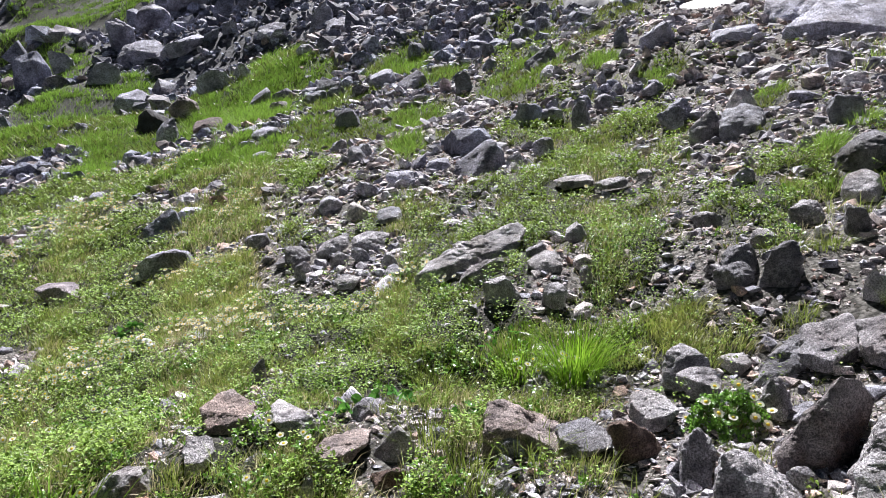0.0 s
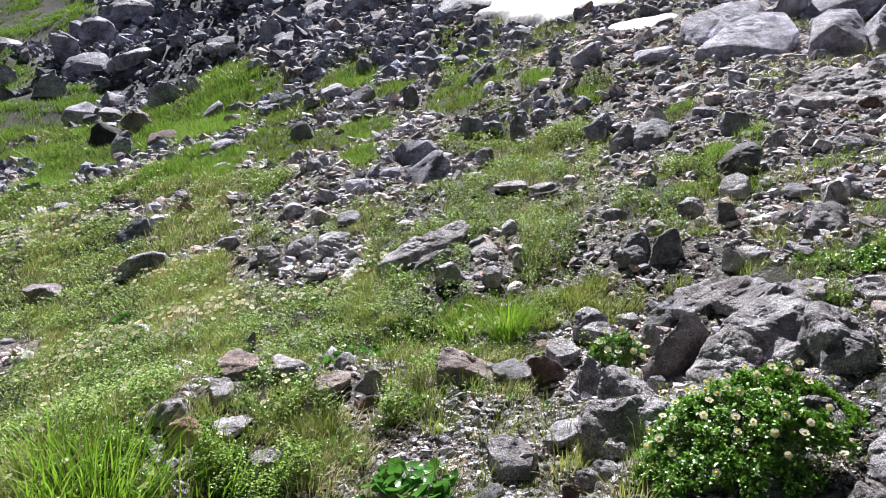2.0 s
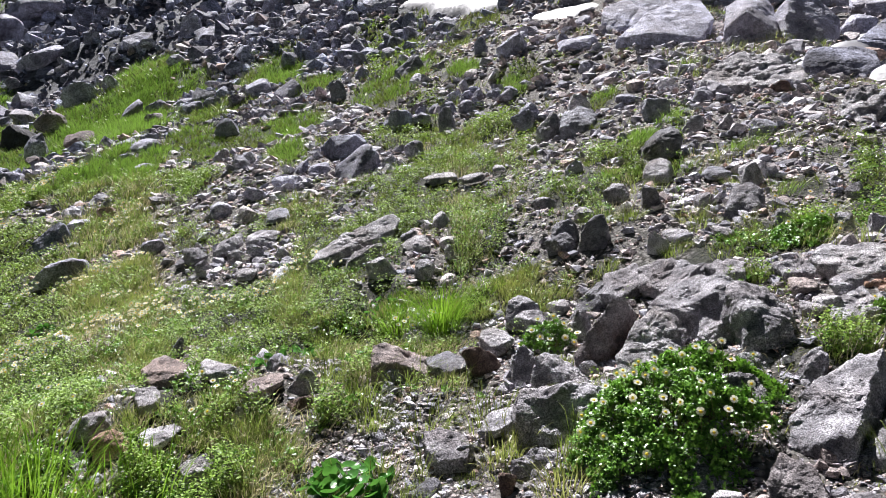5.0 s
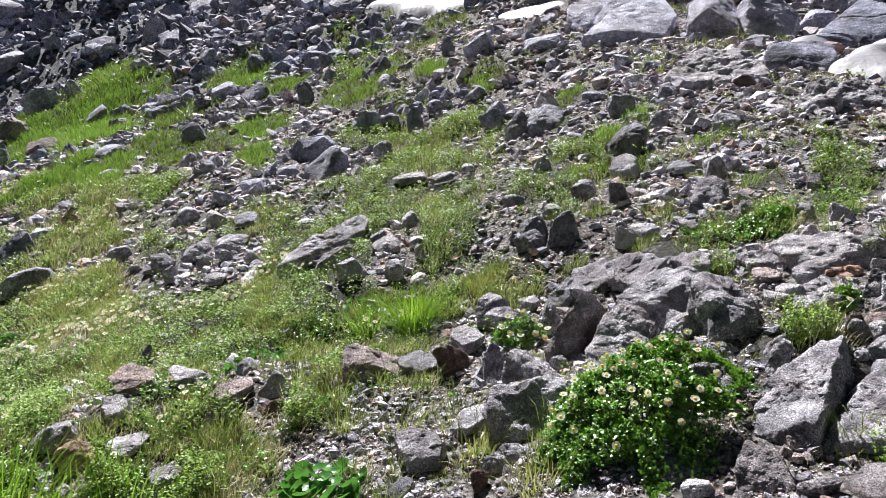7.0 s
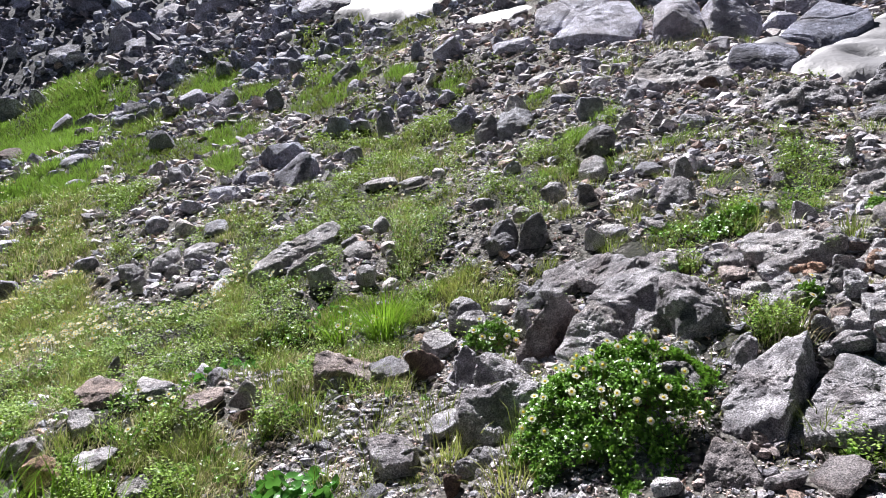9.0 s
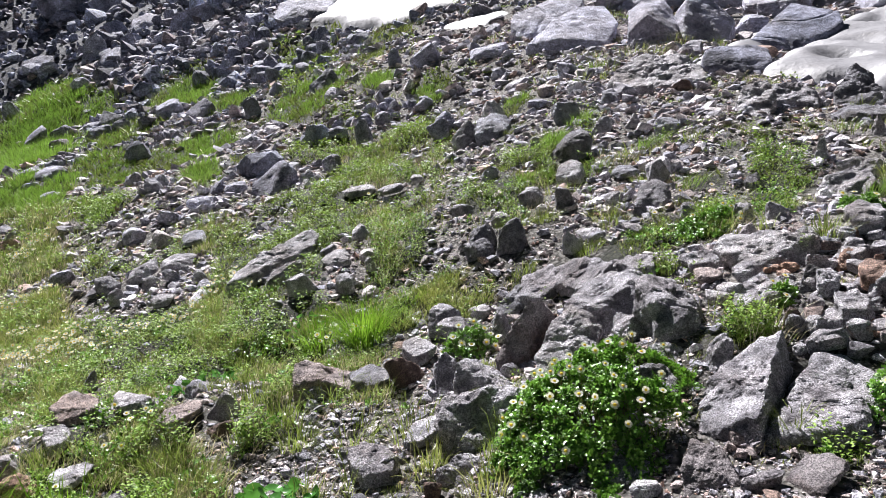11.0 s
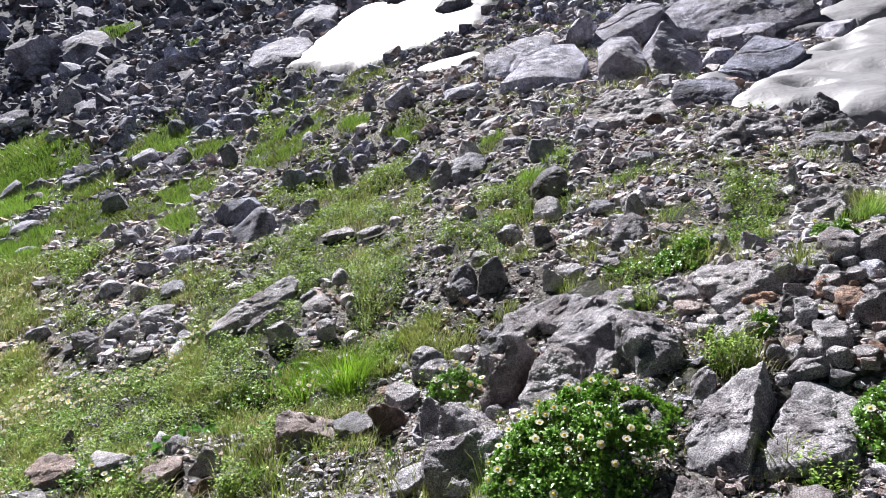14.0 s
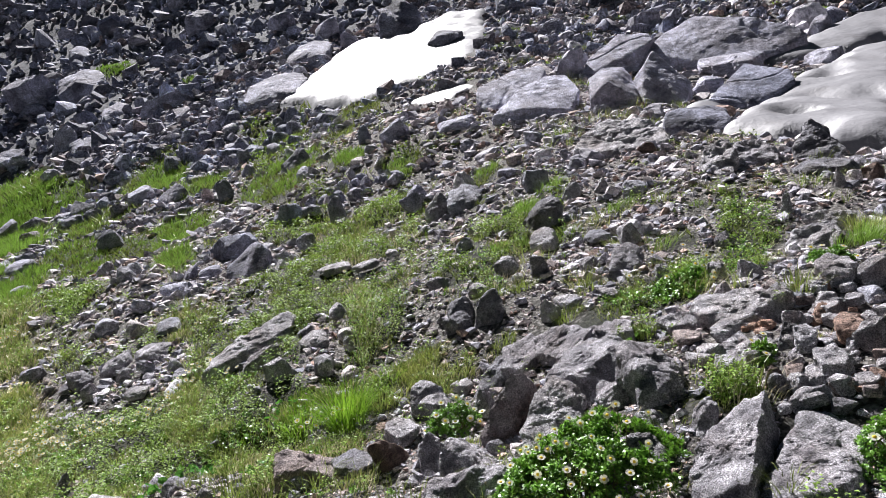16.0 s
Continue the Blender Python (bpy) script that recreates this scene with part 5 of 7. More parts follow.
boulder(-2.070, 5.392, 0.127, 0.108, 0.088, 21, "block", "grey", "grey stone at the foot of the gravel bank")
boulder(-1.850, 5.469, 0.133, 0.113, 0.070, 19, "block", "grey", "rounded grey stone on the gravel bank")
boulder(-1.61, 4.98, 0.17, 0.19, 0.04, 18, "slab", "pale", "pale stone at the edge of the gravel")
boulder(1.21, 5.16, 0.30, 0.25, 0.17, -13, "block", "dark", "dark square block standing in scree")
boulder(1.11, 4.77, 0.19, 0.22, 0.10, -13, "desk", "pale", "pale block below the dark square one")
boulder(0.81, 4.53, 0.16, 0.14, 0.08, -10, "block", "grey", "grey rounded stone in scree")
boulder(0.953, 4.302, 0.121, 0.103, 0.113, -12, "block", "dark", "dark upright block in scree")
boulder(0.45, 4.13, 0.17, 0.15, 0.12, -6, "tooth", "dark", "dark broken rock of the mossy outcrop")
boulder(0.57, 3.99, 0.21, 0.21, 0.15, -8, "lean", "dark", "dark fractured rock of the mossy outcrop")
boulder(0.42, 4.04, 0.17, 0.15, 0.09, -5, "block", "dark", "dark mossy rock at the foot of the outcrop")
boulder(0.851, 3.678, 0.115, 0.098, 0.108, -12, "wedge", "white", "pale triangular stone standing on edge")
boulder(1.33, 3.85, 0.18, 0.21, 0.11, -19, "desk", "grey", "broad grey rock sunk in the scree")
boulder(0.43, 7.60, 0.24, 0.20, 0.14, -3, "block", "grey", "dark grey rock in a cluster")
boulder(0.62, 6.94, 0.25, 0.27, 0.18, -5, "ridge", "grey", "dark grey tilted rock in a cluster")
boulder(0.87, 6.81, 0.34, 0.39, 0.17, -7, "desk", "blue", "broad dark grey rock in a cluster")
boulder(1.028, 5.641, 0.149, 0.127, 0.120, -10, "wedge", "grey", "pointed grey rock in scree")
boulder(1.54, 5.65, 0.20, 0.20, 0.11, -15, "lean", "grey", "leaning grey slabs in scree")
boulder(1.79, 5.57, 0.15, 0.13, 0.10, -17, "wedge", "white", "pale cone-shaped rock in scree")
boulder(1.93, 5.26, 0.19, 0.16, 0.09, -20, "block", "blue", "small bluish block in scree")
boulder(1.39, 4.52, 0.17, 0.20, 0.03, -17, "slab", "blue", "flat bluish stone in scree")
boulder(-0.39, 8.72, 0.20, 0.17, 0.23, 3, "tooth", "grey", "upright grey stone on the stony slope")
boulder(-0.98, 9.35, 0.31, 0.26, 0.21, 6, "block", "blue", "bluish grey block on the stony slope")
boulder(-1.52, 8.39, 0.52, 0.45, 0.23, 11, "block", "blue", "dark grey boulder in the rock band")
boulder(-1.27, 7.56, 0.50, 0.55, 0.24, 10, "ridge", "blue", "dark tilted rock in the rock band")
boulder(-1.90, 7.86, 0.20, 0.22, 0.13, 14, "slabtilt", "grey", "grey tilted slab in the rock band")
boulder(-1.97, 7.49, 0.28, 0.33, 0.11, 15, "slab", "pale", "flat pale stone on the stony slope")
boulder(-1.68, 7.79, 0.24, 0.28, 0.08, 12, "slab", "grey", "flat grey stone in the rock band")
boulder(-7.10, 16.34, 0.47, 0.40, 0.20, 24, "block", "grey", "grey rock in grass")
boulder(-5.35, 14.91, 0.40, 0.34, 0.18, 20, "block", "grey", "grey rounded stone in grass")
boulder(-5.74, 14.82, 0.49, 0.42, 0.16, 21, "block", "dark", "dark grey stone in grass")
boulder(-4.41, 15.03, 0.56, 0.65, 0.24, 17, "slab", "grey", "pale flat stones at the edge of the grass")
boulder(-3.65, 14.32, 0.54, 0.59, 0.22, 14, "ridge", "grey", "pointed grey stone at the edge of the grass")
boulder(-2.77, 13.19, 0.22, 0.19, 0.19, 12, "block", "pink", "brownish block at the edge of the grass")
boulder(-2.40, 12.80, 0.27, 0.23, 0.29, 11, "block", "dark", "dark block at the edge of the grass")
boulder(-2.16, 13.95, 0.28, 0.23, 0.15, 9, "wedge", "dark", "dark pointed stone in grass")
boulder(-1.15, 12.61, 0.50, 0.55, 0.29, 5, "ridge", "grey", "fractured grey boulder on the brow")
boulder(-0.95, 9.29, 0.27, 0.23, 0.19, 6, "block", "blue", "bluish block on the brow")
boulder(0.03, 11.86, 0.25, 0.22, 0.34, 0, "tooth", "dark", "dark upright half of a split boulder")
boulder(0.49, 11.08, 0.45, 0.38, 0.36, -2, "block", "grey", "grey half of a split boulder on the brow")
boulder(0.50, 7.77, 0.23, 0.20, 0.17, -3, "block", "grey", "grey block in the rocky cluster")
boulder(-5.19, 11.47, 0.49, 0.57, 0.20, 25, "slab", "grey", "low grey rocks in grass")
boulder(-5.27, 11.03, 0.40, 0.34, 0.16, 26, "block", "grey", "grey stones at the foot of the grass")
boulder(-3.89, 8.65, 0.22, 0.25, 0.04, 24, "slab", "grey", "low flat stone in turf")
boulder(-0.197, 4.362, 0.066, 0.056, 0.069, 3, "block", "pale", "small pale stone beside the bank")
boulder(-0.258, 4.895, 0.117, 0.135, 0.079, 3, "slab", "white", "whitish flat slab in scree")
boulder(-0.467, 4.746, 0.124, 0.106, 0.065, 6, "block", "grey", "grey stone beside the long slab")
boulder(-0.40, 4.52, 0.18, 0.21, 0.06, 6, "slab", "pale", "pale flat stone beside the long slab")
boulder(0.142, 6.113, 0.101, 0.116, 0.040, -1, "slab", "white", "whitish flat stone in short turf")
boulder(-0.34, 6.26, 0.28, 0.24, 0.05, 3, "slab", "pale", "long pale stone on the stony slope")
boulder(-0.08, 6.06, 0.23, 0.19, 0.04, 1, "slab", "grey", "grey flat stone on the stony slope")
boulder(-0.69, 7.85, 0.20, 0.17, 0.12, 5, "block", "pale", "pale block on the stony slope")
boulder(0.40, 4.75, 0.16, 0.14, 0.06, -4, "block", "grey", "grey block above the mossy outcrop")
boulder(0.591, 4.372, 0.132, 0.152, 0.051, -7, "slab", "pale", "pale flat stone above the mossy outcrop")
boulder(1.466, 4.195, 0.128, 0.147, 0.127, -19, "slab", "pale", "broad pale slab lying in the scree")
boulder(1.197, 4.115, 0.110, 0.095, 0.045, -16, "slab", "grey", "flat grey stone in the scree")
boulder(1.396, 3.505, 0.095, 0.081, 0.078, -21, "block", "grey", "grey stone in the grass")
boulder(0.633, 3.977, 0.076, 0.065, 0.089, -8, "block", "brown", "brown mossy stone beside the outcrop")
boulder(-4.37, 7.36, 0.37, 0.41, 0.22, 30, "ridge", "blue", "bluish grey boulder in flowery turf")
boulder(-4.34, 7.80, 0.26, 0.30, 0.09, 29, "slab", "white", "pale flat rock in flowery turf")
boulder(-4.08, 7.99, 0.23, 0.19, 0.15, 27, "block", "orange", "reddish brown rock with a pale top")
boulder(-3.62, 6.12, 0.50, 0.32, 0.16, 30, "block", "grey", "long humped grey rock in flowery turf")
boulder(-4.46, 5.98, 0.32, 0.37, 0.11, 36, "slab", "pink", "flat pinkish slab in the turf")
boulder(-1.43, 2.53, 0.16, 0.14, 0.09, 29, "block", "pale", "pale rounded rock with a lichen-tinged top")
boulder(-1.324, 2.429, 0.139, 0.118, 0.096, 28, "block", "orange", "orange-brown rock beside a pale rounded one")
boulder(-9.77, 19.79, 0.46, 0.39, 0.46, 26, "block", "grey", "rounded grey boulder on the stony slope")
boulder(-7.92, 16.88, 0.60, 0.66, 0.30, 25, "slabtilt", "grey", "tilted grey slab in grass")
boulder(-5.39, 12.16, 0.36, 0.30, 0.19, 24, "block", "grey", "grey stone in a line of rocks")
boulder(-5.78, 12.07, 0.49, 0.56, 0.17, 25, "slab", "grey", "low grey stones in a line")
boulder(-14.09, 24.28, 0.81, 0.93, 0.24, 30, "desk", "blue", "bluish talus rock on the far slope")
boulder(-12.67, 17.10, 0.41, 0.35, 0.27, 36, "block", "grey", "grey stone at the edge of the grass")
boulder(-13.83, 20.73, 1.04, 1.20, 0.38, 34, "slab", "grey", "heap of grey stones in grass")
boulder(-6.19, 15.82, 0.48, 0.56, 0.12, 21, "slab", "grey", "flat brownish grey stones in grass")
boulder(-7.68, 11.93, 0.43, 0.49, 0.23, 33, "slab", "grey", "grey stones below the grass")
boulder(-6.95, 9.82, 0.35, 0.41, 0.09, 35, "slab", "pale", "pale stone at the edge of the turf")
boulder(-1.130, 2.707, 0.055, 0.047, 0.063, 22, "block", "grey", "small grey rock in green turf")
boulder(-0.917, 2.636, 0.047, 0.040, 0.080, 18, "block", "white", "small whitish stone in turf")
boulder(-11.45, 32.66, 2.03, 2.33, 0.85, 19, "desk", "grey", "dark grey talus boulder on the far slope")
boulder(-13.69, 32.93, 2.05, 1.74, 1.24, 23, "block", "grey", "big grey talus boulder")
boulder(-2.19, 20.30, 1.80, 2.07, 0.52, 6, "desk", "grey", "smooth grey slab beside the snow")
boulder(-2.59, 28.85, 1.18, 1.00, 0.70, 5, "block", "grey", "grey talus boulder above the snow")
boulder(-0.87, 26.35, 1.03, 0.87, 0.61, 2, "block", "pale", "pale talus boulder at the edge of the snow")
boulder(1.46, 22.15, 1.34, 1.54, 1.05, -4, "desk", "grey", "big talus boulder at the edge of the snow")
boulder(-1.40, 24.22, 1.57, 1.81, 0.45, 3, "desk", "pale", "broad pale talus boulder by the snow")
boulder(-13.97, 39.88, 1.31, 1.51, 0.61, 19, "desk", "grey", "grey talus rock on the far slope")
boulder(-6.98, 36.44, 1.76, 1.50, 0.81, 11, "block", "grey", "dark talus boulder on the far slope")
boulder(-2.66, 21.99, 0.63, 0.63, 0.55, 7, "lean", "pale", "leaning pale talus slab")
boulder(5.84, 11.27, 0.99, 1.14, 0.25, -27, "slab", "pale", "long flat slab behind the bluish one")
boulder(4.65, 9.66, 0.43, 0.37, 0.28, -26, "block", "pale", "pale grey block on the stony slope")
boulder(3.03, 4.69, 0.43, 0.37, 0.07, -33, "slab", "dark", "dark flat rock in the hollow")
boulder(6.12, 8.51, 0.35, 0.40, 0.12, -36, "slab", "orange", "brown stone lying on the snow")
boulder(8.03, 12.22, 0.44, 0.37, 0.33, -33, "block", "pale", "pale rock melting out of the snow")
boulder(6.81, 10.39, 0.58, 0.66, 0.22, -33, "slab", "pale", "flat pale rock melting out of the snow")
boulder(2.743, 4.167, 0.115, 0.098, 0.120, -33, "wedge", "pale", "pale pointed rock below the snow")
boulder(2.286, 3.944, 0.077, 0.077, 0.116, -30, "lean", "pale", "pale leaning rock on the stony slope")
boulder(2.48, 6.38, 0.17, 0.15, 0.11, -21, "block", "brown", "brown stone in the hollow")
boulder(6.89, 16.71, 1.16, 0.18, 0.24, -22, "block", "pale", "pale talus boulder above the huge slab")
boulder(4.41, 16.97, 0.89, 0.89, 0.43, -14, "lean", "pale", "pale leaning boulder in the talus")
boulder(3.56, 12.30, 0.48, 0.40, 0.56, -16, "block", "pale", "pale block between the boulders")
boulder(6.01, 15.42, 0.70, 0.60, 0.25, -21, "block", "grey", "grey boulder in the talus")
boulder(3.01, 9.06, 0.28, 0.24, 0.16, -18, "block", "grey", "grey stone under the yellowish boulder")
boulder(8.55, 12.81, 0.60, 0.38, 0.20, -34, "block", "grey", "grey boulder above the snow")
boulder(3.022, 4.235, 0.144, 0.122, 0.104, -35, "block", "brown", "brownish block below the snow")
boulder(0.56, 11.25, 0.29, 0.25, 0.25, -3, "block", "grey", "grey block on the brow")
boulder(1.42, 7.27, 0.27, 0.31, 0.05, -11, "slab", "grey", "flat grey stone in the scree")
boulder(1.43, 6.24, 0.23, 0.20, 0.18, -13, "block", "blue", "bluish upright block in the scree")
boulder(1.82, 3.71, 0.11, 0.09, 0.06, -26, "wedge", "grey", "small grey pointed stone")
boulder(0.07, 2.41, 0.20, 0.15, 0.04, -1, "slab", "grey", "low grey slab bordering the gravel")
boulder(1.35, 10.57, 0.68, 0.68, 0.15, -8, "slab", "grey", "low grey boulder on the brow")
boulder(-14.77, 25.24, 1.70, 1.70, 0.56, 30, "slab", "grey", "long grey talus slab")
boulder(-0.10, 24.31, 0.75, 0.59, 0.45, 0, "wedge", "pale", "pale pointed talus boulder")
boulder(2.28, 18.30, 0.90, 0.90, 0.38, -7, "slab", "dark", "dark rock melting out of the snow")
boulder(-19.96, 33.90, 2.67, 2.27, 1.08, 30, "round", "grey", "large weathered grey boulder high on the talus")
boulder(-19.30, 23.22, 1.31, 1.12, 1.38, 40, "block", "blue", "huge bluish grey talus boulder below the grass slope")
boulder(-20.50, 26.22, 0.87, 0.74, 0.96, 38, "block", "grey", "upright grey talus boulder")
boulder(-19.58, 30.86, 1.68, 1.43, 1.12, 32, "round", "grey", "rounded grey talus boulder")
boulder(-17.81, 27.15, 1.79, 1.35, 0.59, 33, "desk", "pale", "long pale talus boulder")
boulder(-16.53, 22.97, 1.40, 1.40, 0.77, 36, "lean", "pale", "pale tilted talus slab above the grass")
boulder(-19.38, 28.35, 1.02, 0.86, 1.20, 34, "block", "grey", "tall grey talus block")
boulder(-9.47, 24.49, 1.07, 1.07, 0.74, 21, "lean", "pale", "pale slab leaning on the talus")
boulder(-11.33, 24.95, 1.27, 0.71, 0.40, 24, "desk", "pale", "flat pale talus boulder")
boulder(-10.42, 19.47, 1.04, 0.88, 0.60, 28, "block", "grey", "grey block at the edge of the grass")
boulder(-8.25, 26.38, 1.08, 1.08, 0.44, 17, "desk", "white", "whitish flat boulder on the talus")
boulder(-6.02, 24.70, 1.96, 0.35, 0.52, 14, "desk", "white", "broad whitish slab on the talus")
boulder(-7.12, 24.01, 0.73, 0.62, 0.29, 16, "block", "white", "whitish block on the talus")
boulder(-9.11, 25.81, 0.60, 0.51, 0.34, 19, "block", "pale", "pale block on the talus")
boulder(-8.29, 23.31, 0.95, 0.95, 0.38, 19, "desk", "pale", "pale flat stone on the talus")
boulder(-10.03, 17.23, 0.79, 0.67, 0.55, 30, "round", "pink", "tall brownish grey boulder in the grass")
boulder(-10.19, 16.26, 1.03, 0.87, 0.50, 32, "wedge", "black", "smooth boulder in shadow, painted black, in the grass")
boulder(-9.09, 14.94, 0.49, 0.41, 0.43, 31, "block", "grey", "grey stone below the shadowed boulder")
boulder(-6.50, 14.82, 0.41, 0.35, 0.18, 23, "block", "pink", "brownish stone in the grass")
boulder(-4.01, 11.81, 0.37, 0.31, 0.26, 18, "block", "blue", "bluish rock in the grass")
boulder(-8.16, 15.03, 0.64, 0.64, 0.19, 28, "desk", "brown", "brown flat rock in the grass")


def rubble_heap(cx, cy, across, along, n):
    """Flat pale stones lying over one another beside the outcrop."""
    r = np.random.default_rng(77)
    shapes, shades = ("table", "slab", "block", "table", "wedge"), ("pale", "white", "pale", "pink", "white", "pale", "orange", "white", "grey")
    words = {"pale": "pale tan", "white": "whitish", "grey": "speckled grey", "pink": "pinkish", "orange": "rusty orange", "blue": "bluish grey"}
    for i in range(n):
        a, q = r.uniform(0, 6.283), math.sqrt(r.random())
        x, y, w = cx + math.cos(a) * q * across, cy + math.sin(a) * q * along, r.uniform(0.025, 0.075)
        tint = shades[i % 9]
        boulder(x, y, w, w * r.uniform(0.6, 1.0), w * r.uniform(0.25, 0.55), r.uniform(0, 360), shapes[i % 5], tint, words[tint] + " flat stone in the rubble beside the outcrop")


rubble_heap(1.52, 2.42, 0.32, 0.50, 130)


def stone_row(cx, cy, across, along, n, seed):
    """Grey rocks of a loose row across the slope."""
    r = np.random.default_rng(seed)
    shapes, shades = ("slab", "desk", "block", "lean"), ("grey", "pale", "blue", "grey", "pink")
    for i in range(n):
        a, q = r.uniform(0, 6.283), math.sqrt(r.random())
        x, y, w = cx + math.cos(a) * q * across, cy + math.sin(a) * q * along, r.uniform(0.09, 0.24)
        boulder(x, y, w, w * r.uniform(0.7, 1.0), w * r.uniform(0.25, 0.6), r.uniform(0, 360), shapes[i % 4], shades[i % 5], "angular grey rock in a loose row across the slope")


def dark_heap(cx, cy, across, along, turn, n, seed):
    """Dark broken rocks piled along the upper edge of the grass."""
    r = np.random.default_rng(seed)
    shapes, shades = ("block", "lean", "desk", "block", "tooth"), ("dark", "grey", "dark", "blue")
    for i in range(n):
        a, q = r.uniform(0, 6.283), math.sqrt(r.random())
        u, v, w = math.cos(a) * q * across, math.sin(a) * q * along, r.uniform(0.18, 0.5)
        x, y = cx + u * math.cos(turn) - v * math.sin(turn), cy + u * math.sin(turn) + v * math.cos(turn)
        boulder(x, y, w, w * r.uniform(0.6, 0.9), w * r.uniform(0.4, 0.8), r.uniform(0, 360), shapes[i % 5], shades[i % 4], "dark broken rock in a heap above the grass")


dark_heap(-4.16, 18.98, 1.12, 1.44, 0.22, 26, 31)
dark_heap(-2.10, 16.60, 0.83, 1.67, 0.13, 20, 32)
stone_row(-0.41, 9.56, 1.05, 0.47, 34, 34)
dark_heap(-6.86, 19.89, 0.36, 0.73, 0.33, 8, 35)



# ---- loose stones ----
def rock_variants(count, kinds, extra):
    out = []
    for i in range(count):
        r = np.random.default_rng(900 + i + extra)
        p = hull_points(kinds[i % len(kinds)], r)
        if extra:
            p = p[r.permutation(len(p))[:extra]]
        bm = hull(p)
        bm.verts.index_update()
        v = np.array([q.co[:] for q in bm.verts])
        t = np.array([[q.index for q in f.verts] for f in bm.faces])
        bm.free()
        out.append((v - (v.min(0) + v.max(0)) / 2, t))
    return out


def clear_of_rocks(x, y, margin=0.42):
    ok = np.ones(len(x), bool)
    for bx, by, w, d in PLACED:
        ok &= ((x - bx) / (w * margin + 0.02)) ** 2 + ((y - by) / (d * margin + 0.02)) ** 2 > 1
    return ok


def clear_of_fronts(x, y, margin):
    """Places free of rocks and of a strip on their camera side, kept bare so plants don't hide them from view."""
    ok = clear_of_rocks(x, y, margin)
    for bx, by, w, d in PLACED:
        far = math.hypot(bx, by)
        if far < 9:
            cx, cy = bx * (1 - (0.36 * d + 0.02) / far), by * (1 - (0.36 * d + 0.02) / far)
            ok &= ((x - cx) / (w * 0.5)) ** 2 + ((y - cy) / (d * 0.32 + 0.02)) ** 2 > 1
    return ok


def wedge_sample(n, near, far, turn=(-44, 50)):
    """Places in the stretch of hillside ahead, thinning out with distance."""
    a = np.radians(rng.uniform(*turn, n))
    r = np.exp(rng.uniform(np.log(near), np.log(far), n))
    return -np.sin(a) * r, np.cos(a) * r, r


def in_snow(x, y):
    inside = np.zeros(len(x), bool)
    for o in SNOWS:
        o = np.array(o)
        one = np.zeros(len(x), bool)
        for p, q in zip(o, np.roll(o, -1, 0)):
            one ^= ((p[1] > y) != (q[1] > y)) & (x < (q[0] - p[0]) * (y - p[1]) / (q[1] - p[1] + 1e-9) + p[0])
        inside |= one
    return inside


def scatter_stones(n, near, far, small, large, power, in_turf, margin=0.42, turn=(-44, 50)):
    """Places, sizes and turns of stones: many small, few large, fewer in the turf."""
    x, y, r = wedge_sample(n, near, far, turn)
    green = np.maximum(cover(x, y, ("grass", "herb", "moss")), 0.8 * cover(x, y, ("dry",)))
    heap = np.clip(grain(x * 1.9 / np.clip(r / 6, 0.6, 5), y * 1.9 / np.clip(r / 6, 0.6, 5), 41) * 1.5 - 0.05, 0.65, 1)
    keep = rng.random(n) < np.where(r > 22, np.maximum(heap, 0.75) * (1 - green), np.maximum((1 - green) * heap, in_turf * (1 - green * 0.3)))
    keep &= clear_of_rocks(x, y, margin) & ~in_snow(x, y)
    x, y, r = x[keep], y[keep], r[keep]
    u = rng.random(len(x))
    size = (small ** (1 - power) + u * (large ** (1 - power) - small ** (1 - power))) ** (1 / (1 - power))
    size = np.clip(size * r, 0.010, 2.2)
    return x, y, r, size


def stone_matrix(n, size, flat):
    """Random turns and proportions."""
    dims = np.c_[rng.uniform(0.75, 1.3, n), rng.uniform(0.7, 1.1, n), rng.uniform(flat, flat + 0.4, n)] * size[:, None] * 0.5
    a, b, c = rng.uniform(0, 2 * np.pi, n), rng.normal(0, 0.28, n), rng.normal(0, 0.28, n)
    zero, one = np.zeros(n), np.ones(n)
    rz = np.stack([np.cos(a), -np.sin(a), zero, np.sin(a), np.cos(a), zero, zero, zero, one], -1).reshape(n, 3, 3)
    ry = np.stack([np.cos(b), zero, np.sin(b), zero, one, zero, -np.sin(b), zero, np.cos(b)], -1).reshape(n, 3, 3)
    rx = np.stack([one, zero, zero, zero, np.cos(c), -np.sin(c), zero, np.sin(c), np.cos(c)], -1).reshape(n, 3, 3)
    return rz @ ry @ rx * dims[:, None, :], dims


def stones_as_stuff(name, label, n, near, far, small, large, power, flat, in_turf, variants, mat, sunk=0.25, turn=(-44, 50)):
    x, y, r, size = scatter_stones(n, near, far, small, large, power, in_turf, 0.33 if large < 0.015 else 0.42, turn)
    m, dims = stone_matrix(len(x), size, flat)
    z = height(x, y) + dims[:, 2] * (1 - 2 * sunk)
    pick = rng.integers(0, len(variants), len(x))
    vs, fs, base = [], [], 0
    for i, (v, t) in enumerate(variants):
        k = np.flatnonzero(pick == i)
        if not len(k):
            continue
        p = np.einsum("nij,vj->nvi", m[k], v) + np.c_[x[k], y[k], z[k]][:, None, :]
        f = t[None] + (np.arange(len(k)) * len(v))[:, None, None] + base
        vs.append(p.reshape(-1, 3))
        fs.append(f.reshape(-1, 3))
        base += len(k) * len(v)
    me = mesh_of(name, np.concatenate(vs), np.concatenate(fs), [mat])
    return tagged(new(name, me), label, "stones", kind="stuff")


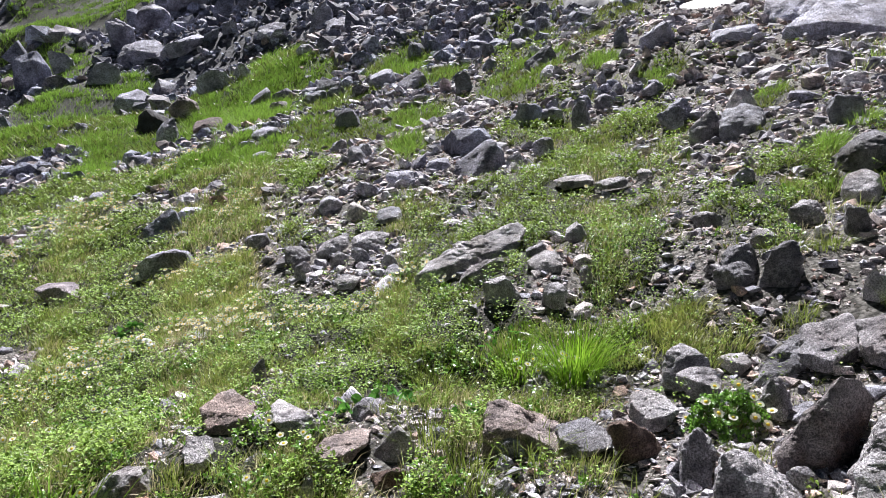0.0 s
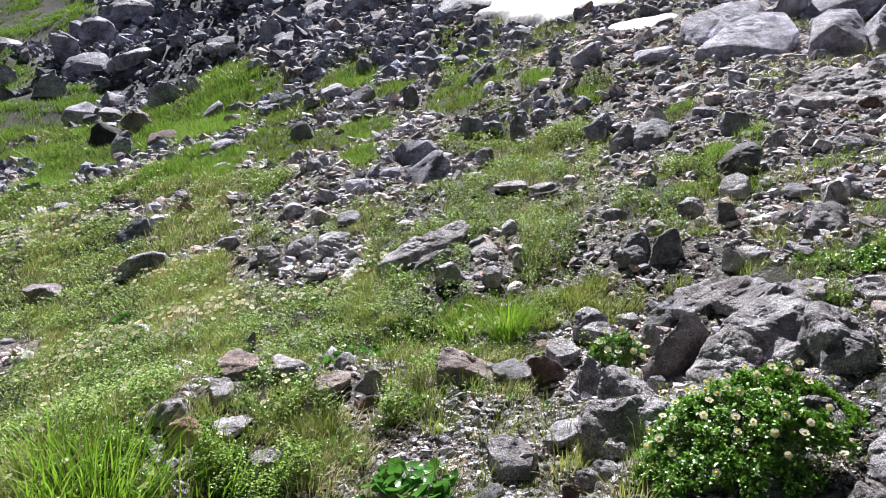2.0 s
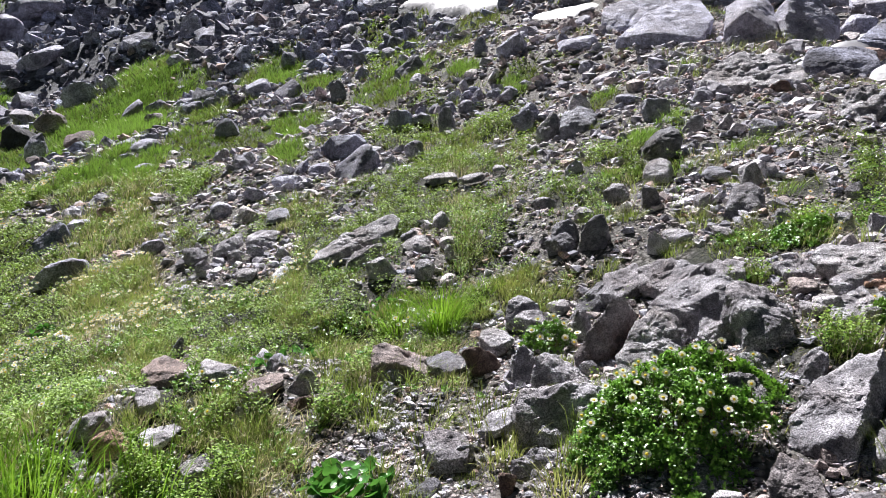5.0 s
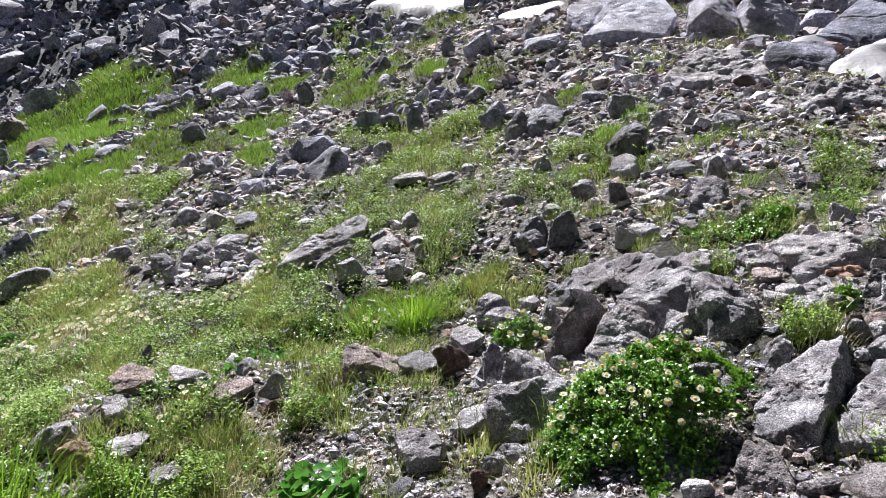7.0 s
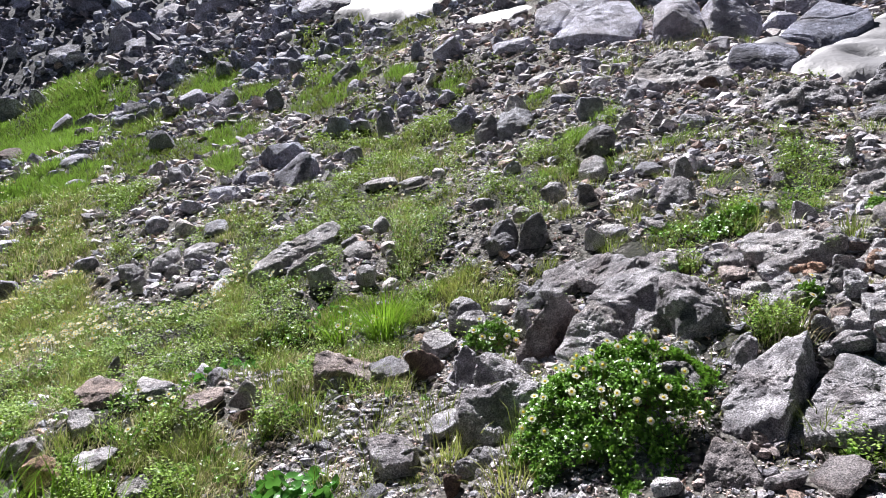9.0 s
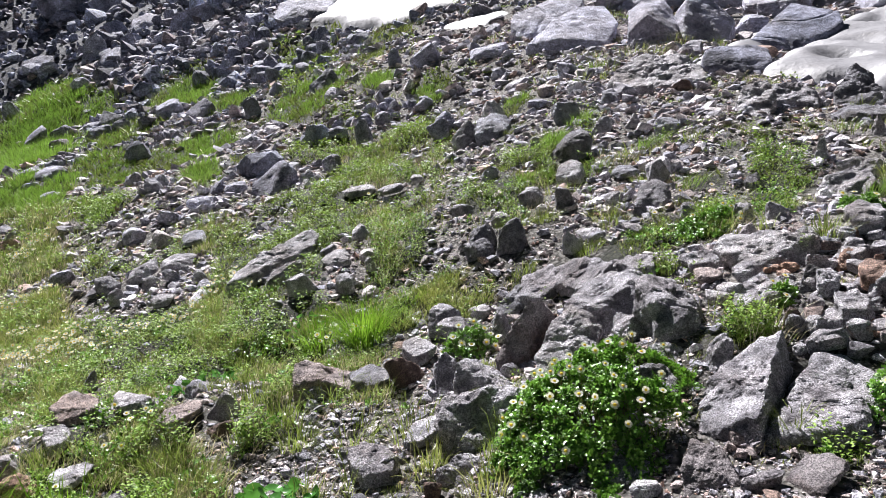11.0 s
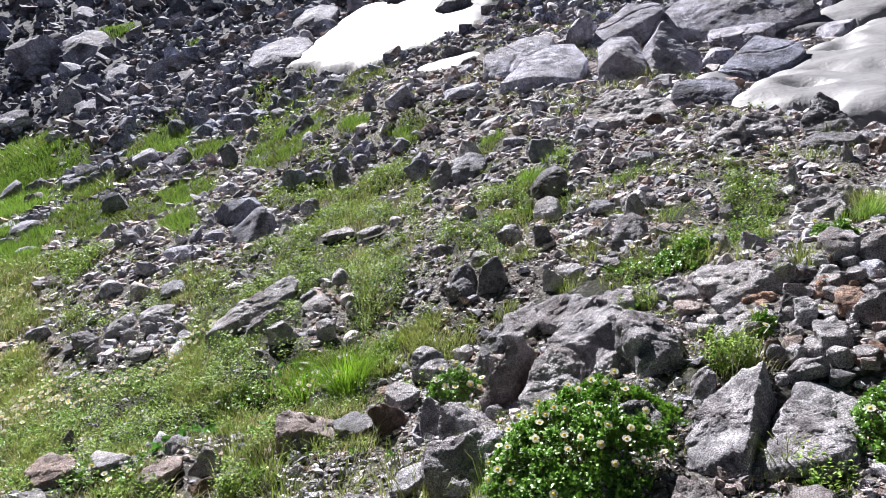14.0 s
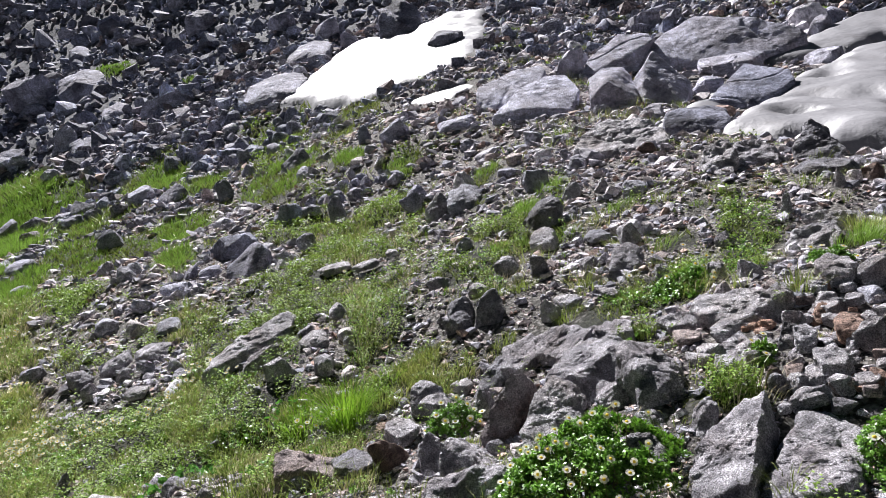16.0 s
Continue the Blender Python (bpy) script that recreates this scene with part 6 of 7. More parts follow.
PEBBLES = rock_variants(24, ("slab", "block"), 6)
SHARDS = rock_variants(24, ("slab", "plate"), 5)
STONES = rock_variants(40, ("slab", "block", "slabtilt", "block", "wedge", "slab"), 9)
TALUS_ROCKS = rock_variants(36, ("round", "block", "round", "round"), 15)
stones_as_stuff("grit", "fine pale grit and stone chips over the soil", 80000, 1.2, 17, 0.0015, 0.0045, 2.0, 0.22, 0.16, SHARDS, GRAVEL)
stones_as_stuff("gravel", "grey and brownish angular gravel over bare soil", 84000, 1.2, 26, 0.0034, 0.011, 2.2, 0.25, 0.08, PEBBLES, GRAVEL)
stones_as_stuff("scree", "loose angular grey stones lying thickly on the slope", 44000, 1.3, 26, 0.0068, 0.023, 2.6, 0.25, 0.03, STONES, RUBBLE)
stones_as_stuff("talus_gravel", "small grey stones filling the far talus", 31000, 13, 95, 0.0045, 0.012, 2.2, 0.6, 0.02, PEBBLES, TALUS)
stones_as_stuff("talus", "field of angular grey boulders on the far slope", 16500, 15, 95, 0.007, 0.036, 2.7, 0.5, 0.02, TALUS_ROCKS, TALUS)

stones_as_stuff("hillside_stones", "scattered grey stones on the hillside all round", 5000, 0.5, 40, 0.012, 0.06, 2.4, 0.35, 0.3, PEBBLES, RUBBLE, 0.25, (50, 316))


def loose_rocks(n, wanted):
    """Rocks that can be told apart, each a thing of its own."""
    x, y, r, size = scatter_stones(n, 2.0, 22, 0.02, 0.042, 2.6, 0.03)
    m, dims = stone_matrix(len(x), size, 0.5)
    tints = ("grey", "blue", "pale", "grey", "dark", "grey", "white", "pink", "blue")
    words = {"grey": "speckled grey", "blue": "bluish grey", "pale": "pale grey", "dark": "dark grey", "white": "whitish", "pink": "pinkish brown"}
    kinds = ("block", "slab", "wedge", "block", "desk", "tooth", "lean")
    order = np.argsort(r)
    vs, fs, base = [], [], 0
    for j, i in enumerate(order[:240]):
        me = boulder_mesh(kinds[i % 7], 2, 2, 2, 7000 + int(i), 3, rock_material(tints[i % 9], float(r[i])))
        me.transform(Matrix(m[i].tolist()).to_4x4())
        place = pose(x[i], y[i], ground(x[i], y[i]) + dims[i, 2] * 0.4)
        if j < wanted:
            ob = new("rock", me)
            ob.matrix_basis = place
            tagged(ob, words[tints[i % 9]] + " angular rock lying loose on the stony slope", "rock", "loose rocks on the slope")
            continue
        me.transform(place)
        corner = np.empty(len(me.vertices) * 3, np.float32)
        me.vertices.foreach_get("co", corner)
        vs.append(corner.reshape(-1, 3))
        fs.append(ball(3)[1] + base)
        base += len(me.vertices)
        bpy.data.meshes.remove(me)
    field = mesh_of("rock_field", np.concatenate(vs), np.concatenate(fs), [RUBBLE])
    tagged(new("rock_field", field), "angular rocks lying loose farther up the slope", "stones", kind="stuff")


loose_rocks(430, 40)


# ---- grass and herbs ----
def blades(x, y, z, tall, wide, lean_x, lean_y, curl):
    """Curved tapering blades, five corners and three triangles each."""
    n = len(x)
    a = rng.uniform(0, np.pi, n)
    wx, wy = np.cos(a) * wide / 2, np.sin(a) * wide / 2
    foot = np.c_[x, y, z]
    mid = foot + np.c_[lean_x * 0.42, lean_y * 0.42, tall * 0.6]
    tip = foot + np.c_[lean_x, lean_y, tall * (1 - curl)]
    side = np.c_[wx, wy, np.zeros(n)]
    v = np.stack([foot - side, foot + side, mid - side * 0.75, mid + side * 0.75, tip], 1).reshape(-1, 3)
    b = np.arange(n)[:, None] * 5
    f = np.concatenate([b + (0, 1, 3), b + (0, 3, 2), b + (2, 3, 4)], 1).reshape(-1, 3)
    return v, f


def tufts_at(cx, cy, r, per, tall, spread, sway=(0.25, -0.15)):
    """Blades for many tufts at once; farther tufts have fewer, broader blades."""
    n = len(cx)
    k = np.repeat(np.arange(n), per)
    a, q = rng.uniform(0, 2 * np.pi, len(k)), np.sqrt(rng.random(len(k)))
    rad = spread[k] * q
    x, y = cx[k] + np.cos(a) * rad, cy[k] + np.sin(a) * rad
    h = tall[k] * rng.uniform(0.55, 1.1, len(k))
    out = rng.uniform(0.3, 1.1, len(k)) * q
    lx = h * (np.cos(a) * out + sway[0] + rng.normal(0, 0.25, len(k)))
    ly = h * (np.sin(a) * out + sway[1] + rng.normal(0, 0.25, len(k)))
    wide = np.maximum(0.0030, r[k] * 0.0007) * rng.uniform(0.7, 1.3, len(k))
    return blades(x, y, height(x, y) - 0.008, h, wide, lx, ly, rng.uniform(0.0, 0.3, len(k)))


def grow(name, label, kinds, mat, n, near, far, per, tall, spread, sway, stray=0.0):
    x, y, r = wedge_sample(n, near, far)
    c = cover(x, y, kinds)
    lush = np.clip(grain(x * 3.4 / np.clip(r / 5, 0.8, 4), y * 3.4 / np.clip(r / 5, 0.8, 4), 51) * 3.4 - 1.0, np.where(r > 11, 0.5, np.where(r > 7, 0.28, 0.12)), 1)
    clump = np.clip(grain(x * 11 / np.clip(r / 5, 0.8, 4), y * 8 / np.clip(r / 5, 0.8, 4), 54) * 5.2 - 1.9, np.where(r > 11, 0.35, 0.05), 1)
    keep = (rng.random(n) < np.maximum(c * lush * clump, stray * (grain(x * 2.3, y * 2.3, 52) > 0.55))) & clear_of_fronts(x, y, 0.56) & ~in_snow(x, y)
    x, y, r = x[keep], y[keep], r[keep]
    t = rng.uniform(*tall, len(x)) * (0.35 + 0.95 * lush[keep]) * np.clip(r / 7, 0.8, 1.1) * (0.55 + 0.9 * grain(x * 2.7 / np.clip(r / 5, 1, 4) + 5, y * 2.7 / np.clip(r / 5, 1, 4), 53))
    s = rng.uniform(*spread, len(x)) * np.clip(r / 5, 0.8, 3.0)
    v, f = tufts_at(x, y, r, per, t, s, sway)
    return tagged(new(name, mesh_of(name, v, f, [mat])), label, "grass", kind="stuff")


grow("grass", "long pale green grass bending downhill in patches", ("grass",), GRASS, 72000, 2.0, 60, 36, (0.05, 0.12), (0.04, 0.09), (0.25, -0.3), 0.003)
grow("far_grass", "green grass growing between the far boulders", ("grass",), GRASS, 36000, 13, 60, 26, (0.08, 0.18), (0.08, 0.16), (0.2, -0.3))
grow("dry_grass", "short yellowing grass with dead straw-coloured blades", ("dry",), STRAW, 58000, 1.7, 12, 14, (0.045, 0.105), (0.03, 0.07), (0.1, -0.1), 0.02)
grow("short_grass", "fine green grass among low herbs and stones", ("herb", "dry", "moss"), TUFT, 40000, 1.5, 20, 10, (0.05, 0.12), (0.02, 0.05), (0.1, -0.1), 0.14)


grow("straw_litter", "pale dead straw lying loose in the turf", ("herb", "dry", "flower"), LITTER, 46000, 1.5, 11, 8, (0.04, 0.09), (0.06, 0.12), (0.3, -0.2), 0.03)


def sward(n, near, far, per):
    """Very short turf: single pointed blades, close together, on all that is grown over."""
    x, y, r = wedge_sample(n, near, far)
    c = cover(x, y, ("grass", "herb", "dry", "moss"))
    keep = (rng.random(n) < c * np.clip(grain(x * 9, y * 7, 58) * 3 - 0.8, 0.1, 1)) & clear_of_fronts(x, y, 0.5) & ~in_snow(x, y)
    k = np.repeat(np.flatnonzero(keep), per)
    m = len(k)
    far_off = r[k]
    px, py = x[k] + rng.normal(0, 0.007, m) * far_off, y[k] + rng.normal(0, 0.009, m) * far_off
    foot = np.c_[px, py, height(px, py) - 0.004]
    a, wide, tall = rng.uniform(0, 3.14, m), far_off * rng.uniform(0.0007, 0.0016, m), far_off * rng.uniform(0.003, 0.009, m)
    side = np.c_[np.cos(a), np.sin(a), 0 * a] * wide[:, None]
    tip = foot + np.c_[rng.normal(0, 0.8, m) * tall, rng.normal(-0.2, 0.8, m) * tall, tall]
    v = np.stack([foot - side, foot + side, tip], 1).reshape(-1, 3)
    return tagged(new("turf", mesh_of("turf", v, np.arange(3 * m).reshape(-1, 3), [SWARD])), "close short turf of mixed green and brown blades", "grass", kind="stuff")


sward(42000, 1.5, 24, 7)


def leaf_fans(x, y, z, size, per, spread, up):
    """Rosettes of small pointed leaves, each a folded diamond of four triangles' worth of shape."""
    k = np.repeat(np.arange(len(x)), per)
    n = len(k)
    a = rng.uniform(0, 2 * np.pi, n)
    q = np.sqrt(rng.random(n))
    c = np.c_[x[k] + np.cos(a) * q * spread[k], y[k] + np.sin(a) * q * spread[k], z[k] + rng.random(n) * up[k]]
    b = rng.uniform(0, 2 * np.pi, n)
    tilt = rng.uniform(-0.2, 0.9, n)
    s = size[k] * rng.uniform(0.6, 1.25, n)
    ahead = np.c_[np.cos(b) * np.cos(tilt), np.sin(b) * np.cos(tilt), np.sin(tilt)] * s[:, None]
    side = np.c_[-np.sin(b), np.cos(b), np.zeros(n)] * s[:, None] * rng.uniform(0.28, 0.42, n)[:, None]
    lift = np.array([0, 0, 1.0]) * s[:, None] * 0.12
    v = np.stack([c, c + ahead * 0.55 + side + lift, c + ahead, c + ahead * 0.55 - side + lift], 1).reshape(-1, 3)
    i = np.arange(n)[:, None] * 4
    return v, np.concatenate([i + (0, 1, 2), i + (0, 2, 3)], 1).reshape(-1, 3)


def herbs(name, label, kinds, mat, n, near, far, per, leaf, up, stray):
    x, y, r = wedge_sample(n, near, far)
    c = cover(x, y, kinds)
    lush = np.clip((0.5 * grain(x * 4.5, y * 4.5, 61) + 0.8 * grain(x * 12, y * 10, 63)) * 3.0 - 1.45, 0.02, 1)
    keep = (rng.random(n) < np.maximum(c * lush, stray * (grain(x * 2.6, y * 2.6, 62) > 0.6))) & clear_of_fronts(x, y, 0.54) & ~in_snow(x, y)
    x, y, r = x[keep], y[keep], r[keep]
    size = np.maximum(leaf * 1.2, r * 0.0034)
    v, f = leaf_fans(x, y, height(x, y), size * np.ones(len(x)), per, np.clip(r * 0.009, 0.025, 0.12), up * np.clip(lush[keep] * 1.2, 0.2, 1.2))
    return tagged(new(name, mesh_of(name, v, f, [mat])), label, "plants", kind="stuff")


def rosettes(c, n, size, per, r):
    """Stars of narrow lobed leaves that open outwards along n."""
    k = np.repeat(np.arange(len(c)), per)
    m = len(k)
    axis = n / np.linalg.norm(n, axis=1)[:, None]
    side = np.cross(axis, (0.3, 0.2, 0.93))
    side /= np.linalg.norm(side, axis=1)[:, None]
    other = np.cross(axis, side)
    a = r.uniform(0, 6.283, m)
    out = side[k] * np.cos(a)[:, None] + other[k] * np.sin(a)[:, None]
    rise = r.uniform(0.05, 1.1, m)[:, None]
    s = (size * r.uniform(0.6, 1.25, m))[:, None]
    ahead = (out * np.cos(rise) + axis[k] * np.sin(rise)) * s
    wide = np.cross(out, axis[k]) * s * r.uniform(0.2, 0.34, m)[:, None]
    foot = c[k] + axis[k] * (r.uniform(-0.9, 0.3, m)[:, None] * size)
    sag = axis[k] * s * 0.12
    v = np.stack([foot, foot + ahead * 0.5 + wide, foot + ahead * 0.62 + wide * 0.45, foot + ahead * 0.95 + wide * 0.75 - sag, foot + ahead - sag,
                  foot + ahead * 0.95 - wide * 0.75 - sag, foot + ahead * 0.62 - wide * 0.45, foot + ahead * 0.5 - wide], 1).reshape(-1, 3)
    i = np.arange(m)[:, None] * 8
    return v, np.concatenate([i + (0, 1, 2), i + (0, 2, 6), i + (0, 6, 7), i + (2, 3, 4), i + (2, 4, 6), i + (6, 4, 5)], 1).reshape(-1, 3)


def herb_stars(name, label, kinds, mat, n, near, far, leaf, up):
    """Dense low cushions of narrow leaves that stand in little stars."""
    x, y, r = wedge_sample(n, near, far)
    c = cover(x, y, kinds)
    lush = grain(x * 5.5, y * 5.5, 66) * 0.6 + grain(x * 15, y * 13, 67) * 0.4
    keep = (rng.random(n) < c * np.clip(lush * 5 - 1.9, 0.02, 1)) & clear_of_fronts(x, y, 0.5)
    x, y, lush = x[keep], y[keep], lush[keep]
    z = height(x, y) + up * np.clip(lush * 2.2 - 0.5, 0.05, 1.2) * rng.uniform(0.3, 1.0, len(x))
    face = np.c_[rng.normal(0, 0.4, len(x)), rng.normal(-0.2, 0.4, len(x)), np.ones(len(x))]
    v, f = rosettes(np.c_[x, y, z], face, leaf, 6, rng)
    return tagged(new(name, mesh_of(name, v, f, [mat])), label, "plants", kind="stuff")


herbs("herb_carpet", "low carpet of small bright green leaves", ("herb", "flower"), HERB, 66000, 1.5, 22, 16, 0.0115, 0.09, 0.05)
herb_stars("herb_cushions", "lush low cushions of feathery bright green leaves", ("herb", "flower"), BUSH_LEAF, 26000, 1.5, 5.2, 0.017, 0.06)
herbs("herb_sprigs", "scattered leafy green sprigs between dry grass blades", ("dry",), HERB, 26000, 1.6, 12, 16, 0.0115, 0.075, 0.0)
herbs("moss_carpet", "cushions of olive brown moss and dwarf shrubs", ("moss",), MOSS, 9000, 1.4, 8, 16, 0.007, 0.03, 0.004)


# ---- flowers ----
def petal_ring(count=5, radius=1.0):
    """Broad cupped petals round a centre; a unit flower facing up."""
    vs, fs = [], []
    for i in range(count):
        a = 2 * math.pi * i / count
        c, s = math.cos(a), math.sin(a)
        shape = [(0.1, 0, 0), (0.45, 0.37, 0.04), (0.86, 0.46, 0.11), (1.0, 0.0, 0.12), (0.90, -0.44, 0.12), (0.45, -0.38, 0.05)]
        b = len(vs)
        vs += [((u * c - v * s) * radius, (u * s + v * c) * radius, w * radius) for u, v, w in shape]
        fs += [(b, b + 1, b + 5), (b + 1, b + 2, b + 3), (b + 1, b + 3, b + 5), (b + 3, b + 4, b + 5)]
    return np.array(vs), np.array(fs)


def yolk_dome(radius=0.40):
    vs, fs = [(0, 0, radius * 0.75)], []
    for ring, (q, z) in enumerate(((0.6, 0.62), (1.0, 0.2))):
        vs += [(math.cos(k * math.pi / 4) * q * radius, math.sin(k * math.pi / 4) * q * radius, z * radius) for k in range(8)]
    for k in range(8):
        j = (k + 1) % 8
        fs += [(0, 1 + k, 1 + j), (1 + k, 9 + k, 9 + j), (1 + k, 9 + j, 1 + j)]
    return np.array(vs), np.array(fs)


PV, PF = petal_ring()
YV, YF = yolk_dome()
FLOWER_MESH = mesh_of("flower", PV, PF, [PETAL], smooth=True)
YOLK_MESH = mesh_of("flower_centre", YV, YF, [YOLK], smooth=True)


def stem_mesh(tall):
    v, f = [], []
    for k, z in enumerate((0.0, -tall)):
        v += [(math.cos(i * 2.094) * 0.0012, math.sin(i * 2.094) * 0.0012, z) for i in range(3)]
    for i in range(3):
        j = (i + 1) % 3
        f += [(i, j, 3 + j), (i, 3 + j, 3 + i)]
    return mesh_of("stem", v, f, [STEM])


STEM_MESH = stem_mesh(0.07)


def flower_on(parent, x, y, z, radius, lean, r):
    """One white flower with its yellow centre and stalk, under a plant."""
    turn = pose(x, y, z, lean + r.normal(0, 12), r.normal(0, 14)) @ pose(0, 0, 0, 0, 0, r.uniform(0, 360))
    head = part("flower", FLOWER_MESH, parent, "", turn @ Matrix.Diagonal((radius, radius, radius, 1)))
    part("flower_centre", YOLK_MESH, head, "yellow centre")
    part("flower_stalk", STEM_MESH, parent, "", pose(x, y, z - 0.002, r.normal(0, 8), r.normal(0, 8), 0))
    return head


def cushion_top(ux, uy, tall):
    """Height of a lumpy dome over its unit disc."""
    q = np.hypot(ux, uy)
    return np.clip(1 - q ** 2.6, 0, 1) * tall * (0.62 + 0.55 * grain(ux * 3.1 + 3, uy * 3.1 + 3, 72) + 0.25 * (grain(ux * 9 + 3, uy * 9, 73) - 0.5))


def cushion(x, y, half_wide, half_deep, tall, clumps, leaf, label, kind="flowering_bush", gap=None):
    """A lumpy cushion of small lobed leaves over woody twigs."""
    bush = tagged(new(kind), label, "bush")
    bush.matrix_basis = pose(x, y, ground(x, y))
    r = np.random.default_rng(int(abs(x) * 1000) + 3)
    a, q = r.uniform(0, 2 * np.pi, clumps), np.sqrt(r.random(clumps))
    wob = 0.95 + (grain(np.cos(a) * 1.6 + 9, np.sin(a) * 1.6 + 9, 71) - 0.5) * 0.5 + (grain(np.cos(a) * 6, np.sin(a) * 6, 74) - 0.5) * 0.3
    ux, uy = np.cos(a) * q * wob, np.sin(a) * q * wob
    thick = grain(ux * 7 + 20, uy * 7, 75)
    keep = r.random(clumps) < np.clip(thick * 2.6 - 0.55, 0.12, 1)
    if gap:
        keep &= ((ux * half_wide - gap[0]) / gap[2]) ** 2 + ((uy * half_deep - gap[1]) / gap[3]) ** 2 > 1
    ux, uy, q = ux[keep], uy[keep], np.hypot(ux, uy)[keep]
    top = np.maximum(cushion_top(ux, uy, tall), 0.008)
    low = r.random(len(ux)) ** 3
    cx, cy = ux * half_wide, uy * half_deep
    cz = top * (1 - 0.55 * low) + height(x + cx, y + cy) - ground(x, y)
    face = np.c_[ux * 0.8, uy * 0.8, 0.75 + 0 * ux] + r.normal(0, 0.28, (len(ux), 3))
    v, f = rosettes(np.c_[cx, cy, cz], face, leaf, 8, r)
    part("foliage", mesh_of("foliage", v, f, [BUSH_LEAF]), bush, "small lobed bright green leaves")
    n = 200
    b, e = r.uniform(0, 2 * np.pi, n), np.sqrt(r.random(n))
    tx, ty = np.cos(b) * e * half_wide * 0.9, np.sin(b) * e * half_deep * 0.9
    v, f = blades(tx * 0.4, ty * 0.4, np.full(n, -0.02), np.sqrt(1 - e * e * 0.9) * tall * 0.95, np.full(n, 0.004), tx * 0.6, ty * 0.6, np.zeros(n))
    part("twig_tangle", mesh_of("twig_tangle", v, f, [STEM]), bush, "thin brown woody twigs")
    return bush


def flowers_over(bush, x, y, half_wide, half_deep, tall, count, radius, lift, seed):
    """White flowers spread over a cushion, kept apart from one another."""
    r = np.random.default_rng(seed)
    taken = []
    for _ in range(count * 30):
        a, q = r.uniform(0, 6.283), math.sqrt(r.random()) * 0.97
        ux, uy = math.cos(a) * q, math.sin(a) * q
        fx, fy = ux * half_wide, uy * half_deep
        if len(taken) == count or any(math.hypot(fx - u, (fy - w) * 0.8) < radius * 2.6 for u, w in taken):
            continue
        taken.append((fx, fy))
        fz = float(cushion_top(ux, uy, tall)) + lift * r.uniform(0.5, 1.6) + ground(x + fx, y + fy) - ground(x, y)
        flower_on(bush, fx, fy, fz, radius * r.uniform(0.85, 1.15), 38, r)


BUSH = (0.545, 2.08, 0.325, 0.290, 0.175)
big_bush = cushion(*BUSH, 5200, 0.0155, "rounded green bush dotted with white yellow-centred flowers among boulders", gap=(0.165, 0.0, 0.085, 0.10))
flower_random = np.random.default_rng(5)
for fx, fy in [(0.030, 0.200), (-0.011, 0.060), (0.014, 0.034), (0.049, 0.022), (0.080, -0.020), (0.113, -0.003), (0.126, -0.045), (0.261, 0.161), (0.016, -0.067), (0.022, -0.126), (-0.049, -0.042), (-0.069, 0.013), (-0.054, 0.076), (-0.043, 0.200), (-0.091, 0.119), (-0.083, 0.200), (-0.118, 0.053), (-0.140, 0.075), (-0.156, 0.112), (-0.138, 0.111), (-0.114, 0.017), (-0.092, 0.019), (-0.207, 0.200), (-0.213, 0.200), (-0.215, 0.200), (-0.234, 0.042), (-0.219, -0.030), (-0.201, 0.042), (-0.145, -0.069), (-0.071, -0.104), (-0.036, -0.142), (-0.072, -0.138), (0.038, -0.155), (0.157, -0.117), (0.143, -0.164), (0.098, -0.160), (0.076, -0.185), (0.006, -0.183), (0.165, -0.208), (0.086, -0.224), (0.029, -0.223), (-0.228, -0.093), (-0.254, -0.035), (-0.280, -0.009), (-0.267, 0.052), (-0.135, -0.206)]:
    top = float(cushion_top(fx / BUSH[2], fy / BUSH[3], BUSH[4]))
    flower_on(big_bush, fx, fy, max(top, 0.03) + 0.03 + ground(BUSH[0] + fx, BUSH[1] + fy) - ground(*BUSH[:2]), flower_random.uniform(0.0105, 0.0132), 38, flower_random)


def small_bush(x, y, w, deep, tall, count, label, radius=0.014):
    bush = cushion(x, y, w, deep, tall, int(520 * w / 0.12), 0.015, label, "small_flowering_bush")
    flowers_over(bush, x, y, w, deep, tall, count, radius, 0.022, int(abs(y) * 1000))
    return bush


small_bush(0.264, 3.057, 0.132, 0.09, 0.10, 13, "small green bush with white flowers between grey rocks")
small_bush(1.89, 2.94, 0.11, 0.08, 0.07, 6, "low green cushion with a few white flowers among rubble")
small_bush(1.26, 2.39, 0.06, 0.05, 0.05, 3, "small green sprig with white flowers among stones")
small_bush(1.31, 1.80, 0.13, 0.12, 0.12, 2, "leafy green bush beside a pale boulder")
small_bush(1.39, 3.26, 0.17, 0.12, 0.07, 9, "bright green cushion with white flowers above the outcrop")


def flower_bed(n, near, far):
    """Places of flowers in a meadow."""
    x, y, r = wedge_sample(n, near, far)
    c = cover(x, y, ("flower",)) * np.clip(grain(x * 3.7, y * 3.7, 81) * 3 - 0.8, 0, 1)
    few = cover(x, y, ("fewflower",)) * 0.06
    keep = (rng.random(n) < np.maximum(c, few)) & clear_of_fronts(x, y, 0.5)
    return x[keep], y[keep], r[keep]


fx, fy, fr = flower_bed(25000, 2.0, 16)
order = np.argsort(fr)
fx, fy, fr = fx[order], fy[order], fr[order]
fz = height(fx, fy) + rng.uniform(0.06, 0.105, len(fx))

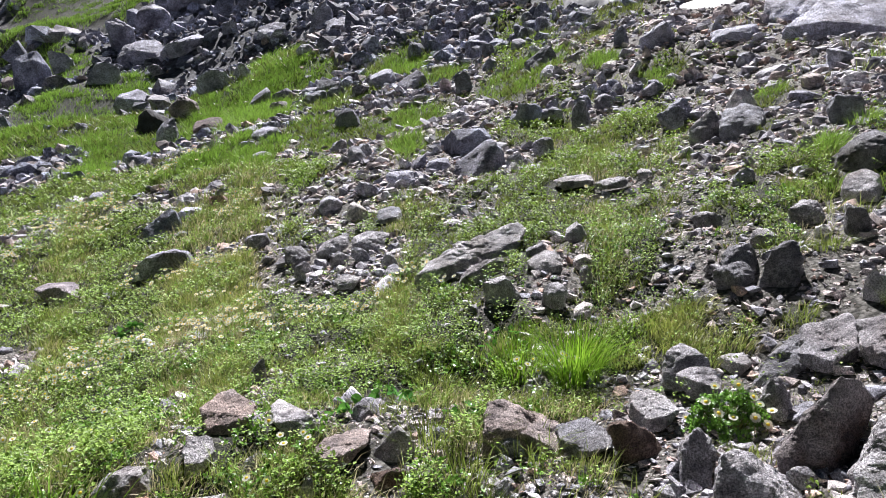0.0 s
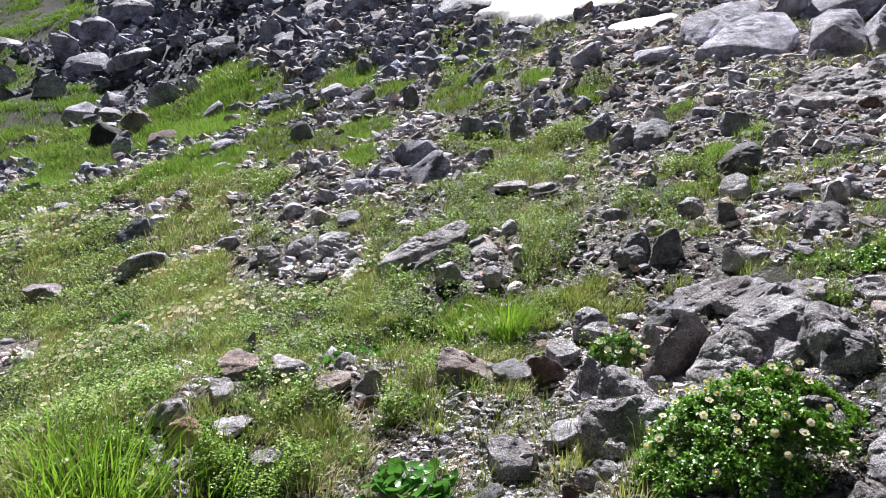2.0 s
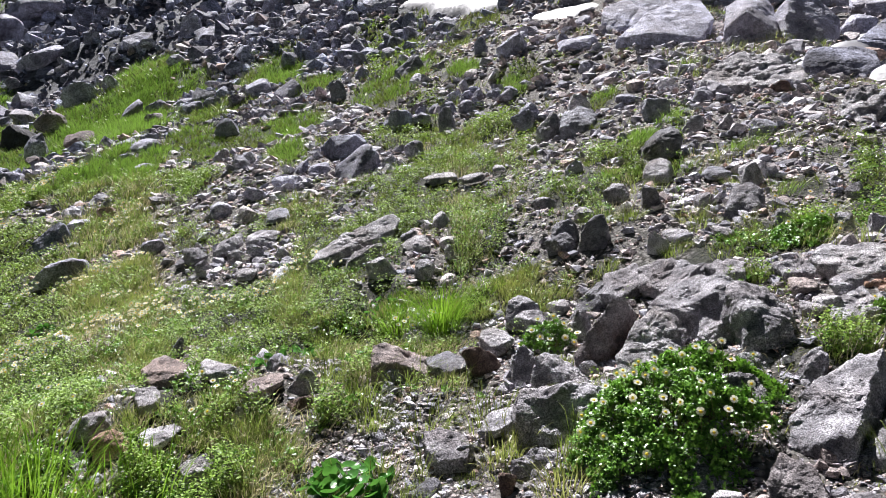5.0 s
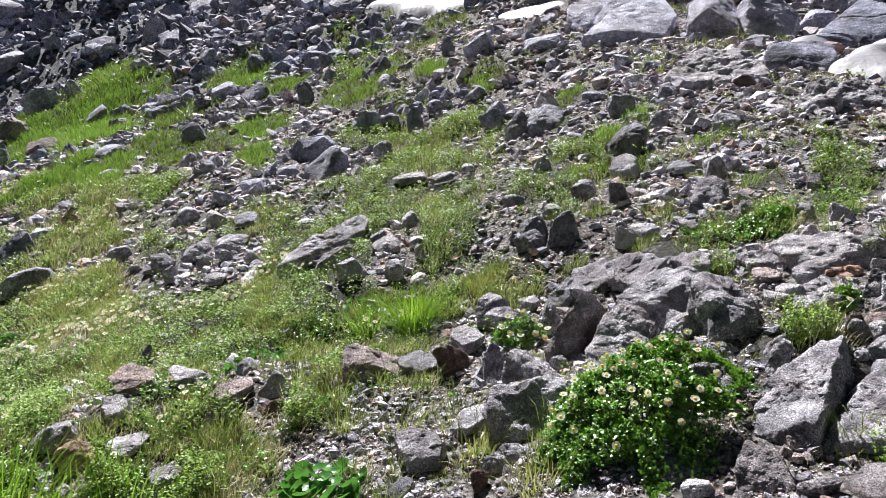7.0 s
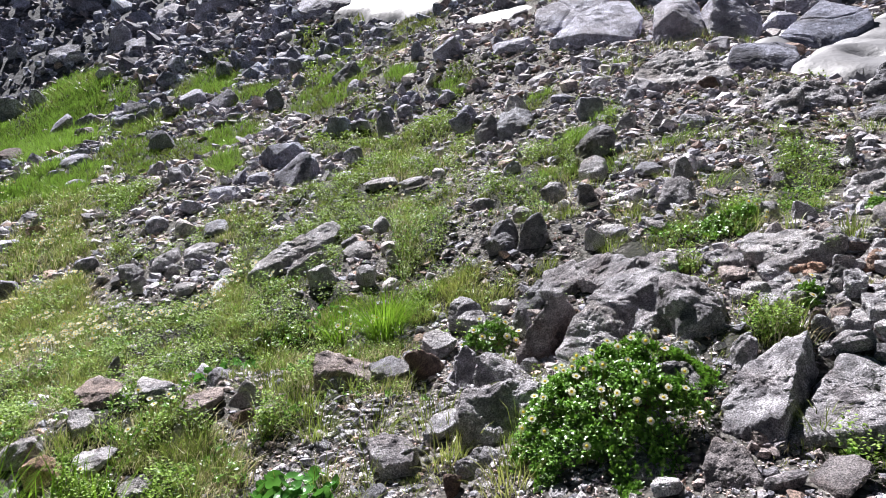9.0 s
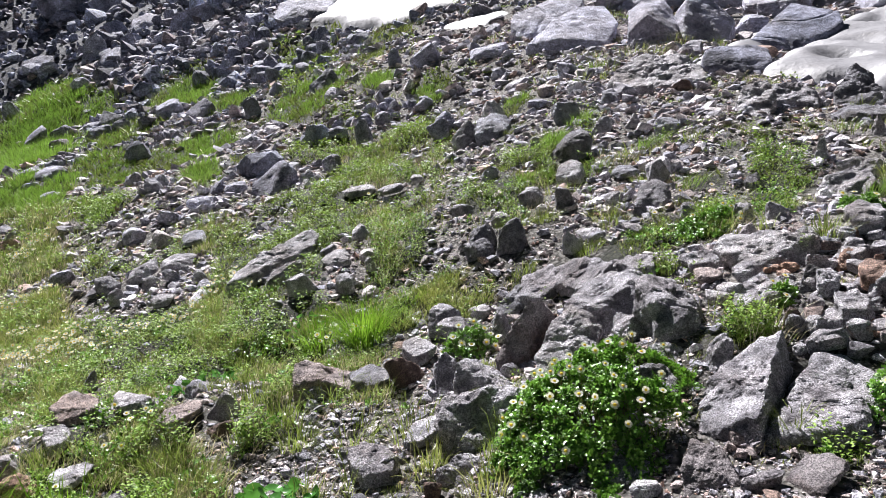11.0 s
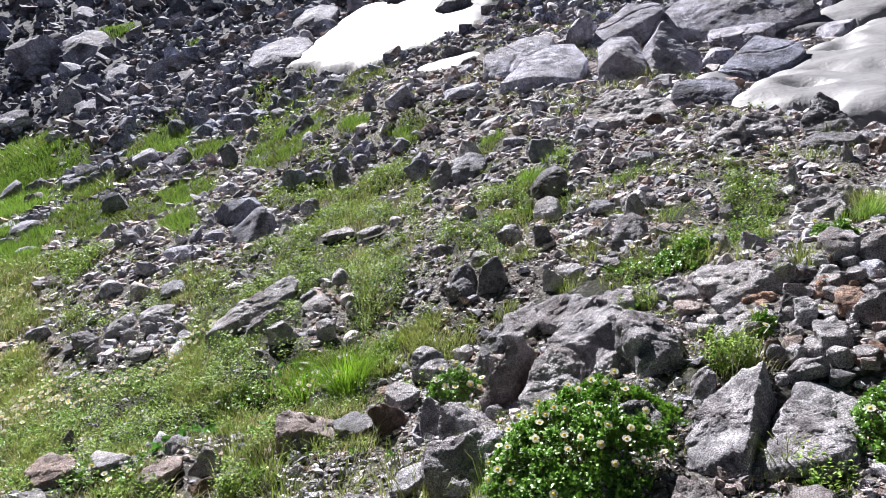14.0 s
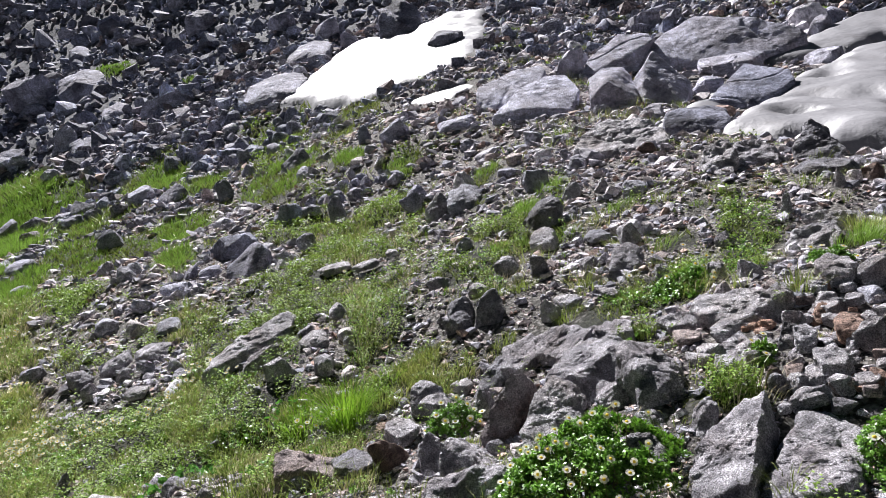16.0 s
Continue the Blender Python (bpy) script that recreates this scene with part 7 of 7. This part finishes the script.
# the nearest flowers one by one, in beds a stride wide
beds = {}
for i in range(min(280, len(fx))):
    beds.setdefault((int(np.floor(fx[i] / 0.8)), int(np.floor(fy[i] / 0.8))), []).append(i)
for (bx, by), members in beds.items():
    cx, cy = float(np.mean(fx[members])), float(np.mean(fy[members]))
    bed = tagged(new("flower_clump"), "clump of white yellow-centred alpine flowers in green turf", "flowers", "flowers in the turf")
    bed.matrix_basis = pose(cx, cy, ground(cx, cy))
    for i in members:
        flower_on(bed, fx[i] - cx, fy[i] - cy, fz[i] - ground(cx, cy), flower_random.uniform(0.0115, 0.015), 30, flower_random)


def far_flowers(x, y, z, r):
    n = len(x)
    size = np.maximum(rng.uniform(0.0115, 0.0155, n), r * 0.0025)
    a, b = rng.uniform(0, 6.283, n), np.radians(rng.normal(30, 14, n))
    turn = np.stack([np.cos(a), -np.sin(a), 0 * a, np.cos(b) * np.sin(a), np.cos(b) * np.cos(a), -np.sin(b), np.sin(b) * np.sin(a), np.sin(b) * np.cos(a), np.cos(b)], -1).reshape(n, 3, 3)
    vs, fs, slots, base = [], [], [], 0
    for slot, (v, f) in enumerate(((PV, PF), (YV, YF))):
        p = np.einsum("nij,vj->nvi", turn * size[:, None, None], v) + np.c_[x, y, z][:, None, :]
        vs.append(p.reshape(-1, 3))
        fs.append((f[None] + (np.arange(n) * len(v))[:, None, None] + base).reshape(-1, 3))
        slots.append(np.full(n * len(f), slot))
        base += n * len(v)
    return mesh_of("flower_meadow", np.concatenate(vs), np.concatenate(fs), [PETAL, YOLK], np.concatenate(slots))


tagged(new("flower_meadow", far_flowers(fx[280:], fy[280:], fz[280:], fr[280:])), "white alpine flowers scattered over the green turf", "flowers", kind="stuff")


# ---- plants that stand out ----
def arching_blades(x, y, z, tall, wide, lean_x, lean_y, droop, steps=5):
    """Long narrow blades that rise, bend over and hang at the tip, with a fold down the middle."""
    n = len(x)
    a = np.arctan2(lean_y, lean_x) + np.pi / 2
    side = np.c_[np.cos(a), np.sin(a), np.zeros(n)]
    rows = []
    for k in range(steps + 1):
        u = k / steps
        centre = np.c_[x + lean_x * u ** 1.6, y + lean_y * u ** 1.6, z + tall * (u - droop * u ** 3)]
        half = (wide * 0.5 * (1 - u ** 2.2) ** 0.8 + 0.0001)[:, None] * side
        rows += [centre - half, centre - (0, 0, 0.0006), centre + half]
    v = np.stack(rows, 1).reshape(-1, 3)
    i = (np.arange(n) * 3 * (steps + 1))[:, None]
    f = [i + (3 * k + c, 3 * k + c + 1, 3 * k + c + 4, 3 * k + c + 3) for k in range(steps) for c in (0, 1)]
    return v, np.concatenate(f, 1).reshape(-1, 4)


def grass_tuft(x, y, count, tall, spread, sway, label, mat=TUFT, wide=0.0035):
    r = np.random.default_rng(int(abs(x * 997) + count))
    a, q = r.uniform(0, 6.283, count), np.sqrt(r.random(count))
    px, py = np.cos(a) * q * spread, np.sin(a) * q * spread
    h = tall * r.uniform(0.45, 1.1, count)
    lx = h * (np.cos(a) * q * 0.7 + sway[0] + r.normal(0, 0.22, count))
    ly = h * (np.sin(a) * q * 0.5 + sway[1] + r.normal(0, 0.22, count))
    v, f = arching_blades(px, py, height(x + px, y + py) - ground(x, y) - 0.01, h, wide * r.uniform(0.6, 1.3, count), lx, ly, r.uniform(0.02, 0.5, count) ** 1.3)
    if wide < 0.005:
        ob = new("grass_tuft", mesh_of("grass_tuft", v, f, [mat]))
    else:
        ob = new("grass_tuft")
        v, f = v.reshape(count, -1, 3), f.reshape(count, -1, 4)[0]
        for blade in v:
            part("blade", mesh_of("blade", blade, f, [mat]), ob)
    ob.matrix_basis = pose(x, y, ground(x, y))
    return tagged(ob, label, "grass", "grass tufts")


grass_tuft(-0.20, 3.58, 460, 0.26, 0.09, (0.04, -0.04), "dense upright tuft of bright green grass", REED)
grass_tuft(-0.43, 3.66, 260, 0.16, 0.11, (0.05, -0.05), "looser tuft of bright green grass", REED)
grass_tuft(1.51, 3.49, 160, 0.12, 0.12, (0.08, -0.05), "thin tuft of green grass by the outcrop")
grass_tuft(-1.44, 2.15, 240, 0.30, 0.20, (0.12, -0.1), "tall clump of long arching green grass blades", REED, 0.006)
grass_tuft(-1.67, 2.19, 160, 0.26, 0.16, (0.15, -0.05), "clump of long arching green blades at the foot of the slope", REED, 0.006)
grass_tuft(-1.13, 2.16, 130, 0.22, 0.20, (0.10, -0.1), "loose clump of long arching green blades", REED, 0.005)
grass_tuft(0.99, 1.83, 50, 0.11, 0.04, (-0.2, -0.05), "small tuft of narrow green blades under a boulder")
grass_tuft(2.42, 3.46, 170, 0.13, 0.10, (0.1, -0.05), "rusty yellow tuft of dry grass beside a pale rock", STRAW)
grass_tuft(0.21, 1.97, 120, 0.10, 0.08, (0.0, -0.05), "wispy yellowish tuft beside the bush", STRAW)

grass_tuft(1.19, 3.27, 104, 0.05, 0.10, (0.07, -0.06), "short tuft of fine green grass among stones", TUFT)
grass_tuft(1.08, 3.34, 108, 0.05, 0.08, (0.05, -0.06), "short tuft of fine green grass among stones", TUFT)
grass_tuft(1.18, 3.44, 145, 0.06, 0.07, (0.03, -0.06), "short tuft of fine green grass among stones", TUFT)
grass_tuft(1.28, 3.27, 148, 0.05, 0.08, (0.07, -0.06), "short tuft of fine green grass among stones", TUFT)
grass_tuft(0.92, 3.61, 150, 0.08, 0.07, (0.08, -0.06), "short tuft of fine green grass among stones", TUFT)
grass_tuft(1.04, 3.01, 166, 0.05, 0.07, (-0.05, -0.06), "short tuft of fine green grass among stones", TUFT)
grass_tuft(1.10, 2.96, 165, 0.055, 0.08, (0.13, -0.06), "short tuft of fine green grass among stones", TUFT)
grass_tuft(1.11, 3.78, 113, 0.07, 0.08, (0.10, -0.06), "short tuft of fine green grass among stones", TUFT)
grass_tuft(1.10, 3.98, 110, 0.06, 0.08, (-0.03, -0.06), "yellowing tuft of half-dry grass among flowering turf", STRAW)
grass_tuft(0.65, 4.21, 146, 0.08, 0.11, (-0.01, -0.06), "short tuft of fine green grass among stones", TUFT)
grass_tuft(0.07, 3.72, 109, 0.08, 0.10, (0.09, -0.06), "yellowing tuft of half-dry grass among flowering turf", STRAW)
grass_tuft(0.19, 3.74, 113, 0.06, 0.10, (0.08, -0.06), "yellowing tuft of half-dry grass among flowering turf", STRAW)
grass_tuft(0.02, 3.90, 108, 0.08, 0.08, (0.10, -0.06), "bright green tuft of soft grass among flowering turf", REED)
grass_tuft(0.25, 3.91, 155, 0.08, 0.07, (0.12, -0.06), "yellowing tuft of half-dry grass among flowering turf", STRAW)
grass_tuft(0.13, 3.86, 162, 0.07, 0.07, (0.09, -0.06), "yellowing tuft of half-dry grass among flowering turf", STRAW)
grass_tuft(-1.45, 4.38, 128, 0.06, 0.10, (0.01, -0.06), "yellowing tuft of half-dry grass among flowering turf", STRAW)
grass_tuft(-1.23, 4.09, 121, 0.07, 0.09, (-0.01, -0.06), "bright green tuft of soft grass among flowering turf", REED)
grass_tuft(-1.09, 4.16, 121, 0.06, 0.10, (0.10, -0.06), "yellowing tuft of half-dry grass among flowering turf", STRAW)
grass_tuft(-0.87, 3.86, 165, 0.07, 0.07, (0.12, -0.06), "yellowing tuft of half-dry grass among flowering turf", STRAW)
grass_tuft(-0.73, 3.74, 163, 0.06, 0.11, (0.07, -0.06), "bright green tuft of soft grass among flowering turf", REED)
grass_tuft(-0.62, 3.76, 130, 0.07, 0.10, (0.11, -0.06), "yellowing tuft of half-dry grass among flowering turf", STRAW)
grass_tuft(-0.46, 3.87, 167, 0.06, 0.08, (-0.03, -0.06), "bright green tuft of soft grass among flowering turf", REED)
grass_tuft(-1.71, 4.56, 147, 0.06, 0.10, (-0.02, -0.06), "yellowing tuft of half-dry grass among flowering turf", STRAW)
grass_tuft(-0.16, 3.79, 107, 0.06, 0.08, (0.12, -0.06), "bright green tuft of soft grass among flowering turf", REED)
grass_tuft(-0.02, 3.69, 164, 0.08, 0.07, (0.06, -0.06), "yellowing tuft of half-dry grass among flowering turf", STRAW)
grass_tuft(-2.49, 5.26, 146, 0.08, 0.06, (0.09, -0.06), "yellowing tuft of half-dry grass among flowering turf", STRAW)
grass_tuft(-1.09, 3.79, 102, 0.06, 0.09, (0.08, -0.06), "short tuft of fine green grass among stones", TUFT)
grass_tuft(-1.40, 3.97, 137, 0.07, 0.09, (-0.01, -0.06), "short tuft of fine green grass among stones", TUFT)
grass_tuft(-0.79, 3.60, 139, 0.07, 0.08, (0.06, -0.06), "short tuft of fine green grass among stones", TUFT)
grass_tuft(-0.50, 2.78, 100, 0.13, 0.08, (-0.05, -0.06), "short tuft of fine green grass among stones", TUFT)
grass_tuft(-0.32, 2.96, 101, 0.12, 0.10, (0.03, -0.06), "short tuft of fine green grass among stones", TUFT)
grass_tuft(-0.21, 2.54, 106, 0.11, 0.11, (0.03, -0.06), "short tuft of fine green grass among stones", TUFT)
grass_tuft(-0.42, 2.62, 148, 0.11, 0.08, (-0.03, -0.06), "short tuft of fine green grass among stones", TUFT)
grass_tuft(0.06, 2.29, 117, 0.12, 0.11, (0.06, -0.06), "yellowing tuft of half-dry grass among flowering turf", STRAW)
grass_tuft(0.03, 2.48, 90, 0.13, 0.10, (0.10, -0.06), "short tuft of fine green grass among stones", TUFT)
grass_tuft(-0.65, 2.98, 165, 0.13, 0.10, (0.00, -0.06), "short tuft of fine green grass among stones", TUFT)
grass_tuft(0.83, 4.18, 159, 0.07, 0.07, (0.06, -0.06), "short tuft of fine green grass among stones", TUFT)
grass_tuft(0.87, 5.11, 117, 0.06, 0.09, (0.07, -0.06), "short tuft of fine green grass among stones", TUFT)
grass_tuft(0.79, 5.41, 139, 0.06, 0.08, (0.09, -0.06), "short tuft of fine green grass among stones", TUFT)
grass_tuft(1.48, 6.09, 125, 0.06, 0.07, (0.05, -0.06), "short tuft of fine green grass among stones", TUFT)
grass_tuft(1.46, 4.33, 160, 0.07, 0.08, (-0.01, -0.06), "short tuft of fine green grass among stones", TUFT)
grass_tuft(1.74, 3.31, 143, 0.08, 0.07, (-0.02, -0.06), "short tuft of fine green grass among stones", TUFT)
grass_tuft(1.63, 2.75, 119, 0.10, 0.07, (0.06, -0.06), "short tuft of fine green grass among stones", TUFT)


def broad_leaf(size):
    """A round, toothed, cupped leaf with a notch where its stalk joins."""
    rim, rings = 22, (0.0, 0.4, 0.75, 1.0)
    vs, fs = [], []
    for q in rings:
        for k in range(rim):
            a = math.pi * 2 * k / rim
            reach = q * (1 - 0.45 * math.exp(-(((a - math.pi) / 0.32) ** 2))) * (1 + (0.04 if k % 2 else -0.03) * (q > 0.9))
            vs.append((size * math.cos(a) * reach * 0.95, size * math.sin(a) * reach, size * (0.22 * q * q + 0.05 * math.sin(3 * a) * q)))
    for i in range(len(rings) - 1):
        for k in range(rim):
            j = (k + 1) % rim
            fs.append((i * rim + k, i * rim + j, (i + 1) * rim + j, (i + 1) * rim + k))
    return mesh_of("leaf", vs, fs, [BROAD], smooth=True)


def broad_plant(x, y, leaves, size, spread, tall, label):
    plant = tagged(new("broad_leaved_plant"), label, "plant")
    plant.matrix_basis = pose(x, y, ground(x, y))
    r = np.random.default_rng(leaves * 7 + int(abs(y) * 100))
    shapes = [broad_leaf(size) for _ in range(3)]
    for i in range(leaves):
        a, q = r.uniform(0, 6.283), math.sqrt((i + 0.5) / leaves)
        px, py = math.cos(a) * q * spread, math.sin(a) * q * spread
        pz = tall * (1 - 0.6 * q * q) * r.uniform(0.7, 1.1) + ground(x + px, y + py) - ground(x, y)
        s = r.uniform(0.65, 1.1)
        m = pose(px, py, pz, r.normal(24, 34), r.normal(0, 34), math.degrees(a) + r.normal(0, 35)) @ Matrix.Diagonal((s, s, s, 1))
        part("leaf", shapes[i % 3], plant, "", m)
        stalk = blades(np.array([px * 0.2]), np.array([py * 0.2]), np.array([-0.01]), np.array([pz]), np.array([0.005]), np.array([px * 0.8]), np.array([py * 0.8]), np.zeros(1))
        part("leaf_stalk", mesh_of("leaf_stalk", *stalk, [STEM]), plant)
    return plant


broad_plant(-0.43, 2.14, 64, 0.030, 0.16, 0.10, "glossy plant with round toothed dark green leaves")
broad_plant(-0.86, 3.34, 12, 0.022, 0.08, 0.05, "small plant with round green leaves beside a slab")
broad_plant(-3.04, 4.83, 14, 0.024, 0.10, 0.06, "low plant with round glossy leaves among white flowers")
broad_plant(-2.73, 4.88, 12, 0.022, 0.09, 0.05, "low plant with round glossy leaves among white flowers")
broad_plant(-0.98, 3.19, 12, 0.022, 0.09, 0.05, "low plant with round glossy leaves in the turf")
broad_plant(-0.57, 3.21, 10, 0.022, 0.08, 0.05, "low plant with round glossy leaves beside a pink rock")
broad_plant(-0.53, 3.80, 14, 0.024, 0.12, 0.05, "low plant with round green leaves in short grass")
